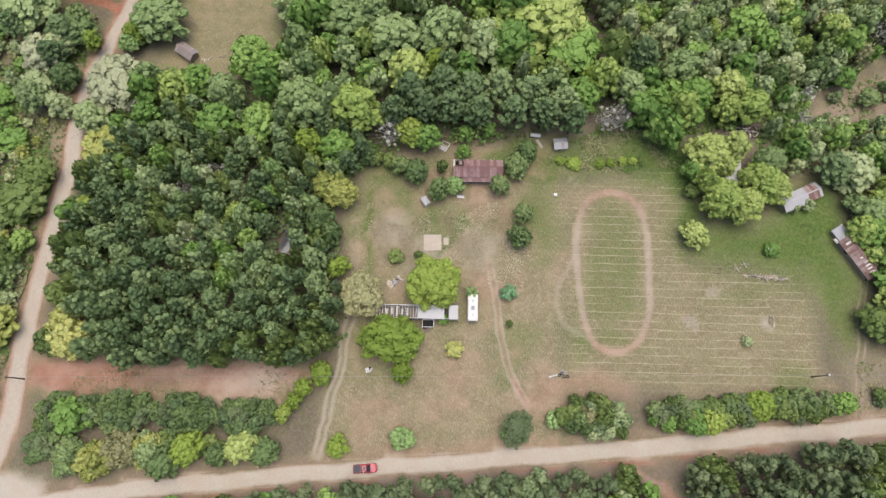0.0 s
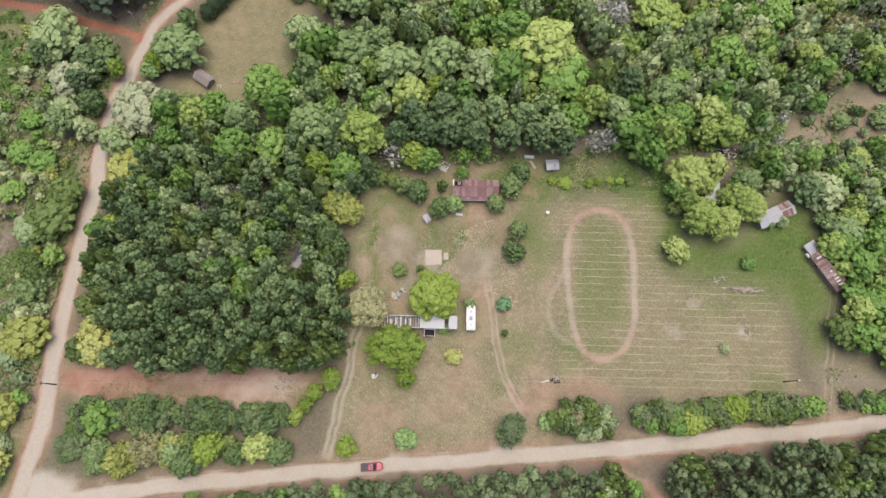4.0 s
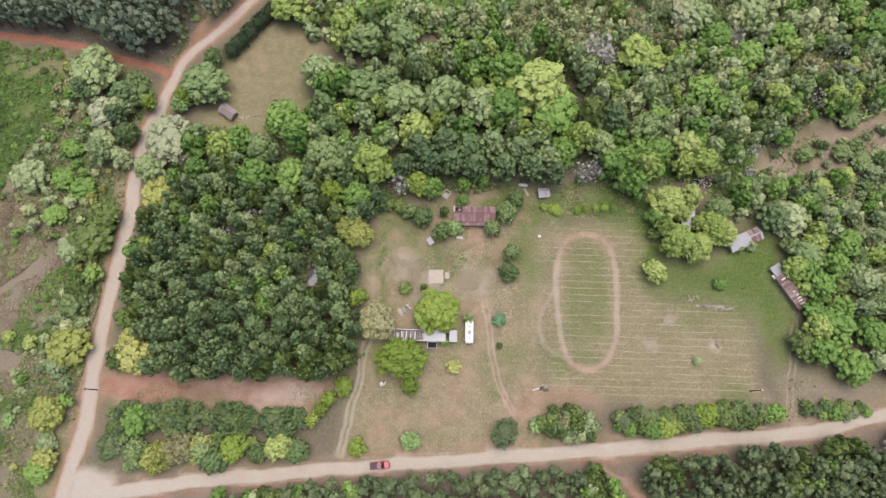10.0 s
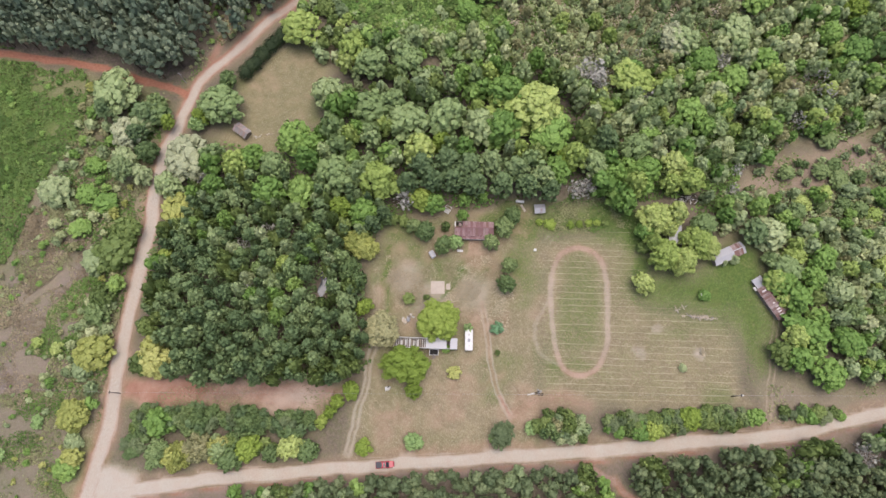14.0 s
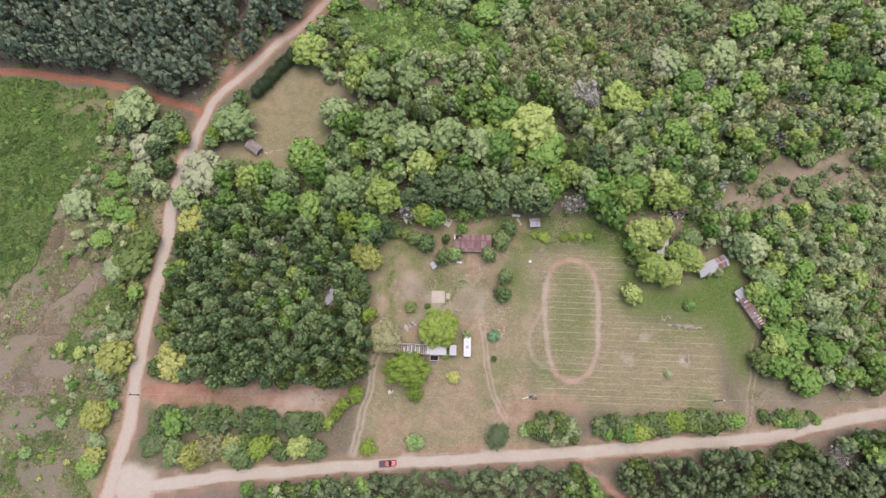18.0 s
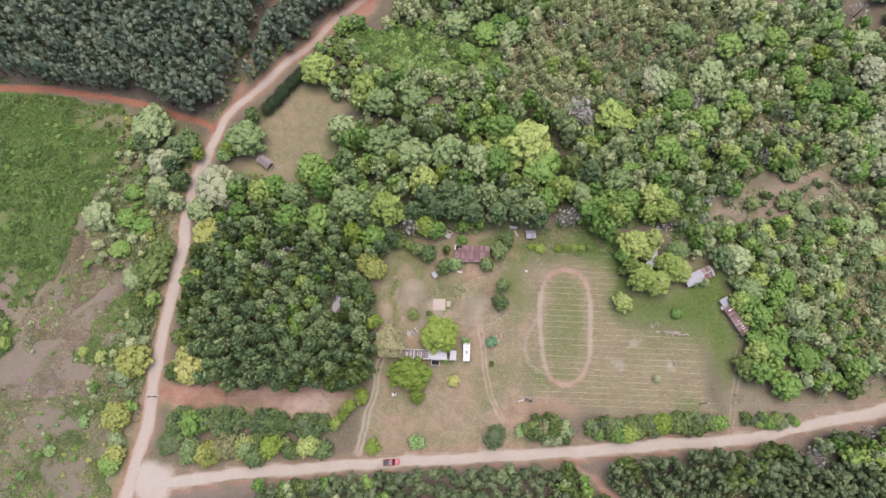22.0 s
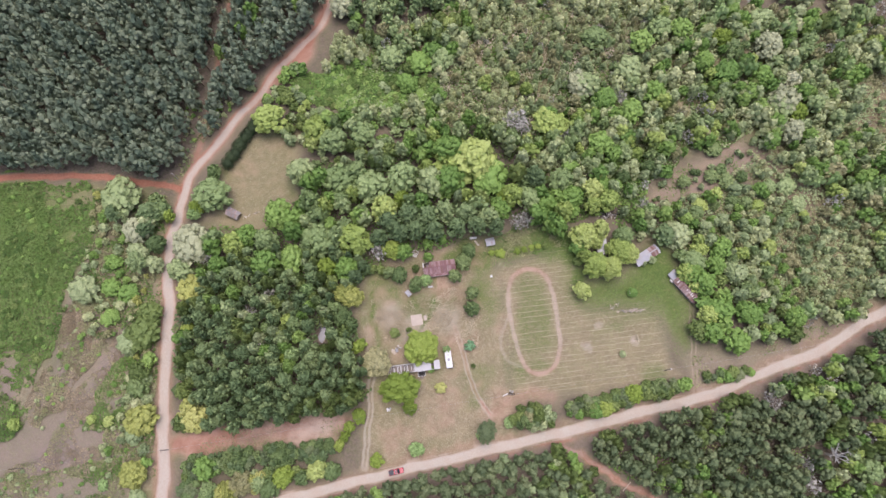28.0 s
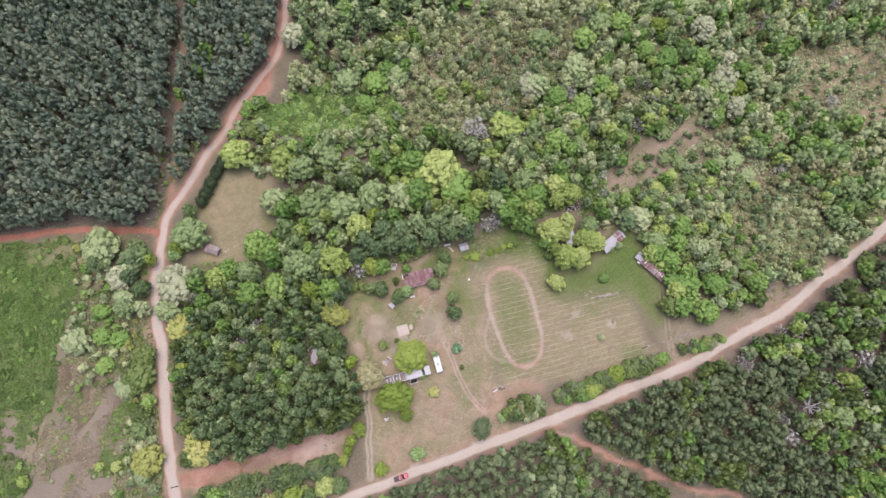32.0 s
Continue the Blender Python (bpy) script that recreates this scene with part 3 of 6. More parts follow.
    for a in (ROUGH_W, ROUGH_LANE):
        ash = np.maximum(ash, 0.75 * cover_of(wx, wy, a, 5))
    ash *= 1 - np.clip(sand, 0, 1)
    return {"ash": ash, "red": red, "green": green, "clay": clay, "sand": sand, "litter": litter, "rows": rows}


def covered(me):
    co = np.empty(len(me.vertices) * 3, np.float32)
    me.vertices.foreach_get("co", co)
    co = co.reshape(-1, 3).astype(float)
    for key, value in covers(co[:, 0], co[:, 1]).items():
        me.attributes.new(key, "FLOAT", "POINT").data.foreach_set("value", value.astype(np.float32))


# ---- ground: one sheet out to the horizon, finest round the farm ----
def steps(lo, hi, fine, reach):
    core = list(np.arange(lo, hi, fine))
    d, at_hi, at_lo = fine, hi, lo
    up, down = [], []
    while at_hi < reach:
        up.append(at_hi)
        d *= 1.12
        at_hi += d
    d = fine
    while at_lo > -reach:
        d *= 1.12
        at_lo -= d
        down.append(at_lo)
    return np.array(down[::-1] + core + up)


def build_ground():
    xs, ys = steps(-155, 190, 1.3, 2500), steps(-40, 170, 1.3, 2500)
    gx, gy = np.meshgrid(xs, ys)
    verts = np.stack([gx.ravel(), gy.ravel(), 0 * gx.ravel()], 1)
    a = (np.arange(len(ys) - 1)[:, None] * len(xs) + np.arange(len(xs) - 1)).ravel()
    me = mesh_of("ground", verts, np.stack([a, a + 1, a + len(xs) + 1, a + len(xs)], 1), [GROUND])
    covered(me)
    tagged(new("ground", me), "dry cut grass, red clay and green patches", "ground", kind="structure")


build_ground()


def ribbon(name, line, half, height, label, category, crown=0.05, rut=0.0, narrow=1.0):
    """A road of packed earth: slightly crowned, with ragged edges and wheel ruts."""
    offs = np.array([-1.0, -0.97, -0.75, -0.5, -0.25, 0, 0.25, 0.5, 0.75, 0.97, 1.0])
    z = np.array([-0.05, 0, 0.5, -rut, 0.7, 1.0, 0.7, -rut, 0.5, 0, -0.05]) * crown
    pts = np.array(line)
    way = np.gradient(pts, axis=0)
    way /= np.linalg.norm(way, axis=1)[:, None] + 1e-9
    side = np.stack([way[:, 1], -way[:, 0]], 1)
    edge = half * (1 + 0.05 * (vnoise(pts[:, 0], pts[:, 1] + 9, 2.5) - 0.5) + 0.07 * (vnoise(pts[:, 0], pts[:, 1], 9) - 0.5))
    edge *= np.interp(pts[:, 1], (70, 112), (1.0, narrow))
    co = pts[:, None] + side[:, None] * (offs[None] * edge[:, None])[..., None]
    zz = np.broadcast_to(height + z, co.shape[:2])
    verts = np.concatenate([co, zz[..., None]], -1).reshape(-1, 3)
    n, k = len(pts), len(offs)
    a = (np.arange(n - 1)[:, None] * k + np.arange(k - 1)).ravel()
    me = mesh_of(name, verts, np.stack([a, a + 1, a + k + 1, a + k], 1), [GROUND])
    covered(me)
    return tagged(new(name, me), label, category, kind="structure")


ribbon("road_main", smooth_line(MAIN_ROAD, 0.6), 1.95, 0.05, "pale sandy dirt road with worn edges", "road")
ribbon("road_lane", smooth_line(LANE, 0.6), 2.3, 0.035, "pinkish dirt lane with wheel ruts", "road", rut=0.6, narrow=0.72)
ribbon("road_red", smooth_line(RED_ROAD, 0.6), 1.35, 0.03, "narrow road of bare red clay", "road")
ribbon("road_side", smooth_line(SIDE_TRACK, 0.6), 1.25, 0.03, "reddish earth track through pines", "road")
ribbon("path_farm", smooth_line(FARM_TRACK, 0.5), 1.5, 0.015, "pale wheel track across the dry yard", "path", 0.01)
ribbon("path_drive", smooth_line(DRIVE, 0.5), 1.7, 0.015, "pale twin wheel tracks of a grassy drive", "path", 0.01)
ribbon("path_east", smooth_line(PATH_EAST, 0.5), 1.5, 0.015, "faint wheel tracks beside the meadow", "path", 0.01)
ribbon("path_loop", smooth_line(SIDE_LOOP, 0.5), 1.2, 0.015, "faint worn loop beside the riding track", "path", 0.01)
ribbon("path_oval", smooth_line(OVAL, 0.6), 1.3, 0.02, "worn oval riding track of bare earth", "path", 0.01)

# ---- trees ----
RNG = np.random.RandomState(11)


def sprays(lobes, count, leaf, rng, wild=0.5, low=-0.35, loose=0.26):
    """Foliage as many small folded sprays on the outside of the lobes (centre, radius, half height)."""
    lobes = np.array(lobes, float)
    area = lobes[:, 3] ** 2
    pick = rng.choice(len(lobes), int(count * 1.9), p=area / area.sum())
    u = rng.uniform(low, 1, len(pick))
    a = rng.uniform(0, 2 * np.pi, len(pick))
    s = np.sqrt(1 - u * u)
    out = np.stack([s * np.cos(a), s * np.sin(a), u], 1)
    L = lobes[pick]
    radius = np.stack([L[:, 3], L[:, 3], L[:, 4]], 1)
    at = L[:, :3] + out * radius * rng.uniform(1 - loose, 1 + loose, len(pick))[:, None]
    deep = np.zeros(len(pick))
    for q in lobes:
        d = np.sqrt((((at - q[:3]) / [q[3], q[3], q[4]]) ** 2).sum(1))
        deep += d < 0.78
    keep = np.flatnonzero(deep == 0)[:count]
    at, out = at[keep], out[keep]
    n = out + 0.42 * wild * rng.normal(size=out.shape)
    n /= np.linalg.norm(n, axis=1)[:, None]
    t = np.cross(n, rng.normal(size=n.shape))
    t /= np.linalg.norm(t, axis=1)[:, None]
    b = np.cross(n, t)
    w = leaf * rng.uniform(0.6, 1.35, len(at))[:, None]
    ratio = rng.uniform(0.55, 1.0, len(at))[:, None]
    verts = np.stack([at - t * w, at + b * w * ratio - n * w * 0.35, at + t * w, at - b * w * ratio - n * w * 0.35], 1)
    return verts.reshape(-1, 3), np.arange(4 * len(at)).reshape(-1, 4)


def dome(rng, n, reach, base, rise, size, flat, gaps=0.08):
    """Lobes set over a dome, as billows of a crown: big ones low and outside, small ones on top."""
    lobes = [(0, 0, base + rise * 0.25, reach * 0.72, rise * 0.75)]
    for i in range(n):
        up = 1 - 1.12 * (i + 0.5) / n + rng.uniform(-0.08, 0.08)
        if rng.rand() < gaps:
            continue
        a = i * 2.39996 + rng.uniform(-0.35, 0.35)
        out = reach * math.sqrt(max(0.0, 1 - max(0.0, up) ** 2)) * rng.uniform(0.82, 1.14)
        q = rng.uniform(*size) * (26 / n) ** 0.45
        lobes.append((out * math.cos(a), out * math.sin(a), base + rise * up + rng.uniform(-0.04, 0.04), q, q * flat))
    return lobes


def broad_lobes(rng, n=26):
    return dome(rng, n, 0.72, 0.41, 0.46, (0.19, 0.32), 0.4)


def bush_lobes(rng, n=22):
    return dome(rng, n, 0.7, 0.42, 0.38, (0.19, 0.33), 0.6, 0.12)


def cedar_lobes(rng, n=26):
    return dome(rng, n, 0.66, 0.36, 0.46, (0.2, 0.34), 0.5, 0.06)


def tall_lobes(rng, n=26):
    """A slender young tree: an egg-shaped crown from near the ground up."""
    return dome(rng, n, 0.6, 0.24, 0.6, (0.24, 0.38), 0.38, 0.06)


def pine_lobes(rng, n=26):
    """Whorls of needle tufts down a tall stem: a pointed top, widest low, drawn in again below."""
    lobes = [(0, 0, 0.62, 0.5, 0.26)]
    for i in range(n):
        u = (i + 0.5) / n
        a = i * 2.39996 + rng.uniform(-0.4, 0.4)
        r = 0.86 * u**0.62 * (1 - 0.5 * max(0.0, u - 0.72) / 0.28) * rng.uniform(0.75, 1.15)
        q = rng.uniform(0.17, 0.29) * (26 / n) ** 0.45
        lobes.append((r * math.cos(a), r * math.sin(a), 0.96 - 0.62 * u + rng.uniform(-0.04, 0.04), q, q * 0.3))
    return lobes


def cores(lobes, rng, around=6, rings=((-30, 0.7), (15, 0.84), (55, 0.82), (86, 0.8))):
    """The close twigs and leaves inside the lobes, on which the outer sprays sit."""
    V, F = [], []
    for x, y, z, r, h in lobes:
        base = len(V)
        for lat, k in rings:
            c, s = math.cos(radians(lat)) * k, math.sin(radians(lat)) * k
            for i in range(around):
                a = 2 * math.pi * i / around + rng.uniform(-0.2, 0.2)
                w = rng.uniform(0.9, 1.1)
                V.append((x + r * c * w * math.cos(a), y + r * c * w * math.sin(a), z + h * s * w))
        for q in range(len(rings) - 1):
            for i in range(around):
                k = (i + 1) % around
                F.append((base + q * around + i, base + q * around + k, base + (q + 1) * around + k, base + (q + 1) * around + i))
    return np.array(V), np.array(F)


def trunk_mesh(name, rng, mat, limbs=5, thick=0.05, top=0.7, twigs=0):
    bm = bmesh.new()
    lean = Vector((rng.uniform(-0.06, 0.06), rng.uniform(-0.06, 0.06), 0))
    rod(bm, (0, 0, -0.01), lean * 0.5 + Vector((0, 0, 0.32)), thick * 1.25, thick * 0.85, 7)
    rod(bm, lean * 0.5 + Vector((0, 0, 0.3)), lean + Vector((0, 0, top)), thick * 0.85, thick * 0.3, 6)
    for i in range(limbs):
        a = 2 * math.pi * (i + rng.uniform(-0.3, 0.3)) / limbs
        z = rng.uniform(0.28, 0.5)
        r = rng.uniform(0.5, 0.75)
        tip = Vector((r * math.cos(a), r * math.sin(a), z + rng.uniform(0.1, 0.3)))
        root = lean * 0.5 + Vector((0, 0, z))
        rod(bm, root, tip, thick * 0.5, thick * 0.15, 5)
        for j in range(twigs):
            u = rng.uniform(0.35, 1.0)
            at = root.lerp(tip, u)
            rod(bm, at, at + Vector((rng.uniform(-0.35, 0.35), rng.uniform(-0.35, 0.35), rng.uniform(0.02, 0.2))), thick * 0.18, thick * 0.05, 4)
    me = bpy.data.meshes.new(name)
    bm.to_mesh(me)
    bm.free()
    me.materials.append(mat)
    return me


# kind: lobes, sprays, size of a spray, wildness, name, label, category
KINDS = {
    "maple": (broad_lobes, 6500, 0.045, 0.5, "maple_tree", "round maple tree in bright spring green", "tree"),
    "oak": (broad_lobes, 2600, 0.07, 0.5, "oak_tree", "broad oak tree with fresh green crown", "tree"),
    "willow": (broad_lobes, 4200, 0.055, 0.5, "willow_oak_tree", "yellowish green tree with billowing crown", "tree"),
    "yellow": (broad_lobes, 2200, 0.07, 0.5, "young_oak_tree", "tree with yellow spring leaves", "tree"),
    "pale_oak": (broad_lobes, 3400, 0.06, 0.5, "white_oak_tree", "pale grey-green oak in catkin", "tree"),
    "pale_green": (bush_lobes, 1500, 0.075, 0.38, "shrub", "pale green rounded shrub", "shrub"),
    "scrub_oak": (tall_lobes, 2200, 0.065, 0.5, "scrub_tree", "dull green scrubby tree with thin crown", "tree"),
    "holly": (bush_lobes, 2600, 0.07, 0.5, "evergreen_tree", "dark evergreen tree with dense crown", "tree"),
    "cedar": (cedar_lobes, 2400, 0.065, 0.5, "red_cedar_tree", "dark green cedar with dense crown", "tree"),
    "pine": (pine_lobes, 2000, 0.07, 0.5, "pine_tree", "tall dark green pine", "tree"),
    "blue_pine": (pine_lobes, 2000, 0.07, 0.5, "pine_tree", "tall dark pine, bluish from haze put into its colour", "tree"),
    "young_pine": (pine_lobes, 2000, 0.07, 0.5, "pine_tree", "young olive green pine", "tree"),
    "teal_bush": (bush_lobes, 1500, 0.075, 0.38, "garden_bush", "bluish green garden bush on grass", "shrub"),
    "blossom": (broad_lobes, 3000, 0.06, 0.5, "blossoming_tree", "cream coloured tree with new buds", "tree"),
    "budding_oak": (broad_lobes, 3000, 0.055, 0.6, "budding_oak_tree", "olive brown oak with thin new leaves", "tree"),
    "sapling": (tall_lobes, 1500, 0.07, 0.6, "sapling", "pale green sapling with thin crown", "tree"),
    "snag": (broad_lobes, 12, 0.03, 0.9, "dead_tree", "dead white tree with bare forking limbs", "tree"),
    "bare": (broad_lobes, 260, 0.07, 0.9, "bare_tree", "grey leafless tree with fine twigs", "tree"),
}
FOREST = {}
TALLNESS = {broad_lobes: 2.5, pine_lobes: 4.2, cedar_lobes: 2.0, bush_lobes: 1.6}
TALLY = {}


def crown_mesh(kind, share=1.0, seed=0):
    lobes, count, leaf, wild = KINDS[kind][:4]
    rng = np.random.RandomState(100 + seed + sum(map(ord, kind)))
    count, leaf = int(count * share), leaf / share**0.42
    tall = TALLNESS.get(lobes, 2.6)
    n = 96 if share > 0.9 else 64 if share > 0.2 else 28 if share > 0.08 else 17 if share > 0.07 else 14 if share > 0.05 else 11
    grown = [(x, y, z * tall, r, q * tall) for x, y, z, r, q in lobes(rng, n)]
    v, f = sprays(grown, count, leaf, rng, wild * (1.5 if share > 0.9 else 0.8 if share > 0.08 else 0.35), loose=0.26 if share > 0.08 else 0.13)
    if kind not in ("bare", "snag"):
        cv, cf = cores(grown, rng, 5, ((-20, 0.75), (35, 0.84), (84, 0.8))) if share > 0.2 else cores(grown, rng, 4, ((-20, 0.75), (35, 0.84), (84, 0.8))) if share > 0.08 else cores(grown, rng, 4, ((-15, 0.78), (82, 0.82)))
        v, f = np.concatenate([v, cv]), np.concatenate([f, cf + len(v)])
    v[:, 2] /= tall
    return v, f


def prototype(kind, share, seed):
    """One tree of a kind: trunk and crown under an empty, of radius 1 and height 1."""
    key = (kind, share, seed)
    if key not in FOREST:
        name, label, category = KINDS[kind][4:]
        rng = np.random.RandomState(seed + 7)
        v, f = crown_mesh(kind, share, seed)
        bark = BONE if kind == "snag" else BARK_PALE if kind == "bare" else BARK_GREY if kind in ("bare", "blossom", "pale_oak") else BARK
        FOREST[key] = (mesh_of("crown", v, f, [LEAF[kind]], smooth=True), trunk_mesh("trunk", rng, bark, {"bare": 12, "snag": 9}.get(kind, 4), {"snag": 0.085, "bare": 0.026}.get(kind, 0.045), 0.8, {"bare": 20, "snag": 4}.get(kind, 0)))
    return FOREST[key]


def plant(kind, rows, few=False, group="", wide=0.0):
    name, label, category = KINDS[kind][4:]
    for x, y, r, h in rows:
        TALLY[kind] = TALLY.get(kind, 0) + 1
        share = 0.081 if few else 0.95 if r > 3.9 and y < 62 and -30 < x < 90 else 0.34 if r > 4.6 else 0.24 if r > 2.6 else 0.15
        crown, trunk = prototype(kind, share, TALLY[kind] % 4)
        oval = 0.24 * ((x * 7.3 + y * 3.1) % 1.0)
        root = tagged(new(name), label, category, group)
        turn, across, along = ((x * 37 + y * 91) % 360, 0.9 + oval, 1.14 - oval) if not wide else (0, wide, 1 / wide)
        root.matrix_basis = pose(x, y, 0, 0, 0, turn) @ Matrix.Diagonal((r * across, r * along, h, 1))
        for child, me in (("crown", crown), ("trunk", trunk)):
            ob = new(child, me)
            ob.parent = root
        PLANTED.append((x, y, r * (0.6 if kind == "snag" else 1.0)))


PLANTED = []
CLEARED = [(59.2, -26.1, 3.0), (72.4, 66.2, 4.5), (73.8, 67.4, 4.5), (-36.4, 40.4, 3.4), (-36.4, 37.0, 2.8), (-17.7, 105.2, 3.2), (74.8, 68.2, 4.0), (-40, 93, 2.5)]
plant("maple", [(-2.0, 29.7, 6.8, 9), (-8.9, 10.2, 2.7, 5.5), (-22.5, -5.2, 2.6, 3), (-26.4, 9.9, 2.9, 4), (-30.2, 7.0, 2.1, 4), (-32.0, 4.2, 1.9, 4), (-34.1, 1.6, 2.1, 4), (31.4, 59.9, 2.0, 1.5), (28.3, 60.5, 1.2, 1.5), (37.7, 59.7, 1.3, 1.5), (40.4, 60.0, 1.3, 1.5), (43.2, 60.2, 1.3, 1.5), (45.8, 60.4, 1.1, 1.5), (57.4, -0.3, 3.2, 5), (67.9, 3.2, 3.7, 5), (-82.6, 48.6, 2.6, 6), (-23.5, 33.7, 2.6, 6), (-49.7, 33.7, 2.6, 6), (-77.1, 93.9, 3.3, 7), (-87.3, 91.7, 2.4, 7), (-1.7, 85.3, 3.6, 9), (-7.4, 66.1, 4.1, 9)])
plant("maple", [(-31.5, 63.3, 4.1, 9), (37.0, 79.7, 4.7, 9), (154.3, 97.3, 4.7, 8), (134.8, 134.2, 4.3, 8)])
plant("budding_oak", [(-18.0, 27.0, 5.8, 8)])
plant("holly", [(-10.9, 36.7, 2.0, 2.2), (-5.7, 37.0, 1.0, 2.2), (14.9, 20.9, 0.9, 2.2), (-12.7, 59.9, 1.9, 4), (-15.7, 60.4, 1.7, 4), (-0.2, 58.5, 1.5, 4), (48.4, 60.1, 1.1, 1.5), (58.8, 52.2, 2.1, 4)])
plant("holly", [(-98.5, 49.4, 6.9, 7), (-95.3, 56.3, 4.9, 7), (-85.3, 27.5, 3.4, 7), (-85.4, 17.1, 4.1, 7), (-99.7, 36.0, 4.1, 7), (174.7, 16.5, 4.3, 5), (95.8, 21.0, 4.6, 6), (107.9, 37.4, 2.9, 6)])
plant("teal_bush", [(14.9, 28.0, 2.1, 2.6)])
plant("yellow", [(2.4, 15.2, 2.2, 2.6), (-83.2, 21.8, 3.7, 7), (-81.4, 16.2, 4.6, 7), (-99.9, 20.1, 6.1, 6), (-102.5, 2.5, 4.9, 6), (-80.5, 62.9, 6.2, 6), (-81.7, 18.2, 5.4, 8), (-24.1, 51.2, 4.4, 8), (-26.2, 53.1, 4.9, 8), (-27.0, 112.9, 4.1, 8), (-103.3, 2.8, 5.1, 5), (-101.6, -8.2, 3.2, 5)])
plant("oak", [(-0.0, 22.0, 1.5, 2), (2.1, 22.4, 0.9, 2), (5.0, 61.9, 1.9, 5), (5.6, 66.9, 2.2, 5), (11.1, 67.9, 2.1, 5), (-3.9, 64.9, 3.7, 9), (59.0, 56.8, 3.2, 7), (95.1, 56.8, 3.8, 7), (53.6, -0.5, 3.2, 5), (86.1, 3.7, 3.0, 5), (-78.6, 1.0, 4.6, 7), (-47.0, 85.4, 6.3, 11), (-41.7, 82.6, 4.8, 11)])
plant("oak", [(19.0, 101.0, 6.4, 14), (17.0, 88.6, 6.4, 14), (34.0, 76.3, 4.9, 9), (50.9, 74.6, 4.5, 9), (61.2, 76.4, 4.9, 9), (58.5, 109.0, 5.7, 9), (97.6, 41.9, 4.9, 8), (104.4, 26.7, 5.2, 8), (114.0, 24.4, 5.2, 8), (99.7, 19.6, 4.4, 8), (107.3, 15.2, 5.3, 8), (129.2, 20.1, 4.2, 10), (-55.7, 36.5, 3.2, 9), (-43.9, 39.8, 2.8, 9), (-59.2, 78.8, 4.8, 11), (-53.2, 68.0, 5.6, 11)])
plant("oak", [(-43.2, 68.1, 5.6, 11), (-24.6, 61.2, 5.3, 11), (-70.1, 69.7, 4.0, 11), (32.3, 88.7, 8.4, 10), (16.8, 88.5, 7.5, 10), (36.9, 127.7, 3.2, 6), (48.3, 129.1, 3.2, 6), (53.1, 123.3, 2.8, 6), (6.9, 133.1, 4.7, 6), (13.1, 141.5, 5.7, 6), (19.5, 146.5, 4.7, 6), (101.9, 137.0, 5.6, 9), (81.4, 113.7, 5.6, 9), (90.8, 107.2, 5.6, 9), (101.5, 114.0, 5.6, 9), (76.0, 96.1, 5.6, 9), (-110.0, 68.2, 3.8, 4), (-103.7, 65.2, 4.2, 4), (-110.2, 57.1, 3.8, 4), (-108.4, 77.5, 3.4, 4)])
plant("oak", [(-103.2, -11.6, 3.8, 4), (131.5, 118.1, 6.2, 9), (144.8, 114.3, 5.3, 9), (119.3, 139.5, 5.3, 9), (124.1, 124.1, 4.7, 9), (101.1, 37.0, 4.9, 9), (110.6, 48.8, 4.9, 8), (107.2, 42.9, 4.1, 8)])
plant("scrub_oak", [(85.8, 49.0, 1.8, 3.5), (82.7, 47.8, 1.0, 3.5), (67.8, 17.1, 1.4, 2), (-99.6, 79.7, 4.9, 7), (-119.1, 68.6, 6.5, 7), (-93.7, 74.2, 4.1, 7), (95.9, 56.3, 6.4, 9), (-103.7, 47.3, 5.7, 5), (-99.9, 34.1, 4.7, 5), (114.2, 38.7, 4.9, 9)])
plant("pale_green", [(6.6, 27.9, 1.6, 3.5), (-8.6, -3.6, 3.0, 3), (2.8, 53.6, 2.5, 4), (23.8, 0.2, 2.1, 3), (13.2, -2.5, 1.4, 3), (-78.4, 91.6, 3.1, 6), (-55.3, 44.9, 2.2, 7), (-48.1, 32.5, 2.7, 7), (-130.4, -15.1, 1.7, 2), (-123.0, -7.8, 2.1, 2), (-113.8, 0.9, 2.1, 2)])
plant("cedar", [(18.6, 46.4, 2.8, 6), (17.6, 40.9, 3.2, 6), (-6.5, 57.1, 3.7, 6), (-0.8, 52.5, 3.2, 6), (13.4, 53.5, 2.9, 6), (17.5, 58.2, 3.6, 6), (20.0, 62.2, 3.2, 6), (-9.9, 58.5, 2.6, 6), (-18.0, 60.7, 2.6, 6), (105.0, 62.4, 2.7, 4), (-91.7, 93.7, 5.7, 8), (-70.2, 106.6, 3.4, 8), (105.1, 76.8, 3.1, 4), (115.8, 77.2, 3.3, 4), (121.0, 74.4, 3.9, 4), (127.5, 75.5, 2.7, 4), (125.7, 65.2, 3.1, 4), (120.8, 66.6, 2.7, 4), (114.0, 65.6, 2.1, 4), (105.2, 62.9, 3.1, 4), (119.4, 88.0, 3.9, 4), (120.2, 79.4, 2.5, 4)])
plant("cedar", [(48.0, 85.3, 6.2, 8), (-28.1, 43.9, 4.2, 10), (-25.4, 41.0, 3.2, 9)])
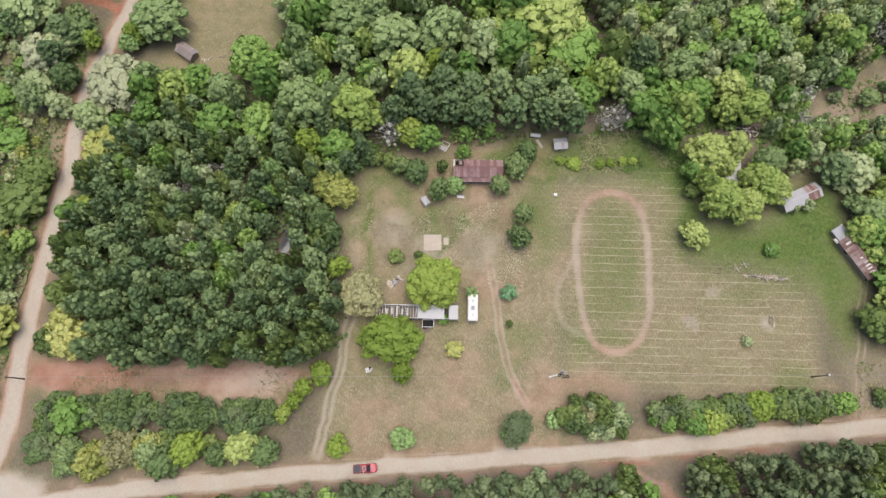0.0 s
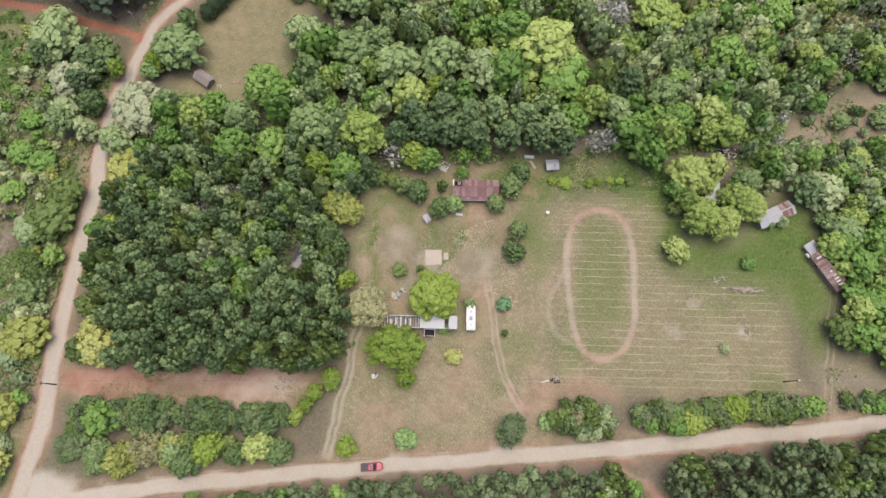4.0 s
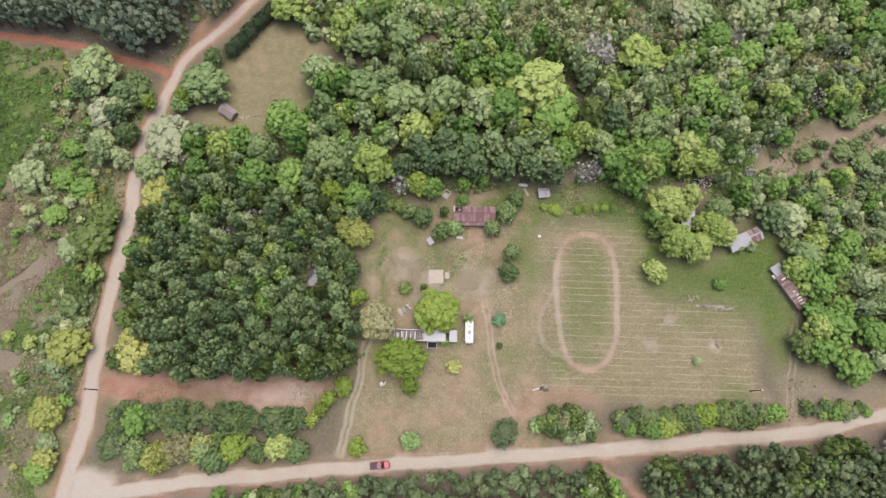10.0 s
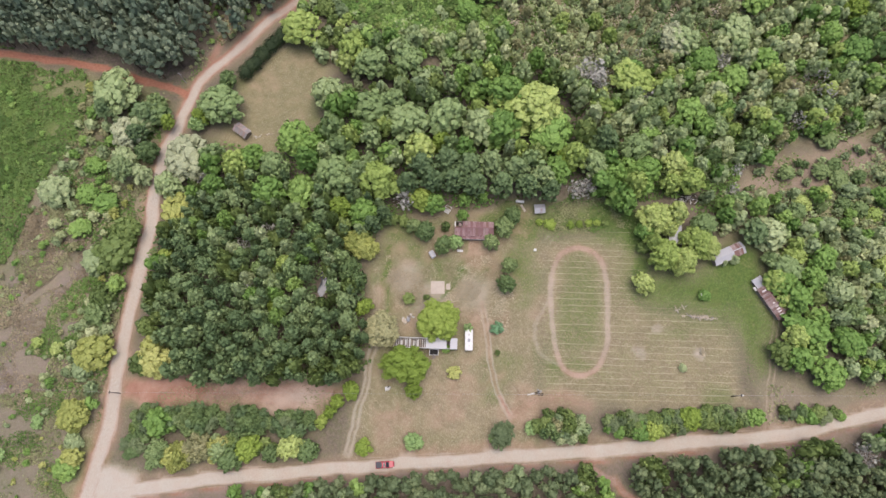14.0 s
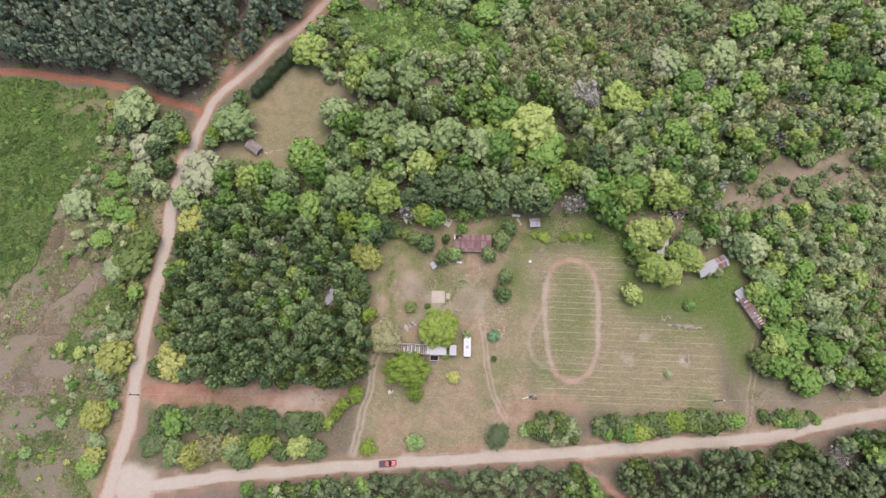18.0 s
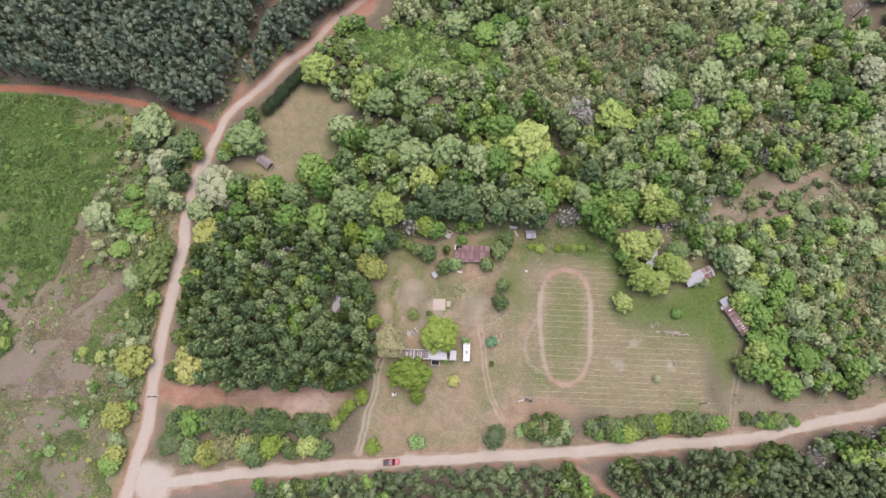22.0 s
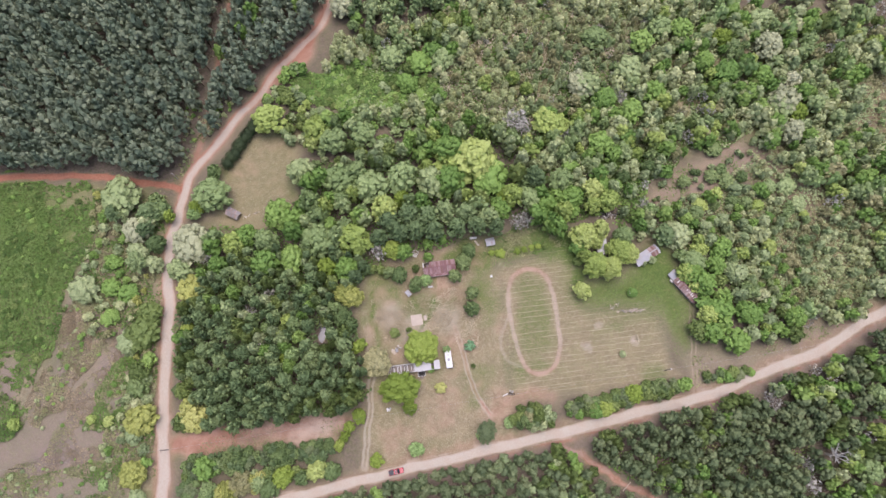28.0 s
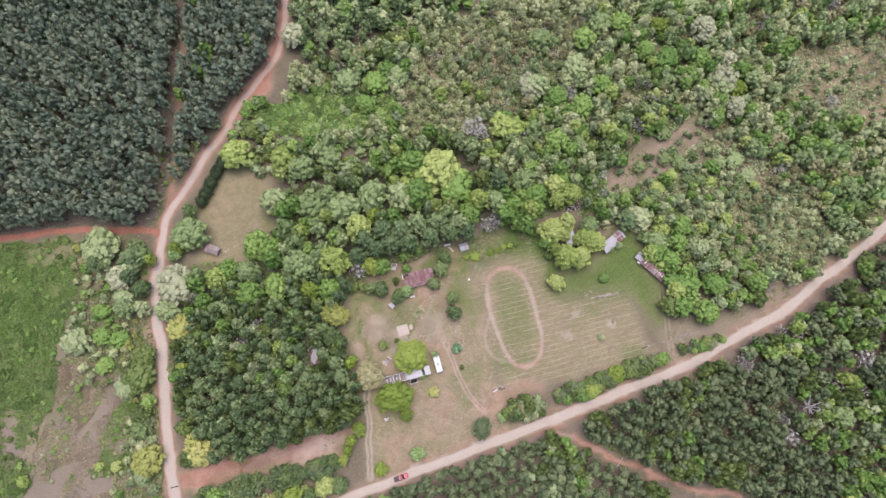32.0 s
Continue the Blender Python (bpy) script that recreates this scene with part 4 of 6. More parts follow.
plant("bare", [(-12.6, 65.7, 3.7, 9), (43.1, 70.4, 3.7, 9), (87.1, 70.0, 3.0, 6), (89.3, 77.2, 2.4, 6), (-72.9, 73.4, 2.2, 6), (47.9, 107.3, 4.9, 8), (118.1, -34.1, 4.2, 9), (112.9, -6.3, 4.2, 9), (155.7, -16.3, 4.4, 9), (118.7, -27.7, 3.2, 9), (-59.7, 51.2, 3.8, 7), (-53.5, 55.4, 3.8, 7), (-56.4, 38.9, 2.5, 7), (-73.6, 72.2, 3.2, 7), (46.2, 110.1, 6.6, 8), (62.7, 101.6, 3.7, 8), (39.7, 69.8, 3.7, 8), (151.1, 89.0, 3.9, 7), (189.5, 81.7, 3.6, 7), (88.8, 114.5, 3.2, 7)])
plant("willow", [(57.8, 41.3, 3.6, 6), (62.4, 60.6, 5.8, 10), (68.6, 62.0, 3.9, 10), (63.9, 49.4, 5.5, 10), (69.4, 47.5, 4.8, 10), (74.1, 53.3, 5.3, 10), (60.8, 53.3, 2.5, 10), (95.6, 42.0, 3.5, 6), (98.0, 36.4, 2.6, 6), (76.7, 52.3, 4.4, 9), (103.2, 49.9, 3.7, 6), (69.0, 78.0, 4.5, 10), (74.0, 72.8, 4.8, 10), (67.6, 71.7, 3.5, 10), (-20.7, 71.3, 6.9, 13), (-8.4, 81.3, 5.6, 13), (38.8, 79.8, 4.6, 13), (-63.7, 76.4, 4.8, 13), (27.4, 95.3, 9.6, 14), (116.2, 70.5, 2.5, 3), (130.0, 63.3, 2.5, 3)])
plant("willow", [(108.5, 67.1, 3.4, 3), (146.0, 57.3, 2.1, 3), (-47.2, 46.1, 2.9, 8), (-51.3, 41.6, 2.2, 8), (21.7, 97.1, 10.2, 10), (57.7, 107.4, 6.5, 10), (26.6, 93.9, 4.7, 10), (-143.5, 25.2, 2.3, 3), (-117.2, 22.9, 1.9, 3), (-111.4, 21.2, 2.1, 3), (60.5, 106.1, 6.0, 9), (37.4, 128.4, 2.8, 9), (48.1, 128.0, 2.6, 9), (52.5, 122.8, 2.6, 9), (96.5, 42.0, 4.1, 8), (99.8, 25.9, 4.1, 8), (103.0, 53.0, 2.4, 8)])
plant("pale_oak", [(76.4, 58.4, 4.5, 9), (100.7, 56.4, 2.7, 5), (106.3, 64.0, 3.1, 5), (-70.6, 97.0, 7.8, 10), (-104.4, 101.7, 8.1, 10), (-84.4, 70.4, 4.9, 8), (-12.5, 112.4, 5.9, 12), (-23.3, 95.6, 7.2, 12), (-12.0, 90.9, 7.4, 12), (-33.4, 73.3, 7.4, 12), (-52.0, 75.9, 4.8, 12), (-0.0, 92.6, 6.9, 13), (10.2, 88.9, 6.4, 13), (-17.3, 97.2, 4.8, 13), (45.0, 77.9, 5.0, 10), (76.3, 120.9, 6.0, 10), (58.1, 83.5, 5.3, 10), (142.6, 69.0, 4.1, 4), (136.3, 69.9, 3.1, 4), (144.8, 61.8, 3.7, 4)])
plant("pale_oak", [(149.3, -9.3, 3.8, 9), (138.8, -32.8, 4.9, 9), (84.0, 141.8, 5.6, 8), (94.9, 125.6, 6.6, 8), (111.1, 142.3, 5.6, 8), (22.4, 140.8, 5.6, 8), (2.6, 145.3, 5.6, 8), (148.3, 101.0, 6.4, 9), (151.4, 139.3, 6.2, 9), (178.9, 45.9, 4.9, 9), (99.5, 45.4, 4.9, 8), (111.7, 40.5, 3.3, 8)])
plant("pine", [(91.5, 56.7, 5.2, 9), (-93.6, 93.6, 5.4, 10), (-98.8, 75.2, 4.7, 10), (-95.7, 86.9, 3.8, 10), (-106.9, 95.0, 3.8, 10), (-7.5, 75.9, 5.0, 13), (0.1, 77.7, 5.0, 13), (6.8, 76.0, 5.0, 13), (13.5, 76.9, 5.0, 13), (21.0, 75.1, 5.1, 13), (28.4, 72.5, 4.8, 13), (16.7, 70.1, 4.6, 13), (8.4, 70.1, 4.6, 13), (24.2, 69.8, 4.5, 13), (-4.1, 71.4, 4.5, 13), (1.8, 71.4, 4.5, 13), (-11.5, 70.5, 4.0, 13), (30.7, 68.1, 4.0, 13), (48.4, 85.4, 4.8, 13), (-22.3, 58.3, 3.6, 10), (-18.8, 61.5, 2.8, 10), (-25.4, 56.0, 2.5, 10)])
plant("pine", [(-40.2, 42.9, 3.1, 11), (-28.8, 34.8, 3.5, 11), (-39.9, 32.2, 3.4, 11), (-42.3, 25.4, 3.7, 11), (-27.7, 29.1, 3.7, 11), (-49.7, 25.4, 3.7, 11), (-58.7, 29.1, 3.7, 11), (-65.8, 26.6, 3.7, 11), (-70.8, 35.5, 3.7, 11), (-76.4, 39.5, 3.7, 11), (-69.5, 44.8, 3.7, 11), (-76.8, 51.6, 3.7, 11), (-63.4, 36.8, 3.7, 11)])
plant("young_pine", [(15.6, -1.6, 4.6, 6), (-87.2, 28.0, 2.6, 5), (-88.0, 17.4, 2.4, 5)])
plant("blossom", [(-79.6, 79.0, 8.6, 9), (-99.2, 87.6, 5.7, 9), (151.5, 127.0, 6.4, 10), (150.2, 102.5, 7.4, 10), (149.6, 89.4, 5.3, 10), (-14.3, 171.0, 6.2, 10), (73.9, 121.4, 6.2, 9), (156.3, 111.4, 4.3, 8)])
plant("oak", [(76.1, 38.1, 2.0, 2.2)])
plant("willow", [(66.2, 57.6, 2.7, 8), (70.2, 54.4, 2.2, 8.5), (-47.7, 124.5, 7.0, 11), (-29.5, 117.0, 6.0, 12)])
plant("pale_oak", [(-36.7, 100.7, 6.1, 11), (-24.0, 111.5, 6.2, 12)])
plant("scrub_oak", [(-95.7, 90.5, 4.6, 8), (-103.0, 15.4, 4.0, 4.5), (-102.4, -4.4, 3.4, 4)])
plant("cedar", [(-100.4, 31.4, 4.6, 6)])
plant("oak", [(-96.6, 40.0, 3.0, 5)])
plant("cedar", [(-92.7, 81.4, 4.2, 8), (-91.8, 98.0, 4.0, 8)])
plant("holly", [(-40.0, 134.0, 3.6, 6), (-42.0, 137.5, 2.6, 5)])
plant("pine", [(-37.0, 59.5, 3.2, 12), (-47.5, 57.0, 3.0, 12), (-59.0, 57.5, 3.2, 12), (-66.0, 54.0, 3.0, 11), (-62.0, 64.0, 3.1, 12)])
plant("pale_oak", [(-44.6, 43.8, 3.2, 13), (-49.3, 39.4, 2.6, 12.5), (-66.8, 52.8, 3.2, 13), (-58.7, 47.8, 2.6, 12.5)])
plant("scrub_oak", [(-51.9, 42.5, 2.9, 12.5), (-61.6, 49.6, 2.8, 12.5), (-58.9, 37.9, 2.8, 12.5), (-57.1, 41.0, 2.4, 12), (-46.3, 50.6, 2.7, 12.5), (-53.9, 54.1, 2.6, 12)])
plant("pale_green", [(-46.2, 33.7, 2.9, 12.5), (-39.1, 55.5, 2.8, 12.5)])
plant("oak", [(-47.6, 30.1, 2.7, 12.5), (-64.7, 58.6, 3.0, 12.5), (-48.6, 36.6, 2.4, 12)])
plant("snag", [(128.8, -26.2, 5.3, 13)])
plant("maple", [(-11.1, 17.0, 7.0, 9)], wide=1.18)


def scatter(area, gap, seed, clear=0.75, avoid=(), verge=4.6, within=None):
    """Places about one gap apart inside an area, off the roads and the trees that stand."""
    rng = np.random.RandomState(seed)
    a = np.array(area)
    (x0, y0), (x1, y1) = a.min(0), a.max(0)
    xs, ys = np.meshgrid(np.arange(x0, x1, gap), np.arange(y0, y1, gap * 0.87))
    xs = xs + (np.arange(len(ys)) % 2 * gap * 0.5)[:, None]
    x, y = (xs + rng.uniform(-0.48, 0.48, xs.shape) * gap).ravel(), (ys + rng.uniform(-0.48, 0.48, ys.shape) * gap).ravel()
    ok = in_area(x, y, area)
    for a in avoid:
        ok &= ~in_area(x, y, a)
    if within is not None:
        ok &= in_area(x, y, within)
    for line, half in ((MAIN_C, 2.5), (LANE_C, verge), (RED_C, verge - 2.2), (SIDE_C, 1.7), (FIREBREAK, max(1.5, verge - 2.4))):
        ok &= to_line(x, y, line) > half + gap * 0.3
    x, y = x[ok], y[ok]
    p = np.array(PLANTED + CLEARED)
    free = np.ones(len(x), bool)
    for i in range(len(x)):
        free[i] = (np.hypot(p[:, 0] - x[i], p[:, 1] - y[i]) > p[:, 2] * clear + gap * 0.2).all()
    return x[free], y[free], rng


def chosen(mix, x, y, rng):
    """Which kind grows at each place: kinds keep together in loose patches."""
    u = 0.35 * vnoise(x + 400, y, 13) + 0.35 * vnoise(x + 90, y + 40, 27) + 0.3 * rng.rand(len(x))
    rank = (np.argsort(np.argsort(u)) + 0.5) / max(1, len(x))
    share = np.cumsum([s for _, s in mix]) / sum(s for _, s in mix)
    return np.minimum(np.searchsorted(share, rank), len(mix) - 1)


def fill(area, gap, seed, mix, radius, height, group, verge=4.6, avoid=(), within=None):
    """Single trees all over a wood; mix: kinds with their shares."""
    x, y, rng = scatter(area, gap, seed, 0.75, avoid, verge, within)
    for k, px, py in zip(chosen(mix, x, y, rng), x, y):
        k, r = mix[k][0], float(np.interp(rng.rand() ** 1.4, (0, 1), radius))
        plant(k, [(round(float(px), 1), round(float(py), 1), float(r), float(rng.uniform(*height) * (0.85 + 0.15 * r / radius[1])))], True, group)


def mass(name, area, gap, seed, mix, radius, height, label, clear=0.75, avoid=(), verge=3.2, grain=0.052):
    """A far wood as one mesh: every tree has its own crown and trunk."""
    x, y, rng = scatter(area, gap, seed, clear, avoid, verge)
    names = [k for k, _ in mix]
    keep = rng.rand(len(x)) > 0.1
    x, y = x[keep], y[keep]
    which = chosen(mix, x, y, rng)
    mats = [LEAF[k] for k in names] + [BARK]
    post = np.array([(dx * s, dy * s, z) for z, s in ((0, 0.06), (0.7, 0.03)) for dx, dy in ((1, 1), (-1, 1), (-1, -1), (1, -1))])
    pf = np.array([(i, (i + 1) % 4, 4 + (i + 1) % 4, 4 + i) for i in range(4)])
    V, F, M, T, base = [], [], [], [], 0
    shapes = {(k, s): crown_mesh(names[k], {"pine": 0.055, "blue_pine": 0.038, "young_pine": 0.08, "bare": 0.25}.get(names[k], grain), s) for k in range(len(names)) for s in range(3)}
    for i in range(len(x)):
        k = which[i]
        g = 0.5 * rng.rand() ** 1.5 + 0.5 * vnoise(x[i] + 60, y[i], 8)
        r, h, a = np.interp(g, (0.1, 0.85), radius), np.interp(g + rng.uniform(-0.2, 0.2), (0, 1), height), rng.uniform(0, 6.28)
        c, s = np.cos(a) * r, np.sin(a) * r
        for (v, f), mi in ((shapes[k, rng.randint(3)], k), ((post, pf), len(names))):
            V.append(np.stack([v[:, 0] * c - v[:, 1] * s + x[i], v[:, 0] * s + v[:, 1] * c + y[i], v[:, 2] * h], 1))
            F.append(f + base)
            M.append(np.full(len(f), mi))
            T.append(np.full(len(v), rng.rand()))
            base += len(v)
    me = mesh_of(name, np.concatenate(V), np.concatenate(F), mats, np.concatenate(M), True)
    me.attributes.new("tint", "FLOAT", "POINT").data.foreach_set("value", np.concatenate(T).astype(np.float32))
    tagged(new(name, me), label, "woodland", kind="stuff")


fill(WOOD_WEST, 3.15, 1, [("pine", 7), ("holly", 1.2)], (1.9, 3.0), (9.5, 14), "trees of the west wood", 6.6, (), PINE_PART)
fill(WOOD_WEST, 3.5, 50, [("holly", 2.4), ("pine", 5), ("scrub_oak", 0.7), ("oak", 0.7), ("pale_oak", 0.5)], (1.9, 3.1), (8.5, 13), "trees of the west wood", 6.6, (PINE_PART,))
fill(WOOD_WEST, 2.5, 57, [("pine", 4), ("holly", 1)], (1.5, 2.1), (8, 12), "trees of the west wood", 5.6)
fill(WOOD_NORTH, 5.4, 2, [("oak", 3.4), ("willow", 1.2), ("pale_oak", 3.4), ("holly", 0.9), ("scrub_oak", 1)], (2.7, 4.3), (10, 16), "trees of the north wood")
fill(WOOD_LAWN, 5.0, 3, [("oak", 2), ("pale_oak", 3), ("willow", 1), ("holly", 0.5)], (2.8, 4.0), (9, 14), "trees of the north wood")
fill(WOOD_EAST, 4.2, 4, [("oak", 3), ("willow", 0.4), ("scrub_oak", 2), ("holly", 0.7)], (2.0, 3.4), (5.5, 8.5), "trees by the barn")
fill(WOOD_SHED, 4.8, 17, [("oak", 3), ("scrub_oak", 2), ("willow", 0.4), ("pale_oak", 1), ("cedar", 1)], (2.2, 3.6), (6, 10), "trees behind the shed")
fill(WOOD_BARN, 4.2, 18, [("oak", 2), ("scrub_oak", 3), ("sapling", 2), ("pale_oak", 1.5), ("willow", 0.5)], (1.8, 3.2), (5, 9), "trees by the barn")


def thicket(x, y, along, across, high, count, seed, mix):
    """Shrubs grown into one another along the road, low at the rim and high in the middle."""
    rng = np.random.RandomState(seed)
    for k in range(count):
        a, q = k * 2.39996, math.sqrt((k + 0.5) / count)
        r = rng.uniform(1.7, 2.8) * (1.15 - 0.35 * q)
        plant(mix[int(rng.rand() * len(mix))], [(round(x + along * q * math.cos(a), 1), round(y + across * q * math.sin(a), 1), r, high * (1.05 - 0.5 * q) * rng.uniform(0.85, 1.1))], False, "shrubs of the roadside hedge")


thicket(-82.5, 1.6, 4.6, 4.0, 5.5, 13, 71, ("holly", "cedar", "young_pine"))
thicket(-70.0, 2.2, 8.5, 3.6, 7.0, 24, 72, ("pine", "cedar", "cedar", "young_pine"))
thicket(-55.0, 1.4, 6.5, 3.6, 7.0, 20, 73, ("pine", "cedar", "cedar", "young_pine"))
thicket(-42.5, 0.8, 6.5, 3.4, 6.5, 18, 78, ("pine", "cedar", "young_pine"))
thicket(-86.0, -4.4, 2.8, 4.0, 3.2, 9, 79, ("young_pine", "cedar"))
thicket(-78.6, -7.2, 3.0, 3.2, 6.0, 8, 74, ("pale_oak",))
thicket(-73.2, -8.2, 3.2, 3.4, 6.5, 9, 75, ("yellow",))
thicket(-67.8, -5.4, 3.4, 3.0, 7.0, 8, 76, ("budding_oak",))
thicket(-62.4, -5.8, 3.0, 3.0, 6.5, 8, 77, ("yellow", "pale_oak"))
thicket(-57.0, -5.0, 10.0, 2.4, 3.6, 14, 80, ("cedar", "young_pine", "holly"))
plant("oak", [(-80.0, 2.6, 2.2, 5.5)], False, "shrubs of the roadside hedge")
plant("cedar", [(-58.2, -8.4, 4.2, 6), (-47.9, -7.0, 2.8, 4.5), (-37.5, -6.0, 3.8, 5)], False, "shrubs of the roadside hedge")
plant("maple", [(-53.6, -5.4, 4.0, 6.5)], False, "shrubs of the roadside hedge")
plant("willow", [(-42.3, -5.2, 3.8, 6.5)], False, "shrubs of the roadside hedge")
thicket(32.5, 0.6, 7.6, 4.0, 7.5, 20, 61, ("holly", "holly", "cedar", "scrub_oak", "budding_oak"))
thicket(50.0, 1.6, 6.0, 3.0, 6.0, 14, 62, ("holly", "cedar", "young_pine", "oak"))
thicket(63.0, 2.2, 6.5, 2.4, 5.0, 12, 63, ("cedar", "young_pine", "holly", "maple"))
thicket(77.0, 3.0, 7.5, 3.0, 6.0, 17, 64, ("holly", "cedar", "young_pine"))
thicket(102.0, 4.6, 9.0, 1.8, 3.6, 14, 65, ("holly", "cedar", "young_pine", "oak"))
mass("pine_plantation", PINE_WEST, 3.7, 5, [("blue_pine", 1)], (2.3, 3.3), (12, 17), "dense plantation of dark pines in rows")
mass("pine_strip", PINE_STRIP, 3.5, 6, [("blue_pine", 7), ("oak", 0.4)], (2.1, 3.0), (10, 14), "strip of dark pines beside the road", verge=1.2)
mass("far_wood", WOOD_FAR, 4.5, 7, [("pine", 3), ("scrub_oak", 1), ("pale_oak", 1)], (2.4, 3.4), (8, 12), "dark mixed wood in the distance")
mass("scrub_wood", SCRUB_NORTH, 3.6, 8, [("sapling", 5), ("scrub_oak", 3), ("oak", 1.6), ("pale_oak", 2.0), ("willow", 0.8), ("holly", 0.6), ("budding_oak", 0.8), ("bare", 0.35)], (1.5, 3.4), (5.5, 11), "young scrubby wood with pale and green crowns", grain=0.078, avoid=(GLADE, SCRUB_MID, BRAMBLE))
mass("east_wood", WOOD_NE, 4.1, 9, [("sapling", 3), ("scrub_oak", 2.5), ("oak", 2.4), ("pale_oak", 2.2), ("pale_green", 1), ("holly", 0.4), ("willow", 0.6), ("budding_oak", 0.6), ("bare", 0.4)], (1.7, 3.8), (6, 11.5), "mixed young wood with green and pale crowns", grain=0.078, avoid=(GLADE, GLADE_FAR, SCRUB_E))
mass("south_pines", PINE_SOUTH, 3.15, 10, [("young_pine", 8), ("oak", 0.3), ("holly", 0.8)], (1.9, 2.9), (7, 11), "stand of young pines south of the road")
mass("south_wood", WOOD_SE, 3.6, 11, [("young_pine", 5), ("holly", 1), ("oak", 2.6), ("scrub_oak", 0.8), ("willow", 0.4), ("bare", 0.3)], (2.0, 3.2), (7, 11), "green mixed wood south of the road")
mass("roadside_pines", PINE_SW, 2.7, 12, [("young_pine", 6), ("scrub_oak", 0.6), ("oak", 0.5), ("holly", 0.8)], (1.6, 2.6), (4, 7.5), "young pines along the road")
mass("glade_scrub", GLADE, 5.5, 13, [("scrub_oak", 3), ("cedar", 1), ("pale_oak", 1)], (0.9, 1.7), (2, 4), "scattered low scrub on bare ground")
mass("lane_scrub", BRUSH_W, 3.9, 14, [("scrub_oak", 2), ("oak", 1.5), ("sapling", 2), ("budding_oak", 1), ("yellow", 0.6)], (1.0, 2.2), (2, 5), "brush along the lane")
mass("sapling_scrub", SCRUB_MID, 3.5, 15, [("sapling", 6), ("budding_oak", 1.6), ("bare", 0.8), ("pale_oak", 1.0), ("scrub_oak", 2.4)], (1.1, 2.3), (4, 8), "thin young saplings over dry brush", grain=0.075)
mass("vine_clumps", KUDZU, 4.9, 46, [("oak", 4), ("holly", 3)], (0.5, 1.4), (0.7, 1.9), "low leafy bushes overgrown with vines")
mass("bare_clumps", BARE_W, 6.0, 47, [("oak", 1), ("scrub_oak", 2), ("budding_oak", 1)], (0.3, 0.9), (0.6, 1.4), "small bushes on bare grey ground")
mass("junction_scrub", JUNCTION, 2.2, 48, [("scrub_oak", 2), ("oak", 2), ("sapling", 2), ("budding_oak", 1)], (0.6, 1.4), (1.0, 2.6), "brush between lane and firebreak")
mass("weedy_scrub", WEED_SW, 4.0, 16, [("scrub_oak", 3), ("oak", 2), ("budding_oak", 1), ("yellow", 0.4)], (0.4, 1.2), (0.6, 1.7), "low weedy bushes on rough ground")


def tufts(name, area, count, seed, kinds, size, height, label, clump=0.45, scale=7.0):
    """Low growth as one mesh of single sprays, thick in clumps and thin between them."""
    rng = np.random.RandomState(seed)
    a = np.array(area)
    (x0, y0), (x1, y1) = a.min(0), a.max(0)
    n = int(count * 3.5)
    x, y = rng.uniform(x0, x1, n), rng.uniform(y0, y1, n)
    thick = 0.65 * vnoise(x + seed, y, scale) + 0.35 * vnoise(x, y + seed, scale * 0.3)
    ok = in_area(x + 7 * (vnoise(x, y + seed, 8) - 0.5), y + 7 * (vnoise(x + seed, y, 8) - 0.5), area) & (thick + rng.uniform(-0.12, 0.12, n) > clump)
    for line, half in ((MAIN_C, 3.0), (LANE_C, 2.6), (RED_C, 2.2), (SIDE_C, 2.0)):
        ok &= to_line(x, y, line) > half
    for cx, cy, r in CLEARED:
        ok &= np.hypot(x - cx, y - cy) > r * 0.6
    x, y, thick = x[ok][:count], y[ok][:count], thick[ok][:count]
    hump = vnoise(x, y + 50, 1.6) * 0.6 + 0.4 * vnoise(x, y, 3.5)
    z = height * np.clip(thick - clump + 0.15, 0.1, 0.5) * 2 * (0.3 + hump) * rng.uniform(0.6, 1.1, len(x))
    at = np.stack([x, y, z + 0.06], 1)
    nrm = np.stack([0.6 * rng.normal(size=len(x)), 0.6 * rng.normal(size=len(x)), np.ones(len(x))], 1)
    nrm /= np.linalg.norm(nrm, axis=1)[:, None]
    t = np.cross(nrm, rng.normal(size=nrm.shape))
    t /= np.linalg.norm(t, axis=1)[:, None]
    b = np.cross(nrm, t)
    w = rng.uniform(*size, len(x))[:, None]
    v = np.stack([at - t * w, at + b * w * 0.8 - nrm * w * 0.3, at + t * w, at - b * w * 0.8 - nrm * w * 0.3], 1).reshape(-1, 3)
    me = mesh_of(name, v, np.arange(4 * len(x)).reshape(-1, 4), [LEAF[k] for k in kinds], (vnoise(x + 9, y, 5.0) * 0.7 + rng.rand(len(x)) * 0.3 > 0.5).astype(int) % len(kinds))
    me.attributes.new("tint", "FLOAT", "POINT").data.foreach_set("value", np.repeat(vnoise(x, y + 200, 4.0), 4).astype(np.float32))
    tagged(new(name, me), label, "undergrowth", kind="stuff")


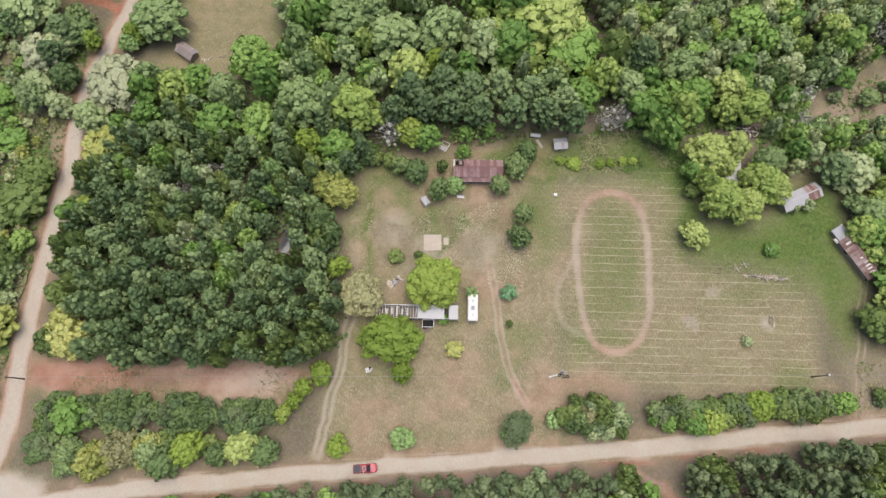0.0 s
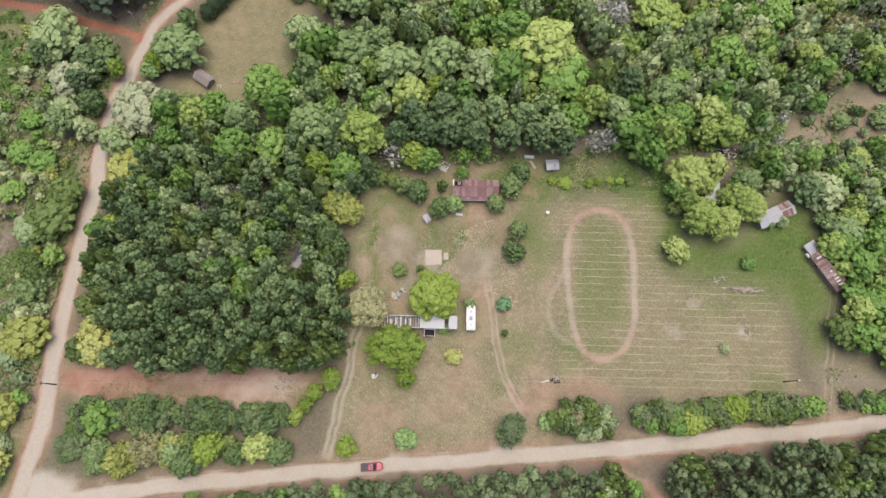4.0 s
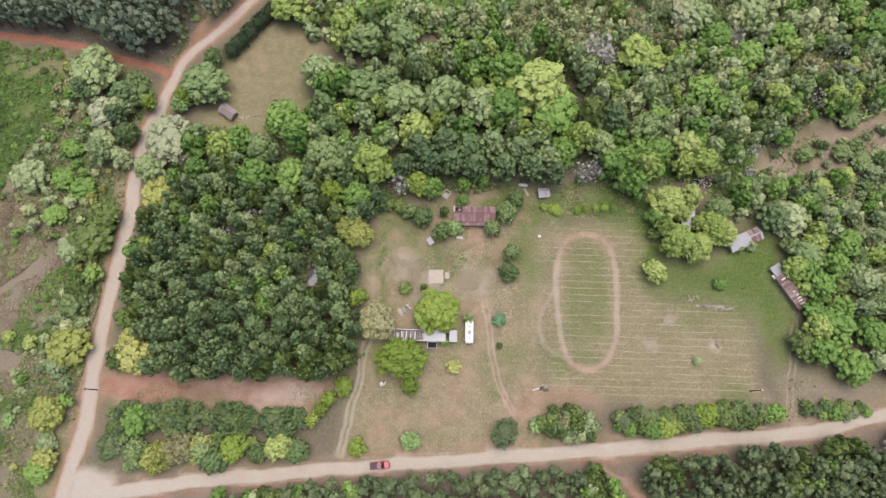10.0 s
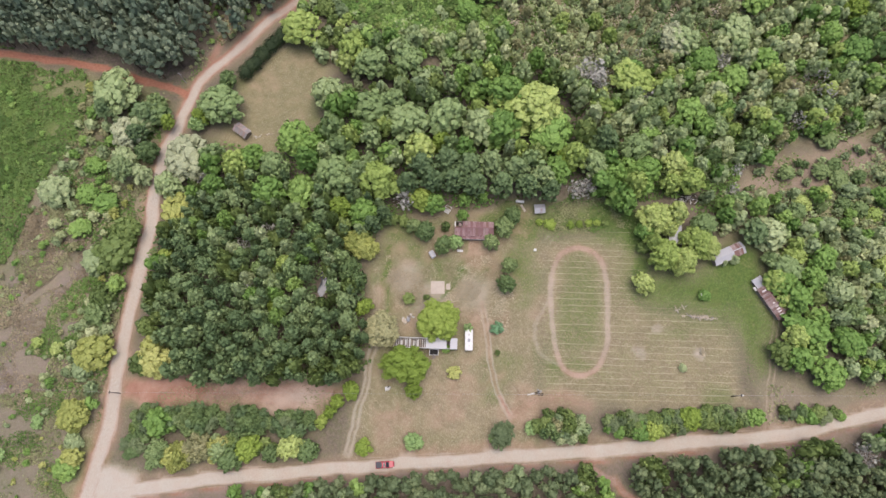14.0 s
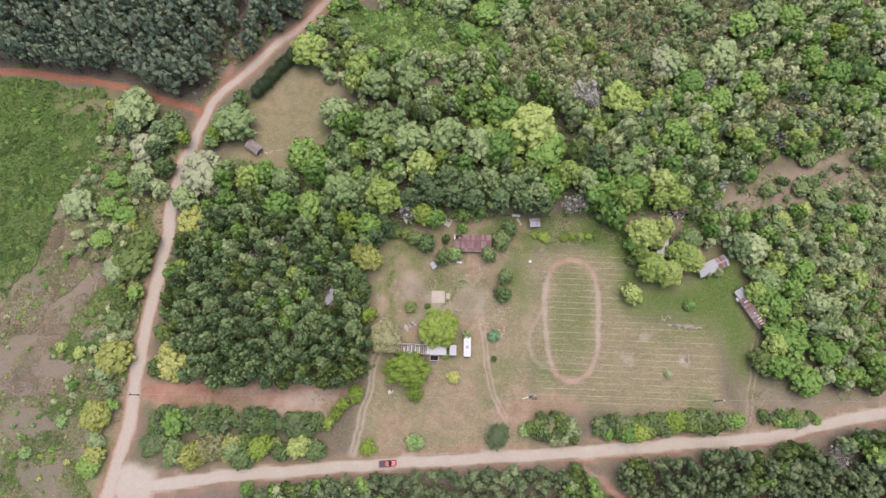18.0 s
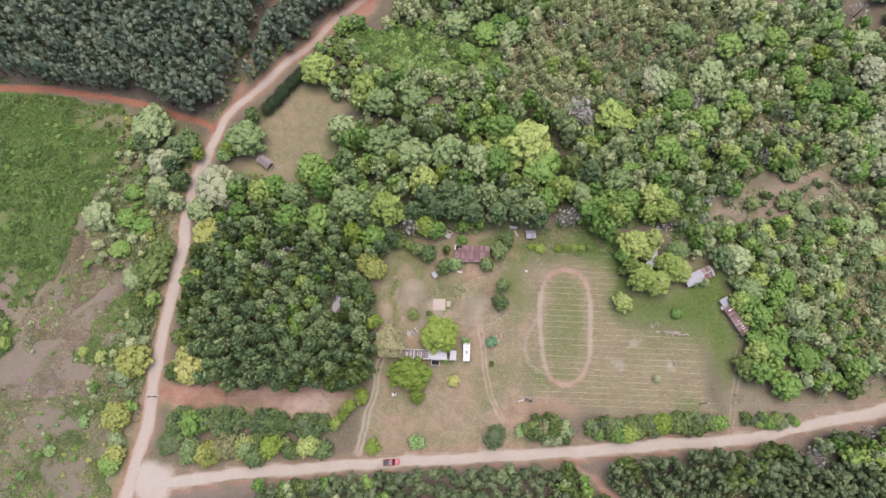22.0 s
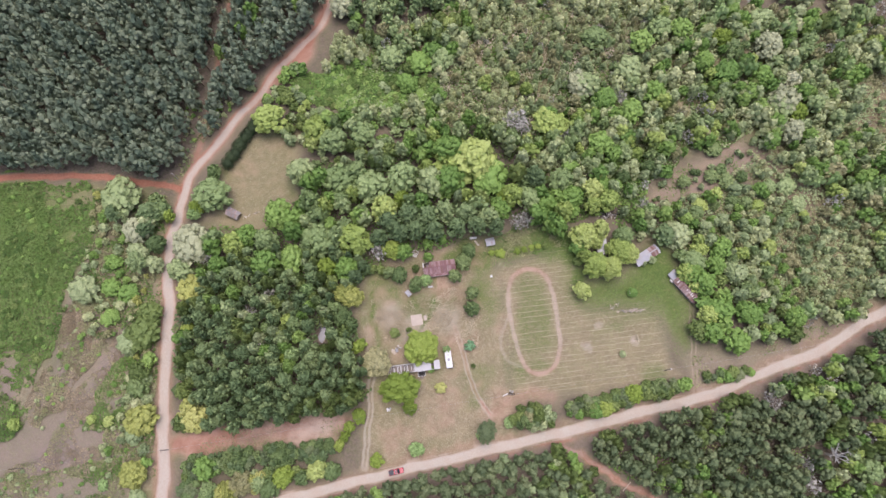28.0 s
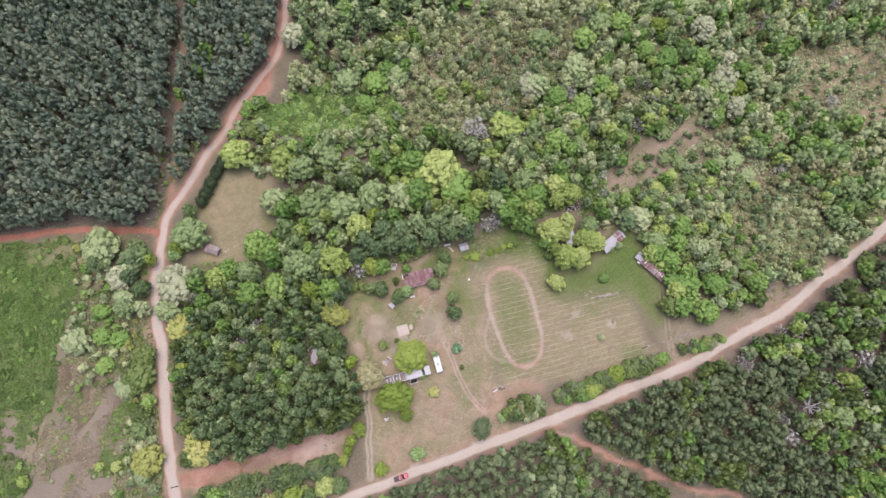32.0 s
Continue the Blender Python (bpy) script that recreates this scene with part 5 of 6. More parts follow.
tufts("vine_field", KUDZU, 34000, 21, ("weeds", "weeds"), (0.22, 0.5), 1.2, "dense bright green vines over an old field", 0.31)
tufts("lane_weeds", BRUSH_W, 8000, 22, ("brush", "weeds"), (0.25, 0.5), 1.0, "weeds and dry brush beside the lane", 0.35)
tufts("rough_grass", BARE_W, 16000, 23, ("brush", "straw"), (0.1, 0.26), 0.35, "sparse dry tufts on bare ground", 0.36, 4.0)
mass("rough_scrub", ROUGH_W, 3.6, 51, [("scrub_oak", 3), ("budding_oak", 2), ("oak", 2)], (0.4, 1.1), (0.6, 1.6), "low bushes on rough ground")
mass("lane_thicket", ROUGH_LANE, 3.2, 52, [("scrub_oak", 3), ("budding_oak", 1), ("yellow", 0.6), ("oak", 2)], (0.5, 1.4), (0.8, 2.4), "low thicket between bare ground and lane")
tufts("rough_brush", ROUGH_W, 11000, 53, ("brush", "straw"), (0.15, 0.34), 0.7, "dry brush and weeds on rough ground", 0.38)
tufts("thicket_weeds", ROUGH_LANE, 4500, 54, ("brush", "weeds"), (0.2, 0.45), 0.8, "weeds of the thicket by the lane", 0.36)
tufts("rough_weeds", WEED_SW, 20000, 24, ("brush", "weeds"), (0.15, 0.34), 0.7, "patchy green weeds on rough ground", 0.45)
tufts("sapling_floor", SCRUB_MID, 13000, 58, ("bleached", "brush"), (0.2, 0.42), 2.2, "dry pale brush between saplings", 0.3)
tufts("bramble_bank", BRAMBLE, 9000, 25, ("weeds", "oak"), (0.3, 0.6), 1.8, "thick green brambles at the wood's edge", 0.2)
tufts("scrub_floor", SCRUB_NORTH, 30000, 26, ("weeds", "scrub_oak"), (0.3, 0.6), 2.0, "dry brush and weeds between saplings", 0.3)
tufts("east_floor", WOOD_NE, 22000, 27, ("scrub_oak", "brush"), (0.3, 0.6), 1.8, "green undergrowth below young trees", 0.3)
tufts("west_floor", WOOD_WEST, 9000, 28, ("holly", "pine"), (0.3, 0.65), 3.0, "undergrowth below the west wood", 0.4)
tufts("glade_grass", GLADE, 1800, 29, ("brush", "weeds"), (0.2, 0.4), 0.4, "pale weeds round a bare glade", 0.58)
tufts("hay_edge", [(32, 57.5), (57, 59), (58, 67), (48, 69), (40, 71), (31, 65)], 2600, 30, ("brush", "weeds"), (0.15, 0.35), 0.5, "tall green grass along the field's edge", 0.48, 4.0)
tufts("clay_weeds", CLAY, 1200, 31, ("straw", "brush"), (0.1, 0.25), 0.4, "sparse dry weeds on red clay", 0.55)
tufts("verge_weeds", VERGE_E, 2500, 32, ("brush", "weeds"), (0.2, 0.4), 0.4, "short dry weeds on the verge", 0.5)
tufts("south_floor", PINE_SOUTH, 4000, 33, ("brush", "oak"), (0.3, 0.5), 0.9, "brush below young pines", 0.45)
mass("east_scrub", SCRUB_E, 3.4, 19, [("sapling", 4), ("scrub_oak", 3), ("pale_oak", 1.2), ("budding_oak", 2), ("oak", 1)], (1.0, 2.2), (3, 6.5), "low pale scrub over dry ground")
mass("far_glade_scrub", GLADE_FAR, 4.4, 20, [("scrub_oak", 3), ("cedar", 1), ("pale_oak", 1), ("bare", 1)], (0.9, 1.9), (2, 4.5), "scattered scrub on bare reddish ground")
tufts("scrub_grass", SCRUB_E, 9000, 34, ("brush", "scrub_oak"), (0.25, 0.5), 0.7, "dry weeds between low scrub", 0.4)
mass("back_wood", WOOD_BACK, 3.3, 35, [("oak", 3), ("pale_oak", 2), ("scrub_oak", 2), ("holly", 1), ("willow", 0.3)], (1.4, 2.8), (3, 7), "green bushes and young oaks behind the lawn", avoid=(BRAMBLE,))
mass("bramble_bushes", BRAMBLE, 3.4, 60, [("oak", 4), ("holly", 2), ("scrub_oak", 1)], (0.8, 1.9), (0.9, 2.6), "low green bushes among brambles")
mass("outer_wood", [(-10, 164), (40, 171), (103, 160), (127, 153), (238, 122), (262, 190), (150, 220), (20, 215)], 8.6, 36, [("sapling", 2), ("scrub_oak", 3), ("oak", 3), ("pale_oak", 2), ("pine", 1), ("bare", 0.3)], (2.9, 4.6), (6, 10), "mixed wood along the horizon side")
tufts("yard_grass", YARD, 7000, 37, ("straw", "straw"), (0.07, 0.17), 0.08, "short dry grass tufts on the yard", 0.36, 4.0)
tufts("bleached_grass", [(-17, 33), (-18, 50), (-6, 47), (2, 50), (13, 50), (20, 40), (19, 26), (9, 26), (7, 36), (-8, 35)], 12000, 59, ("bleached", "straw"), (0.05, 0.14), 0.06, "mats of bleached dead grass round the slab", 0.44, 3.4)
tufts("dead_weeds", [(71.2, 22.2), (72, 23.8), (73.4, 24), (74.7, 22.8), (74.6, 21.3), (73.2, 20.4), (71.8, 20.9)], 420, 61, ("bleached", "bleached"), (0.08, 0.2), 0.35, "pale patch of dead weeds on the field", 0.25, 2.0)
tufts("field_grass", FIELD, 8000, 38, ("straw", "brush"), (0.07, 0.17), 0.08, "short stubble and weeds on the field", 0.36, 4.0)
tufts("meadow_grass", MEADOW, 6000, 39, ("weeds", "weeds"), (0.08, 0.18), 0.1, "green grass tufts on the meadow", 0.36, 4.0)
tufts("lane_verge", [(-104, 0), (-96.5, 0), (-95, 60), (-92, 95), (-84, 106), (-70, 124), (-74, 128), (-92, 104), (-98, 60)], 3500, 40, ("brush", "weeds"), (0.2, 0.45), 0.5, "dry brush on the lane's verge", 0.4)
tufts("firebreak_brush", [(-80, 118), (-70, 150), (-64, 172), (-56, 205), (-51, 205), (-59, 172), (-64, 150), (-72, 120)], 2500, 41, ("brush", "straw"), (0.2, 0.5), 0.6, "dry brush along the firebreak", 0.45)
tufts("north_floor", WOOD_NORTH, 7000, 42, ("oak", "weeds"), (0.3, 0.6), 2.0, "undergrowth below the north wood", 0.3)
tufts("shed_floor", WOOD_SHED, 4000, 43, ("oak", "weeds"), (0.3, 0.6), 1.4, "undergrowth behind the shed", 0.3)
tufts("barn_floor", WOOD_BARN, 4000, 44, ("brush", "weeds"), (0.3, 0.6), 1.0, "undergrowth beside the barn", 0.35)

# ---- paint, metal and wood for the buildings ----
def rusted(name, metal_c, rust_c, rust=0.5, rough=0.6):
    """Roofing metal: streaks of rust down the sheet, and a mood of its own for each sheet."""
    m, t, b = material(name, rough, 0.4)
    p = t.nodes.new("ShaderNodeTexCoord").outputs["Object"]
    rnd = t.nodes.new("ShaderNodeObjectInfo").outputs["Random"]
    shift = node(t, "ShaderNodeMapping", Vector=p)
    put(t, shift.inputs["Location"], node(t, "ShaderNodeCombineXYZ", i0=maths(t, "MULTIPLY", rnd, 37.0)).outputs[0])
    shift.inputs["Scale"].default_value = (1.0, 0.3, 1.0)
    streak, blot = cloud(t, shift.outputs[0], 2.2, 4.0, 0.7), cloud(t, p, 0.7, 3.0)
    f = maths(t, "ADD", maths(t, "ADD", maths(t, "MULTIPLY", streak, 0.7), maths(t, "MULTIPLY", blot, 0.5)), maths(t, "MULTIPLY", rnd, 0.35))
    f = span(t, f, 1.05 - rust, 1.3 - rust)
    c = blend(t, f, metal_c, rust_c)
    put(t, b.inputs["Base Color"], blend(t, maths(t, "MULTIPLY", cloud(t, p, 9.0, 2.0), 0.3), c, (0.12, 0.07, 0.06)))
    put(t, b.inputs["Roughness"], span(t, f, 0, 1, rough, 0.9))
    return m


RUST_ROOF = rusted("rusty_red_roofing", (0.33, 0.225, 0.225), (0.2, 0.11, 0.11), 0.5, 0.7)
BARN_ROOF = rusted("rust_brown_roofing", (0.38, 0.31, 0.3), (0.19, 0.11, 0.095), 0.5, 0.7)
TIN_ROOF = rusted("grey_tin_roofing", (0.42, 0.43, 0.45), (0.33, 0.22, 0.19), 0.22, 0.45)
DARK_TIN = rusted("dark_tin_roofing", (0.24, 0.23, 0.23), (0.3, 0.22, 0.18), 0.3, 0.5)
PALE_ROOF = rusted("pale_roofing", (0.46, 0.47, 0.49), (0.38, 0.37, 0.36), 0.25, 0.5)
BARE_TIN = rusted("bright_patch", (0.7, 0.66, 0.64), (0.5, 0.38, 0.34), 0.3, 0.5)
BOARD = plain("weathered_board", (0.26, 0.22, 0.19), 0.9, 0.45, 3.0)
DARK = plain("dark_opening", (0.03, 0.028, 0.027), 0.9, 0.4, 2.0)
WHITE = plain("white_paint", (0.64, 0.64, 0.63), 0.5, 0.15, 1.5)
OFF_WHITE = plain("weathered_white", (0.5, 0.49, 0.46), 0.7, 0.3, 1.2)
GREY = plain("grey_metal", (0.32, 0.33, 0.35), 0.5, 0.3, 2.0)
GLASS = plain("dark_glass", (0.02, 0.025, 0.03), 0.12, 0.2, 2.0, spec=0.6, bump=0.0)
SLAB = plain("pale_concrete", (0.46, 0.397, 0.331), 0.9, 0.18, 0.9)
TIMBER = plain("pole_timber", (0.1, 0.075, 0.06), 0.9, 0.4, 2.0)
PALE_WOOD = plain("pale_wood", (0.5, 0.43, 0.34), 0.9, 0.3, 2.0)
RED_PAINT = plain("red_car_paint", (0.36, 0.02, 0.04), 0.25, 0.1, 0.6, spec=0.6, bump=0.0)
BED_COVER = plain("black_vinyl", (0.06, 0.065, 0.075), 0.6, 0.2, 2.0)
TYRE = plain("black_rubber", (0.025, 0.025, 0.025), 0.9, 0.2, 3.0)
CHROME = plain("chrome", (0.6, 0.6, 0.6), 0.25, 0.1, 3.0, metal=1.0, bump=0.0)
LAMP_RED = plain("red_lens", (0.35, 0.02, 0.02), 0.2, 0.1, 3.0, bump=0.0)
BRICK = plain("red_brick", (0.27, 0.2, 0.175), 0.9, 0.35, 4.0)
WIRE = plain("wire", (0.35, 0.34, 0.33), 0.6, 0.1, 1.0)


def sheet_mesh(width, length, mat, lift=0.025, ribs=4):
    """A ribbed roofing sheet with thickness; it runs along y from the eave up."""
    bm = bmesh.new()
    n = ribs * 2
    rows = []
    for drop in (0.0, -0.02):
        for y in (0.0, length):
            rows.append([bm.verts.new((width * (i / n - 0.5), y, (lift if i % 2 else 0.0) + drop)) for i in range(n + 1)])
    for i in range(n):
        bm.faces.new((rows[0][i], rows[0][i + 1], rows[1][i + 1], rows[1][i]))
        bm.faces.new((rows[2][i + 1], rows[2][i], rows[3][i], rows[3][i + 1]))
        bm.faces.new((rows[2][i], rows[2][i + 1], rows[0][i + 1], rows[0][i]))
        bm.faces.new((rows[1][i], rows[1][i + 1], rows[3][i + 1], rows[3][i]))
    me = bpy.data.meshes.new("roof_sheet")
    bm.to_mesh(me)
    bm.free()
    me.materials.append(mat)
    return me


def walled(name, length, height, mat, parent, place, gaps=(), thick=0.12):
    """A wall along x with openings (x0, x1, z0, z1) that go right through it."""
    bm = bmesh.new()
    x = 0.0
    for x0, x1, z0, z1 in sorted(gaps):
        box(bm, x, 0, 0, x0, thick, height)
        if z0 > 0:
            box(bm, x0, 0, 0, x1, thick, z0)
        box(bm, x0, 0, z1, x1, thick, height)
        x = x1
    box(bm, x, 0, 0, length, thick, height)
    ob = part(name, bm, mat, parent)
    ob.matrix_basis = place
    for k, (x0, x1, z0, z1) in enumerate(sorted(gaps)):
        if z0 > 0:
            pane = boxed("window", (x0, 0.05, z0, x1, 0.08, z1), GLASS, ob)
        else:
            pane = boxed("door", (x0, 0.04, z0 + 0.02, x1, 0.09, z1), BOARD, ob, label="old wooden door")
    return ob


def gabled(name, x, y, turn, length, width, eave, ridge, wall, roof, label, category, front=(), side=(), patch=None, over=0.35, sheet=0.76, base=0.0, skip=(), patches=None):
    """A building with four walls, gables and a ribbed metal roof in single sheets."""
    root = tagged(empty(name, x, y, 0, turn), label, category)
    L, W = length / 2, width / 2
    walled("wall", length, eave, wall, root, pose(-L, -W, base), front)
    walled("wall", length, eave, wall, root, pose(L, W, base, 0, 0, 180), side)
    for s in (-1, 1):
        walled("wall", width - 0.24, eave, wall, root, pose(s * L, -s * (W - 0.12), base, 0, 0, s * 90), ())
        bm = bmesh.new()
        a = [bm.verts.new((s * (L - o), yy, zz)) for o in (0.0, 0.12) for yy, zz in ((-W, base + eave), (W, base + eave), (0, base + ridge - 0.03))]
        for f in ((0, 1, 2), (5, 4, 3), (0, 3, 4, 1), (1, 4, 5, 2), (2, 5, 3, 0)):
            bm.faces.new([a[i] for i in f])
        part("gable", bm, wall, root)
    slope = math.atan2(ridge - eave, W)
    run = math.hypot(W, ridge - eave) + over
    n = max(1, round((length + 2 * over) / sheet))
    w = (length + 2 * over) / n
    bm = bmesh.new()
    box(bm, -L - over, -0.14, base + ridge + 0.03, L + over, 0.14, base + ridge + 0.07)
    cap = part("roof", bm, roof, root)
    kinds = {m: sheet_mesh(w + 0.02, run, m) for m in {roof, patch or roof}}
    lean = math.degrees(slope)
    for s in (0, 1):
        for i in range(n):
            if (s, i) in skip:
                continue
            worn = (i in patches) if patches is not None else (i * 7 + s * 5) % 11 < 2
            mat = patch if patch is not None and worn else roof
            ob = new("roof_sheet", kinds[mat])
            ob.parent = cap
            px = -L - over + w * (i + 0.5)
            yy = -W - over * math.cos(slope)
            zz = base + eave - over * math.sin(slope) + 0.02 + (i % 2) * 0.004
            ob.matrix_basis = pose(px, yy, zz, lean, 0, 0) if s == 0 else pose(px, -yy, zz, 0, 0, 180) @ pose(0, 0, 0, lean, 0, 0)
        bm = bmesh.new()
        yy = (W + over * math.cos(slope)) * (1 if s else -1)
        box(bm, -L - over, min(yy, yy * 1.003), base + eave - over * math.sin(slope) - 0.16, L + over, max(yy, yy * 1.003) + 0.03, base + eave - over * math.sin(slope) - 0.005)
        part("fascia", bm, OFF_WHITE, root)
    return root


# ---- the farmhouse ----
house = gabled("farmhouse", 8.4, 57.7, -1.0, 11.0, 3.9, 2.6, 3.6, BOARD, RUST_ROOF, "old farmhouse with rusty red tin roof", "house",
               front=((1.2, 2.1, 0.9, 1.9), (3.9, 4.8, 0, 2.0), (6.4, 7.4, 0.9, 1.9), (8.6, 9.5, 0.9, 1.9)), side=((2, 3, 0.9, 1.9), (7, 8, 0.9, 1.9)), patch=BARN_ROOF, skip=((1, 0), (1, 1), (1, 2)))
for px in (-3.2, 0.0, 3.2):
    boxed("porch_post", (px - 0.06, -2.9, 0.0, px + 0.06, -2.78, 2.25), BOARD, house)
boxed("porch_floor", (-3.6, -3.0, 0.0, 3.6, -2.0, 0.25), BOARD, house)
for i in range(10):
    ob = new("porch_sheet", FOREST.setdefault("porch", sheet_mesh(0.76, 1.1, RUST_ROOF)))
    ob.parent = house
    ob.matrix_basis = pose(-3.4 + i * 0.755, -3.15, 2.1 + (i % 2) * 0.004, 9, 0, 0)
boxed("porch_trim", (-3.8, -3.22, 2.0, 3.8, -3.17, 2.12), OFF_WHITE, house, label="white painted board")
bm = bmesh.new()
box(bm, -4.6, 0.2, 2.6, -3.9, 0.9, 4.2)
box(bm, -4.66, 0.14, 4.2, -3.84, 0.96, 4.35)
part("chimney", bm, BRICK, house, "red brick chimney")
boxed("broken_board", (-5.9, 0.4, 2.5, -5.6, 2.2, 2.65), WHITE, house, label="loose white board")

# ---- the ruined mobile home ----
home = tagged(empty("mobile_home", -5.7, 23.4, 0, -1.5), "ruined mobile home with bare roof rafters", "mobile home")
boxed("chassis", (-9.0, -1.35, 0.35, 9.0, 1.35, 0.55), GREY, home)
boxed("floor_deck", (-9.1, -1.45, 0.55, 9.1, 1.45, 0.7), BOARD, home)
for k in range(6):
    boxed("block_pier", (-8.2 + k * 3.2, -0.9, 0, -7.8 + k * 3.2, 0.9, 0.35), SLAB, home)
walled("wall", 18.2, 2.2, OFF_WHITE, home, pose(-9.1, -1.45, 0.7), ((1.2, 2.0, 0.9, 1.8), (4.6, 5.5, 0.9, 1.8), (9.4, 10.3, 0, 2.0), (12, 13, 0.9, 1.8), (15.5, 16.5, 0.9, 1.8)), 0.1)
walled("wall", 18.2, 2.2, OFF_WHITE, home, pose(9.1, 1.45, 0.7, 0, 0, 180), ((2, 3, 0.9, 1.8), (7, 8, 0.9, 1.8), (13, 14, 0.9, 1.8)), 0.1)
for s in (-1, 1):
    walled("wall", 2.68, 2.2, OFF_WHITE, home, pose(s * 9.1, -s * 1.34, 0.7, 0, 0, s * 90), (), 0.1)
boxed("partition", (-3.0, -1.34, 0.7, -2.9, 1.34, 2.8), BOARD, home)
for k in range(15):
    bm = bmesh.new()
    box(bm, -0.045, -1.5, 2.9, 0.045, 1.5, 2.98)
    box(bm, -0.035, -0.6, 2.98, 0.035, 0.6, 3.06)
    ob = part("rafter", bm, WHITE if k % 4 else PALE_WOOD, home)
    ob.matrix_basis = pose(-8.9 + k * 0.62, 0, 0, 0, 0, (k * 37 % 7 - 3) * 0.6)
for s in (-1, 1):
    boxed("top_plate", (-9.1, s * 1.42 - 0.06, 2.9, 0.2, s * 1.42 + 0.06, 3.0), WHITE, home)
for k in range(5):
    boxed("ceiling_scrap", (-7.0 + k * 1.15, -1.1 + (k % 2) * 0.4, 2.84, -6.55 + k * 1.15, 0.5 + (k % 3) * 0.3, 2.88), OFF_WHITE, home)
for k in (0, 1, 2, 3, 4, 5, 7, 8):
    m = FOREST.setdefault("home_sheet", sheet_mesh(1.0, 3.1, PALE_ROOF, 0.015, 2))
    ob = new("roof_panel", m)
    ob.parent = home
    ob.matrix_basis = pose(0.6 + k * 0.99, -1.55, 2.99 + 0.04 * math.sin(k), 0.4 * (k % 3), 0, 0)
porch = tagged(empty("entrance_porch", -3.3, 20.95, 0, -1.5), "small porch with dark deck and white rail", "porch")
boxed("deck", (-1.3, -0.85, 0.55, 1.3, 0.85, 0.65), DARK, porch)
for px in (-1.25, 1.25):
    for py in (-0.8, 0.8):
        boxed("post", (px - 0.06, py - 0.06, 0, px + 0.06, py + 0.06, 1.65), WHITE, porch)
for py in (-0.8, 0.8):
    boxed("rail", (-1.3, py - 0.06, 1.6, 1.3, py + 0.06, 1.7), WHITE, porch)
for px in (-1.25, 1.25):
    boxed("rail", (px - 0.06, -0.74, 1.6, px + 0.06, 0.74, 1.7), WHITE, porch)
for k in range(3):
    boxed("step", (-0.5, -1.15 - 0.28 * k, 0, 0.5, -0.87 - 0.28 * k, 0.5 - 0.17 * k), BOARD, porch)

# ---- travel trailer ----
camper = tagged(empty("travel_trailer", 6.7, 24.4, 0, -1.0), "white travel trailer parked on bare ground", "caravan")
bm = bmesh.new()
box(bm, -1.1, -3.0, 0.55, 1.1, 3.0, 2.7)
bmesh.ops.bevel(bm, geom=[e for e in bm.edges if abs(e.verts[0].co.y) > 2.9 and abs(e.verts[1].co.y) > 2.9], offset=0.16, segments=4, affect="EDGES")
part("body", bm, WHITE, camper)
boxed("end_band", (-1.02, -3.03, 1.0, 1.02, -2.995, 1.5), GREY, camper, label="grey painted band")
boxed("end_window", (-0.7, -3.04, 1.6, 0.7, -3.0, 2.2), GLASS, camper, 0.01)
for s in (-1, 1):
    for py in (-1.8, 0.6):
        boxed("side_window", (s * 1.1 - 0.02, py, 1.55, s * 1.1 + 0.02, py + 1.0, 2.1), GLASS, camper, 0.005)
    boxed("stripe", (s * 1.1 - 0.012, -2.6, 1.25, s * 1.1 + 0.012, 2.6, 1.4), GREY, camper)
boxed("door", (-1.13, -0.6, 0.62, -1.095, 0.1, 2.35), OFF_WHITE, camper, 0.01)
boxed("roof_vent", (-0.25, 1.2, 2.69, 0.25, 1.7, 2.8), OFF_WHITE, camper, 0.03)
boxed("roof_vent", (-0.2, -1.9, 2.69, 0.2, -1.5, 2.78), OFF_WHITE, camper, 0.03)
boxed("air_conditioner", (-0.35, -0.6, 2.69, 0.35, 0.3, 2.95), GREY, camper, 0.06, "grey rooftop unit")
bm = bmesh.new()
for s in (-1, 1):
    rod(bm, (s * 0.6, 3.0, 0.5), (0, 4.1, 0.5), 0.05, 0.05)
rod(bm, (0, 4.05, 0.0), (0, 4.05, 0.65), 0.05, 0.05)
part("hitch", bm, GREY, camper)


def wheel(parent, x, y, r, w, turn=0.0):
    """A wheel that rolls along y: a tyre with a rim in it."""
    bm = bmesh.new()
    rings = [[bm.verts.new((xx, rr * math.cos(a), r + rr * math.sin(a))) for a in [2 * math.pi * k / 16 for k in range(16)]] for xx, rr in ((-w / 2, r * 0.62), (-w / 2, r * 0.93), (-w * 0.3, r), (w * 0.3, r), (w / 2, r * 0.93), (w / 2, r * 0.62))]
    for p, q in zip(rings, rings[1:] + rings[:1]):
        for k in range(16):
            bm.faces.new((p[k], p[(k + 1) % 16], q[(k + 1) % 16], q[k]))
    tyre = part("wheel", bm, TYRE, parent)
    tyre.matrix_basis = pose(x, y, 0, 0, 0, turn)
    bm = bmesh.new()
    rod(bm, (-w * 0.32, 0, r), (w * 0.32, 0, r), r * 0.63, r * 0.63, 16)
    part("rim", bm, CHROME, tyre)


for s in (-1, 1):
    for py in (-0.75, 0.15):
        wheel(camper, s * 0.98, py - 0.3, 0.34, 0.2)

# ---- red pickup truck on the road, nose to the east ----
truck = tagged(empty("pickup_truck", -16.4, -9.7, 0.09, 4.0), "red pickup truck with black bed cover", "truck")


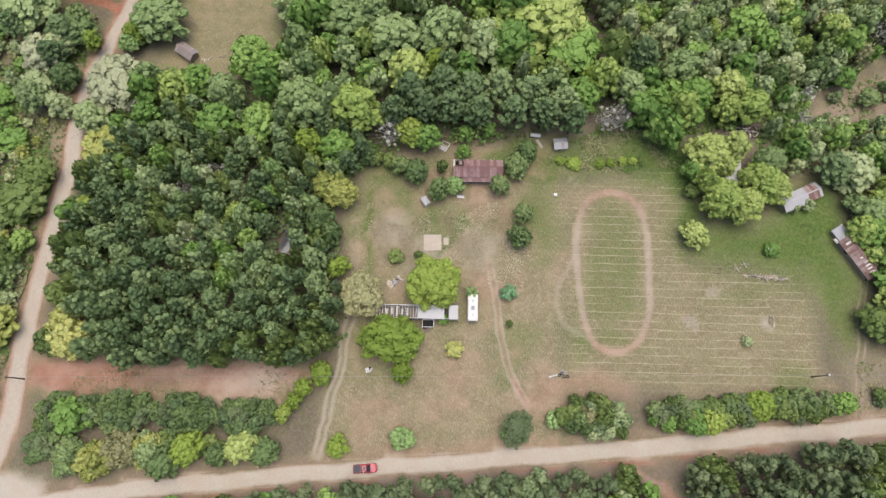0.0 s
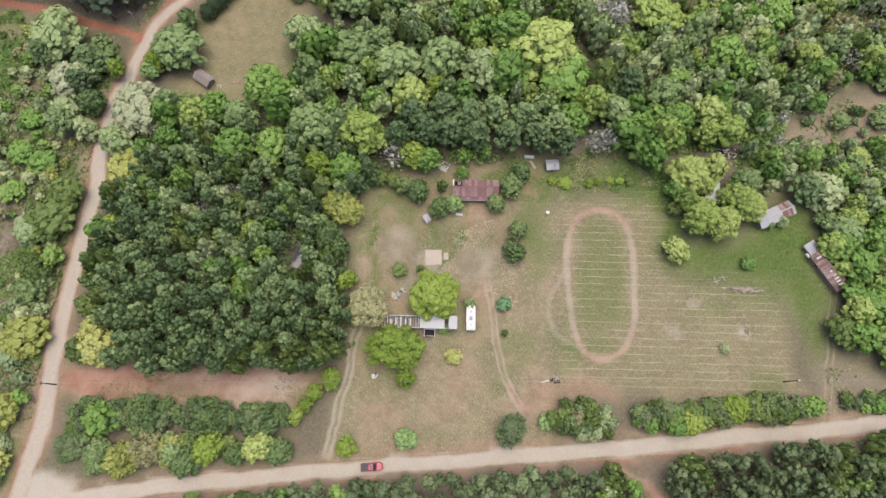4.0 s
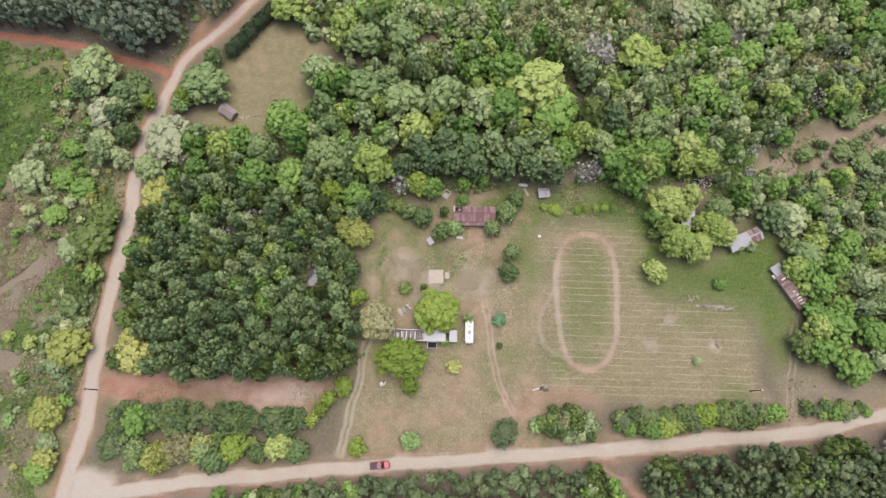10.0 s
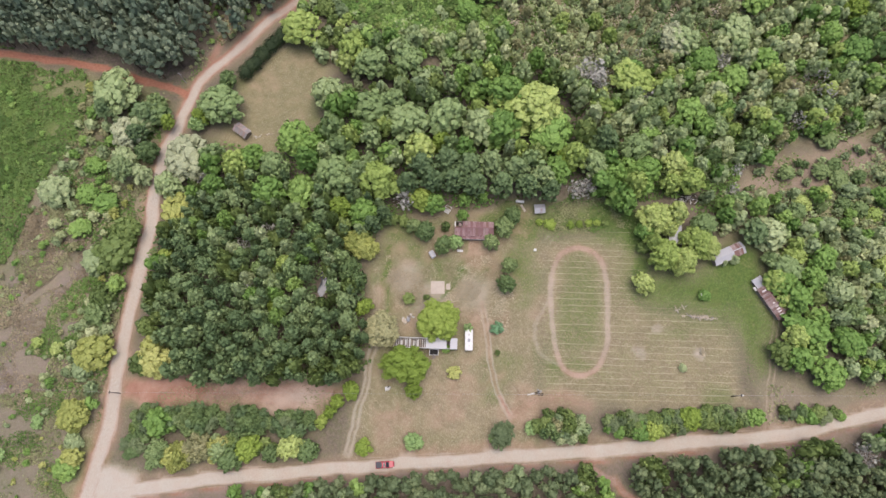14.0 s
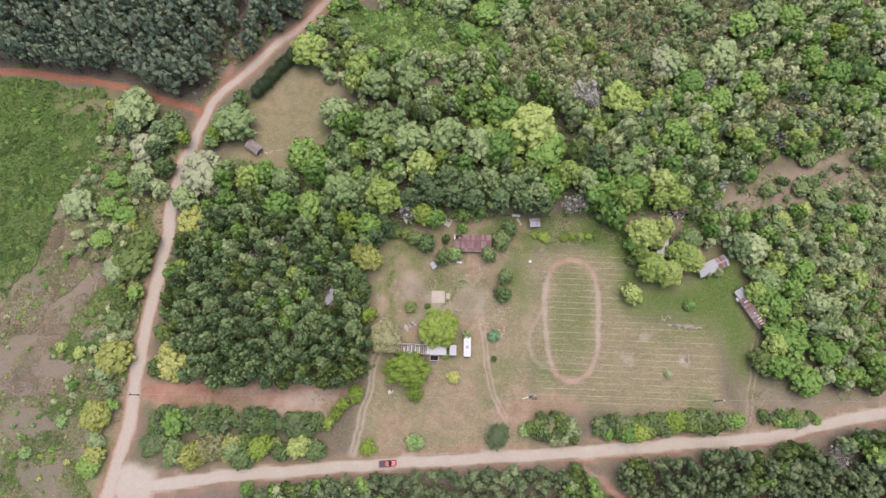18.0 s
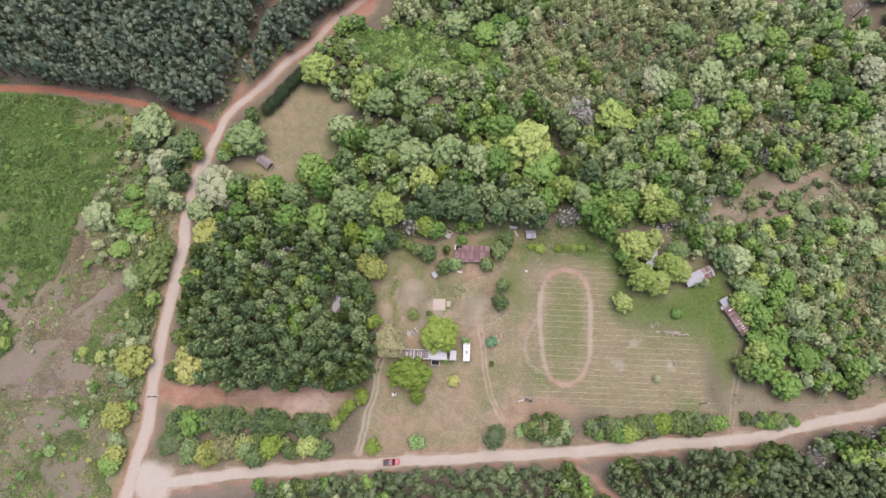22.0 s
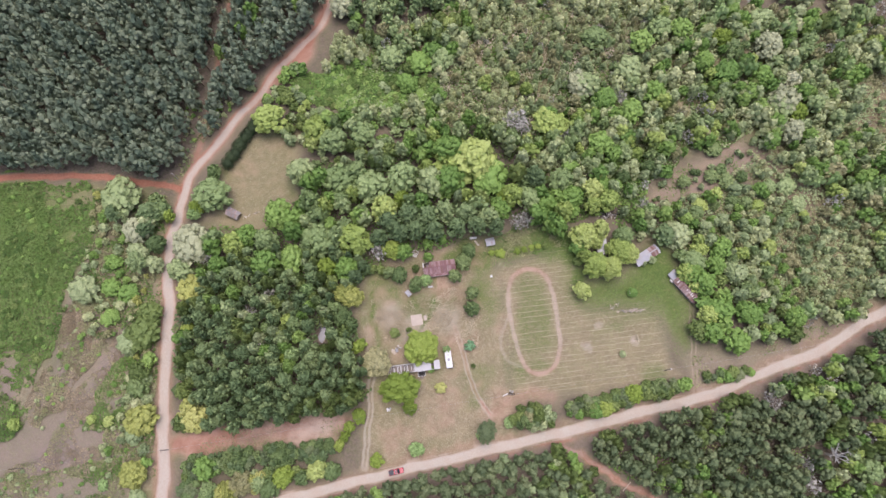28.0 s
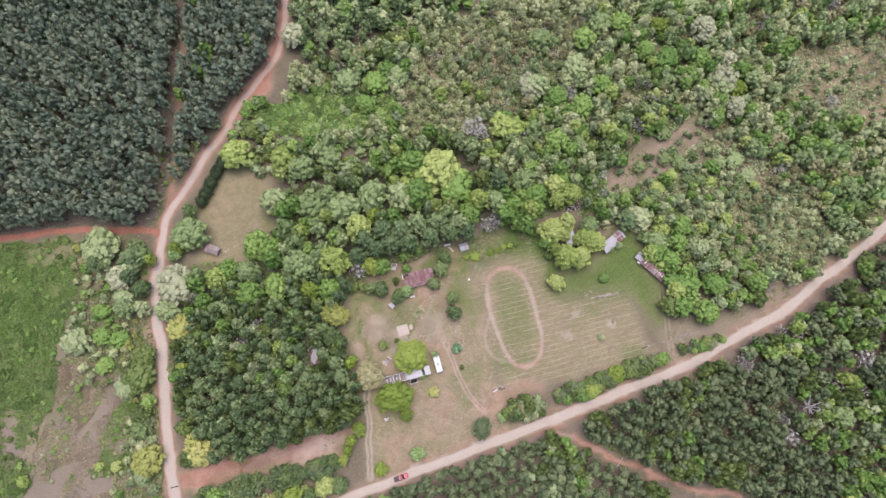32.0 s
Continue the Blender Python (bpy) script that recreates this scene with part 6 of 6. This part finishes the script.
def lofted(sections, sides=None):
    """A closed shell through outlines (x, half width, bottom, top, shoulder) set along x."""
    bm = bmesh.new()
    rings = []
    for x, w, z0, z1, c in sections:
        pts = [(-w * 0.94, z0), (w * 0.94, z0), (w, z0 + 0.12), (w, z1 - c), (w - c, z1), (-w + c, z1), (-w, z1 - c), (-w, z0 + 0.12)]
        rings.append([bm.verts.new((x, p, z)) for p, z in pts])
    for a, b in zip(rings, rings[1:]):
        for k in range(8):
            bm.faces.new((a[k], a[(k + 1) % 8], b[(k + 1) % 8], b[k]))
    bm.faces.new(rings[0][::-1]), bm.faces.new(rings[-1])
    bmesh.ops.recalc_face_normals(bm, faces=bm.faces[:])
    return bm


part("body", lofted([(-2.5, 0.86, 0.45, 1.02, 0.05), (-2.42, 0.9, 0.38, 1.06, 0.06), (0.9, 0.92, 0.36, 1.06, 0.08), (1.3, 0.92, 0.36, 1.05, 0.1), (2.2, 0.88, 0.38, 0.98, 0.14), (2.45, 0.78, 0.42, 0.88, 0.14), (2.52, 0.7, 0.5, 0.8, 0.1)]), RED_PAINT, truck)
part("cab", lofted([(-0.95, 0.8, 1.0, 1.05, 0.02), (-0.85, 0.78, 1.0, 1.35, 0.1), (-0.65, 0.74, 1.0, 1.66, 0.12), (0.35, 0.74, 1.0, 1.7, 0.12), (0.85, 0.78, 1.0, 1.3, 0.1), (1.15, 0.82, 1.0, 1.06, 0.02)]), RED_PAINT, truck)
bm = bmesh.new()
w = [bm.verts.new(p) for p in ((0.42, -0.6, 1.7), (0.42, 0.6, 1.7), (1.12, 0.7, 1.1), (1.12, -0.7, 1.1), (0.38, -0.6, 1.66), (0.38, 0.6, 1.66), (1.08, 0.7, 1.06), (1.08, -0.7, 1.06))]
for f in ((0, 3, 2, 1), (4, 5, 6, 7), (0, 1, 5, 4), (1, 2, 6, 5), (2, 3, 7, 6), (3, 0, 4, 7)):
    bm.faces.new([w[i] for i in f])
part("windscreen", bm, GLASS, truck)
boxed("rear_window", (-0.9, -0.55, 1.2, -0.76, 0.55, 1.52), GLASS, truck, 0.02)
for s in (-1, 1):
    boxed("side_window", (-0.55, s * 0.77 - 0.02, 1.18, 0.45, s * 0.77 + 0.02, 1.55), GLASS, truck, 0.01)
    boxed("door_handle", (-0.3, s * 0.925 - 0.02, 0.92, -0.12, s * 0.925 + 0.02, 0.97), CHROME, truck)
    boxed("wing_mirror", (0.6, s * 0.98 - 0.1, 1.08, 0.76, s * 0.98 + 0.1, 1.26), BED_COVER, truck, 0.03)
    boxed("headlight", (2.36, s * 0.6 - 0.14, 0.68, 2.5, s * 0.6 + 0.14, 0.84), CHROME, truck, 0.02)
    boxed("tail_light", (-2.53, s * 0.78 - 0.07, 0.7, -2.44, s * 0.78 + 0.07, 1.0), LAMP_RED, truck, 0.01)
    boxed("roof_rail", (-0.5, s * 0.58 - 0.03, 1.7, 0.25, s * 0.58 + 0.03, 1.76), GREY, truck)
    for px in (-1.55, 1.6):
        wheel(truck, px, s * 0.8, 0.36, 0.22, 90)
boxed("sunroof", (-0.35, -0.4, 1.69, 0.2, 0.4, 1.725), GLASS, truck, 0.01)
boxed("bed_cover", (-2.4, -0.8, 1.05, -0.98, 0.8, 1.1), BED_COVER, truck, 0.02, "black soft cover")
boxed("bumper", (2.46, -0.72, 0.42, 2.6, 0.72, 0.58), GREY, truck, 0.03)
boxed("bumper", (-2.62, -0.8, 0.42, -2.46, 0.8, 0.58), GREY, truck, 0.03)

# ---- concrete pads ----
for x, y, a, b, turn, label in ((-2.4, 40.1, 4.1, 3.9, 1, "square pinkish concrete slab on grass"), (0.75, 40.4, 1.2, 1.8, 1, "small pale concrete slab beside the large one")):
    slab = tagged(boxed("concrete_slab", (-a / 2, -b / 2, 0, a / 2, b / 2, 0.14), SLAB, None, 0.03), label, "slab")
    slab.matrix_basis = pose(x, y, 0, 0, 0, turn)

# ---- barn, sheds ----
barn = gabled("barn", 95.6, 36.3, -60.0, 9.8, 3.7, 2.3, 3.3, BOARD, BARN_ROOF, "long low barn with rusted patched roof", "barn",
              front=((2, 3, 0.8, 1.7), (5, 6.2, 0, 2.0)), side=((3, 4, 0.8, 1.7), (7, 8.2, 0, 2.0)), patches=())
for px, py, w, l in ((0.3, -0.7, 0.45, 0.5), (1.5, -0.55, 0.4, 0.9), (2.3, -0.6, 0.4, 1.0), (3.1, -0.65, 0.38, 1.0), (4.0, -0.75, 0.4, 1.1), (4.7, -0.9, 0.35, 0.9), (-3.9, -0.9, 0.5, 1.3)):
    ob = boxed("roof_patch", (-w / 2, -l / 2, 0, w / 2, l / 2, 0.03), BARE_TIN, barn, label="bare tin patch")
    ob.matrix_basis = pose(px, py, 3.3 + py / 1.85 + 0.1, 28.4, 0, 6 * math.sin(px * 9))
lean = gabled("lean_to", 92.35, 41.9, -58.0, 2.7, 2.6, 1.9, 2.5, BOARD, TIN_ROOF, "small grey tin lean-to joined to the barn", "shed", front=((0.8, 1.7, 0, 1.7),))
boxed("awning", (0.2, -2.6, 1.7, 1.4, -1.9, 1.76), OFF_WHITE, lean, label="white sheet of tin")
gabled("tin_shed", 84.0, 50.6, 24.0, 9.6, 3.2, 2.3, 3.0, BOARD, TIN_ROOF, "long shed with grey tin roof under trees", "shed", front=((3, 4, 0, 1.9), (6, 7, 0.8, 1.6)), patch=BARN_ROOF, patches=(9, 10, 11, 12))
gabled("hidden_shed", 68.4, 56.3, 84.0, 5.8, 3.0, 3.4, 4.0, BOARD, PALE_ROOF, "narrow shed with pale roof among trees", "shed", front=((2, 3, 0, 1.9),))
gabled("lawn_shed", -64.6, 89.8, -36.0, 4.6, 2.6, 2.0, 2.7, BOARD, DARK_TIN, "small shed with dark tin roof below a tree", "shed", front=((1.5, 2.4, 0, 1.8),), patch=BARN_ROOF)
gabled("garden_shed", 28.4, 64.5, 4.0, 2.6, 2.2, 1.8, 2.3, OFF_WHITE, TIN_ROOF, "small overgrown shed with grey roof", "shed", front=((0.8, 1.6, 0, 1.6),))
hut = gabled("white_hut", -4.1, 50.0, -58.0, 1.9, 1.3, 1.5, 1.8, WHITE, PALE_ROOF, "small white hut standing on the yard", "hut", front=((0.5, 1.2, 0, 1.3),), over=0.1)

# ---- yard clutter ----
bench = tagged(empty("white_bench", 4.2, 51.3, 0, -6), "white painted garden bench", "bench")
boxed("seat", (-0.9, -0.25, 0.4, 0.9, 0.25, 0.48), WHITE, bench, 0.01)
boxed("backrest", (-0.9, 0.22, 0.55, 0.9, 0.28, 0.95), WHITE, bench, 0.01)
for px in (-0.8, 0.8):
    for py in (-0.2, 0.25):
        boxed("leg", (px - 0.04, py - 0.04, 0, px + 0.04, py + 0.04, 0.9 if py > 0 else 0.4), WHITE, bench)
frame_t = tagged(empty("swing_frame", 0.4, 64.6, 0, 62), "tipped white metal swing frame", "swing frame")
for k, (a, b) in enumerate((((-1.2, -0.9, 0.05), (1.2, -0.9, 0.05)), ((-1.2, 0.9, 0.35), (1.2, 0.9, 0.05)), ((-1.2, -0.9, 0.05), (-1.2, 0.9, 0.35)), ((1.2, -0.9, 0.05), (1.2, 0.9, 0.05)), ((0.2, -0.9, 0.05), (0.2, 0.9, 0.2)))):
    bm = bmesh.new()
    rod(bm, a, b, 0.07, 0.07)
    part("bar", bm, WHITE, frame_t)
boxed("panel", (-1.1, -0.8, 0.1, -0.1, 0.7, 0.2), OFF_WHITE, frame_t)
tank = tagged(empty("water_tank", 22.6, 67.2, 0, -4), "white cylindrical tank lying on supports", "tank")
bm = bmesh.new()
rod(bm, (-1.15, 0, 0.6), (1.15, 0, 0.6), 0.46, 0.46, 14)
rod(bm, (-1.3, 0, 0.6), (-1.15, 0, 0.6), 0.3, 0.46, 14)
rod(bm, (1.15, 0, 0.6), (1.3, 0, 0.6), 0.46, 0.3, 14)
part("shell", bm, WHITE, tank)
for px in (-0.8, 0.8):
    boxed("support", (px - 0.1, -0.4, 0, px + 0.1, 0.4, 0.2), GREY, tank)
boards = tagged(empty("board_stack", 23.6, 65.2, 0, -62), "pale boards stacked on the ground", "boards")
for k in range(4):
    boxed("board", (-1.3 + 0.06 * k, -0.36 + 0.18 * k, 0, 1.2 + 0.08 * (k % 2), -0.2 + 0.18 * k, 0.1 + 0.04 * (k % 2)), PALE_WOOD if k != 2 else OFF_WHITE, boards)
tagged(boxed("white_box", (26.4, 51.5, 0, 27.2, 52.2, 0.6), WHITE, None, 0.04), "white box lying on the grass", "box")
pipe_t = tagged(empty("drain_pipe", 24.3, 9.5, 0, 16), "white plastic pipe lying on the ground", "pipe")
bm = bmesh.new()
rod(bm, (-0.9, 0, 0.16), (0.9, 0, 0.16), 0.16, 0.16, 12)
part("tube", bm, WHITE, pipe_t)
bm = bmesh.new()
rod(bm, (0.85, 0, 0.19), (1.05, 0, 0.19), 0.19, 0.19, 12)
part("collar", bm, OFF_WHITE, pipe_t)
for k in range(7):
    a = k * 2.4
    tyre_t = tagged(empty("old_tyre", 26.6 + 0.35 * k ** 0.5 * math.cos(a) * 1.3, 9.8 + 0.35 * k ** 0.5 * math.sin(a), 0.0, k * 50), "worn black tyre thrown on a heap", "tyre", "tyres by the pipe")
    bm = bmesh.new()
    prof = [(0.2, 0.02), (0.32, 0.0), (0.36, 0.08), (0.36, 0.14), (0.32, 0.2), (0.2, 0.2)]
    rings = [[bm.verts.new((r * math.cos(2 * math.pi * i / 14), r * math.sin(2 * math.pi * i / 14), z + 0.01 + 0.08 * (k % 3 == 2))) for i in range(14)] for r, z in prof]
    for p, q in zip(rings, rings[1:] + rings[:1]):
        for i in range(14):
            bm.faces.new((p[i], p[(i + 1) % 14], q[(i + 1) % 14], q[i]))
    part("tread", bm, TYRE if k % 3 else GREY, tyre_t)


def heap(name, x, y, turn, length, width, height, count, mats, label, category, seed, kind="stick"):
    """A heap of loose pieces, each its own part."""
    rng = np.random.RandomState(seed)
    root = tagged(empty(name, x, y, 0, turn), label, category)
    for k in range(count):
        px, py = rng.uniform(-length / 2, length / 2), rng.normal() * width / 4
        pz = height * max(0.05, 1 - (2 * px / length) ** 2) * rng.uniform(0.05, 0.9)
        if kind == "stick":
            a, l = rng.uniform(-0.7, 0.7) + (0 if rng.rand() < 0.7 else 1.5), rng.uniform(0.6, 2.0)
            d = Vector((math.cos(a), math.sin(a), rng.uniform(-0.1, 0.15))) * l / 2
            bm = bmesh.new()
            rod(bm, Vector((px, py, pz + 0.15)) - d, Vector((px, py, pz + 0.15)) + d, rng.uniform(0.05, 0.13), rng.uniform(0.03, 0.08), 5)
            part("branch", bm, mats[k % len(mats)], root)
        else:
            sx, sy, sz = rng.uniform(0.15, 0.55, 3)
            ob = boxed("scrap", (-sx, -sy, 0, sx, sy, sz), mats[k % len(mats)], root)
            ob.matrix_basis = pose(px, py, pz * 0.6, rng.uniform(-20, 20), rng.uniform(-20, 20), rng.uniform(0, 180))
    return root


heap("junk_heap", 74.8, 68.2, -4, 8.0, 2.6, 1.0, 80, [BONE, DARK, BARK_GREY, OFF_WHITE, BARK, DARK], "long heap of broken grey timbers and scrap", "scrap heap", 3)
heap("log_row", 74.2, 31.8, -5, 10.0, 0.9, 0.4, 60, [PALE_WOOD, BARK_GREY, PALE_WOOD], "row of pale cut branches on grass", "branches", 4)
heap("brush_heap", 69.0, 34.2, 20, 3.0, 1.0, 0.3, 10, [PALE_WOOD, BARK_GREY], "few pale cut branches on grass", "branches", 5)
heap("yard_rubbish", -11.0, 30.6, 40, 3.6, 2.0, 0.25, 16, [OFF_WHITE, GREY, PALE_WOOD, BOARD], "scattered scrap behind the mobile home", "scrap", 6, "scrap")
heap("yard_scrap", -16.2, 10.9, 10, 1.0, 0.8, 0.3, 6, [WHITE, DARK, OFF_WHITE], "white and dark scrap below a tree", "scrap", 7, "scrap")
heap("fallen_branch", -58.4, 88.9, 12, 7.0, 0.5, 0.15, 9, [PALE_WOOD, BONE], "pale fallen branch on the lawn", "branch", 8)
heap("dead_brush", 48.5, 2.6, 60, 4.0, 2.0, 0.4, 16, [BARK_GREY, BARK, PALE_WOOD], "dry brush beside the road", "branches", 9)
post_t = tagged(empty("clothes_post", 75.2, 38.2, 0, 0), "white leaning post with crossbar", "post")
bm = bmesh.new()
rod(bm, (0, 0, 0), (-0.35, -0.1, 2.0), 0.05, 0.05)
part("upright", bm, WHITE, post_t)
bm = bmesh.new()
rod(bm, (-0.35, -0.6, 1.95), (-0.35, 0.4, 1.95), 0.04, 0.04)
part("crossbar", bm, WHITE, post_t)


# ---- utility poles and their wires ----
def utility_pole(x, y, h, turn, lean=0.0, wood=None, arm=1.2):
    root = tagged(empty("utility_pole", x, y, 0, turn), "dark wooden utility pole with crossarm", "utility pole", "poles of the power line")
    wood = wood or TIMBER
    bm = bmesh.new()
    rod(bm, (0, 0, 0), (lean, 0, h), 0.17, 0.11, 10)
    part("shaft", bm, wood, root)
    if arm:
        boxed("crossarm", (lean - 0.06, -arm, h - 0.6, lean + 0.06, arm, h - 0.47), wood, root)
        for s in (-1, 1):
            bm = bmesh.new()
            rod(bm, (lean, s * (arm - 0.1), h - 0.47), (lean, s * (arm - 0.1), h - 0.3), 0.05, 0.03, 8)
            part("insulator", bm, GREY, root)
    return root


POLES = ((-170.0, 12.0), (-141.0, 10.4), (-92.2, 8.9), (81.2, 9.3), (140.0, 9.6))
utility_pole(-141.0, 10.4, 7.5, 0, arm=0)
utility_pole(-92.2, 8.9, 6.4, 0, arm=0.5)
utility_pole(81.2, 9.3, 6.6, 0, arm=0.45)
fallen = tagged(empty("fallen_pole", 57.7, -27.3, 0, 0), "pale wooden pole lying across the track", "pole")
bm = bmesh.new()
rod(bm, (0, 0, 0.16), (3.1, 2.4, 0.3), 0.17, 0.13, 10)
part("shaft", bm, PALE_WOOD, fallen)
utility_pole(-85.0, 107.5, 6.0, 70, wood=BARK_GREY, arm=0.8)
tagged(boxed("pole_cap", (-0.16, -0.16, 6.6, 0.16, 0.16, 6.9), WHITE, bpy.data.objects["utility_pole.002"]))
for (ax, ay), (bx, by) in zip(POLES, POLES[1:]):
    bm = bmesh.new()
    pts = [Vector((ax + (bx - ax) * u, ay + (by - ay) * u, 6.3 - 1.2 * math.sin(math.pi * u))) for u in [k / 12 for k in range(13)]]
    for p, q in zip(pts, pts[1:]):
        rod(bm, p, q, 0.018, 0.018, 4)
    tagged(part("power_line", bm, WIRE), "single sagging electric wire", "wire")

# ---- pond in the west wood ----
def water_material():
    m, t, b = material("pond_water", 0.08, 0.6)
    p = where(t)
    put(t, b.inputs["Base Color"], blend(t, cloud(t, p, 0.5, 3.0), (0.06, 0.066, 0.075), (0.12, 0.127, 0.14)))
    bumped(t, b, cloud(t, p, 3.0, 2.0), 0.1, 0.02)
    return m


bm = bmesh.new()
rim = [bm.verts.new((x, y, 0.03)) for x, y in smooth_line(POND + POND[:1], 0.7)[:-1]]
bm.faces.new(rim)
bmesh.ops.recalc_face_normals(bm, faces=bm.faces[:])
tagged(part("pond", bm, water_material()), "small still grey pond between dark trees", "pond", kind="structure")

# ---- clipped hedge beside the lane ----
hedge_rng = np.random.RandomState(40)
hedge = tagged(empty("hedge", 0, 0), "long dark clipped evergreen hedge", "hedge")
for k in range(9):
    u = k / 8
    hx, hy = -65.2 + 11.5 * u, 110.5 + 15.0 * u
    lob = [(hx + hedge_rng.uniform(-0.4, 0.4), hy + hedge_rng.uniform(-0.4, 0.4), 2.0, 2.3, 2.0)]
    v, f = sprays(lob, 520, 0.24, hedge_rng, 0.5, -0.3)
    cv, cf = cores(lob, hedge_rng)
    v, f = np.concatenate([v, cv]), np.concatenate([f, cf + len(v)])
    ob = new("hedge_plant", mesh_of("hedge_plant", v, f, [LEAF["hedge"]]))
    ob.parent = hedge
for k in range(9):
    u = k / 8
    bm = bmesh.new()
    rod(bm, (-65.2 + 11.5 * u, 110.5 + 15.0 * u, 0), (-65.2 + 11.5 * u, 110.5 + 15.0 * u, 1.4), 0.08, 0.05)
    part("stem", bm, BARK, hedge)
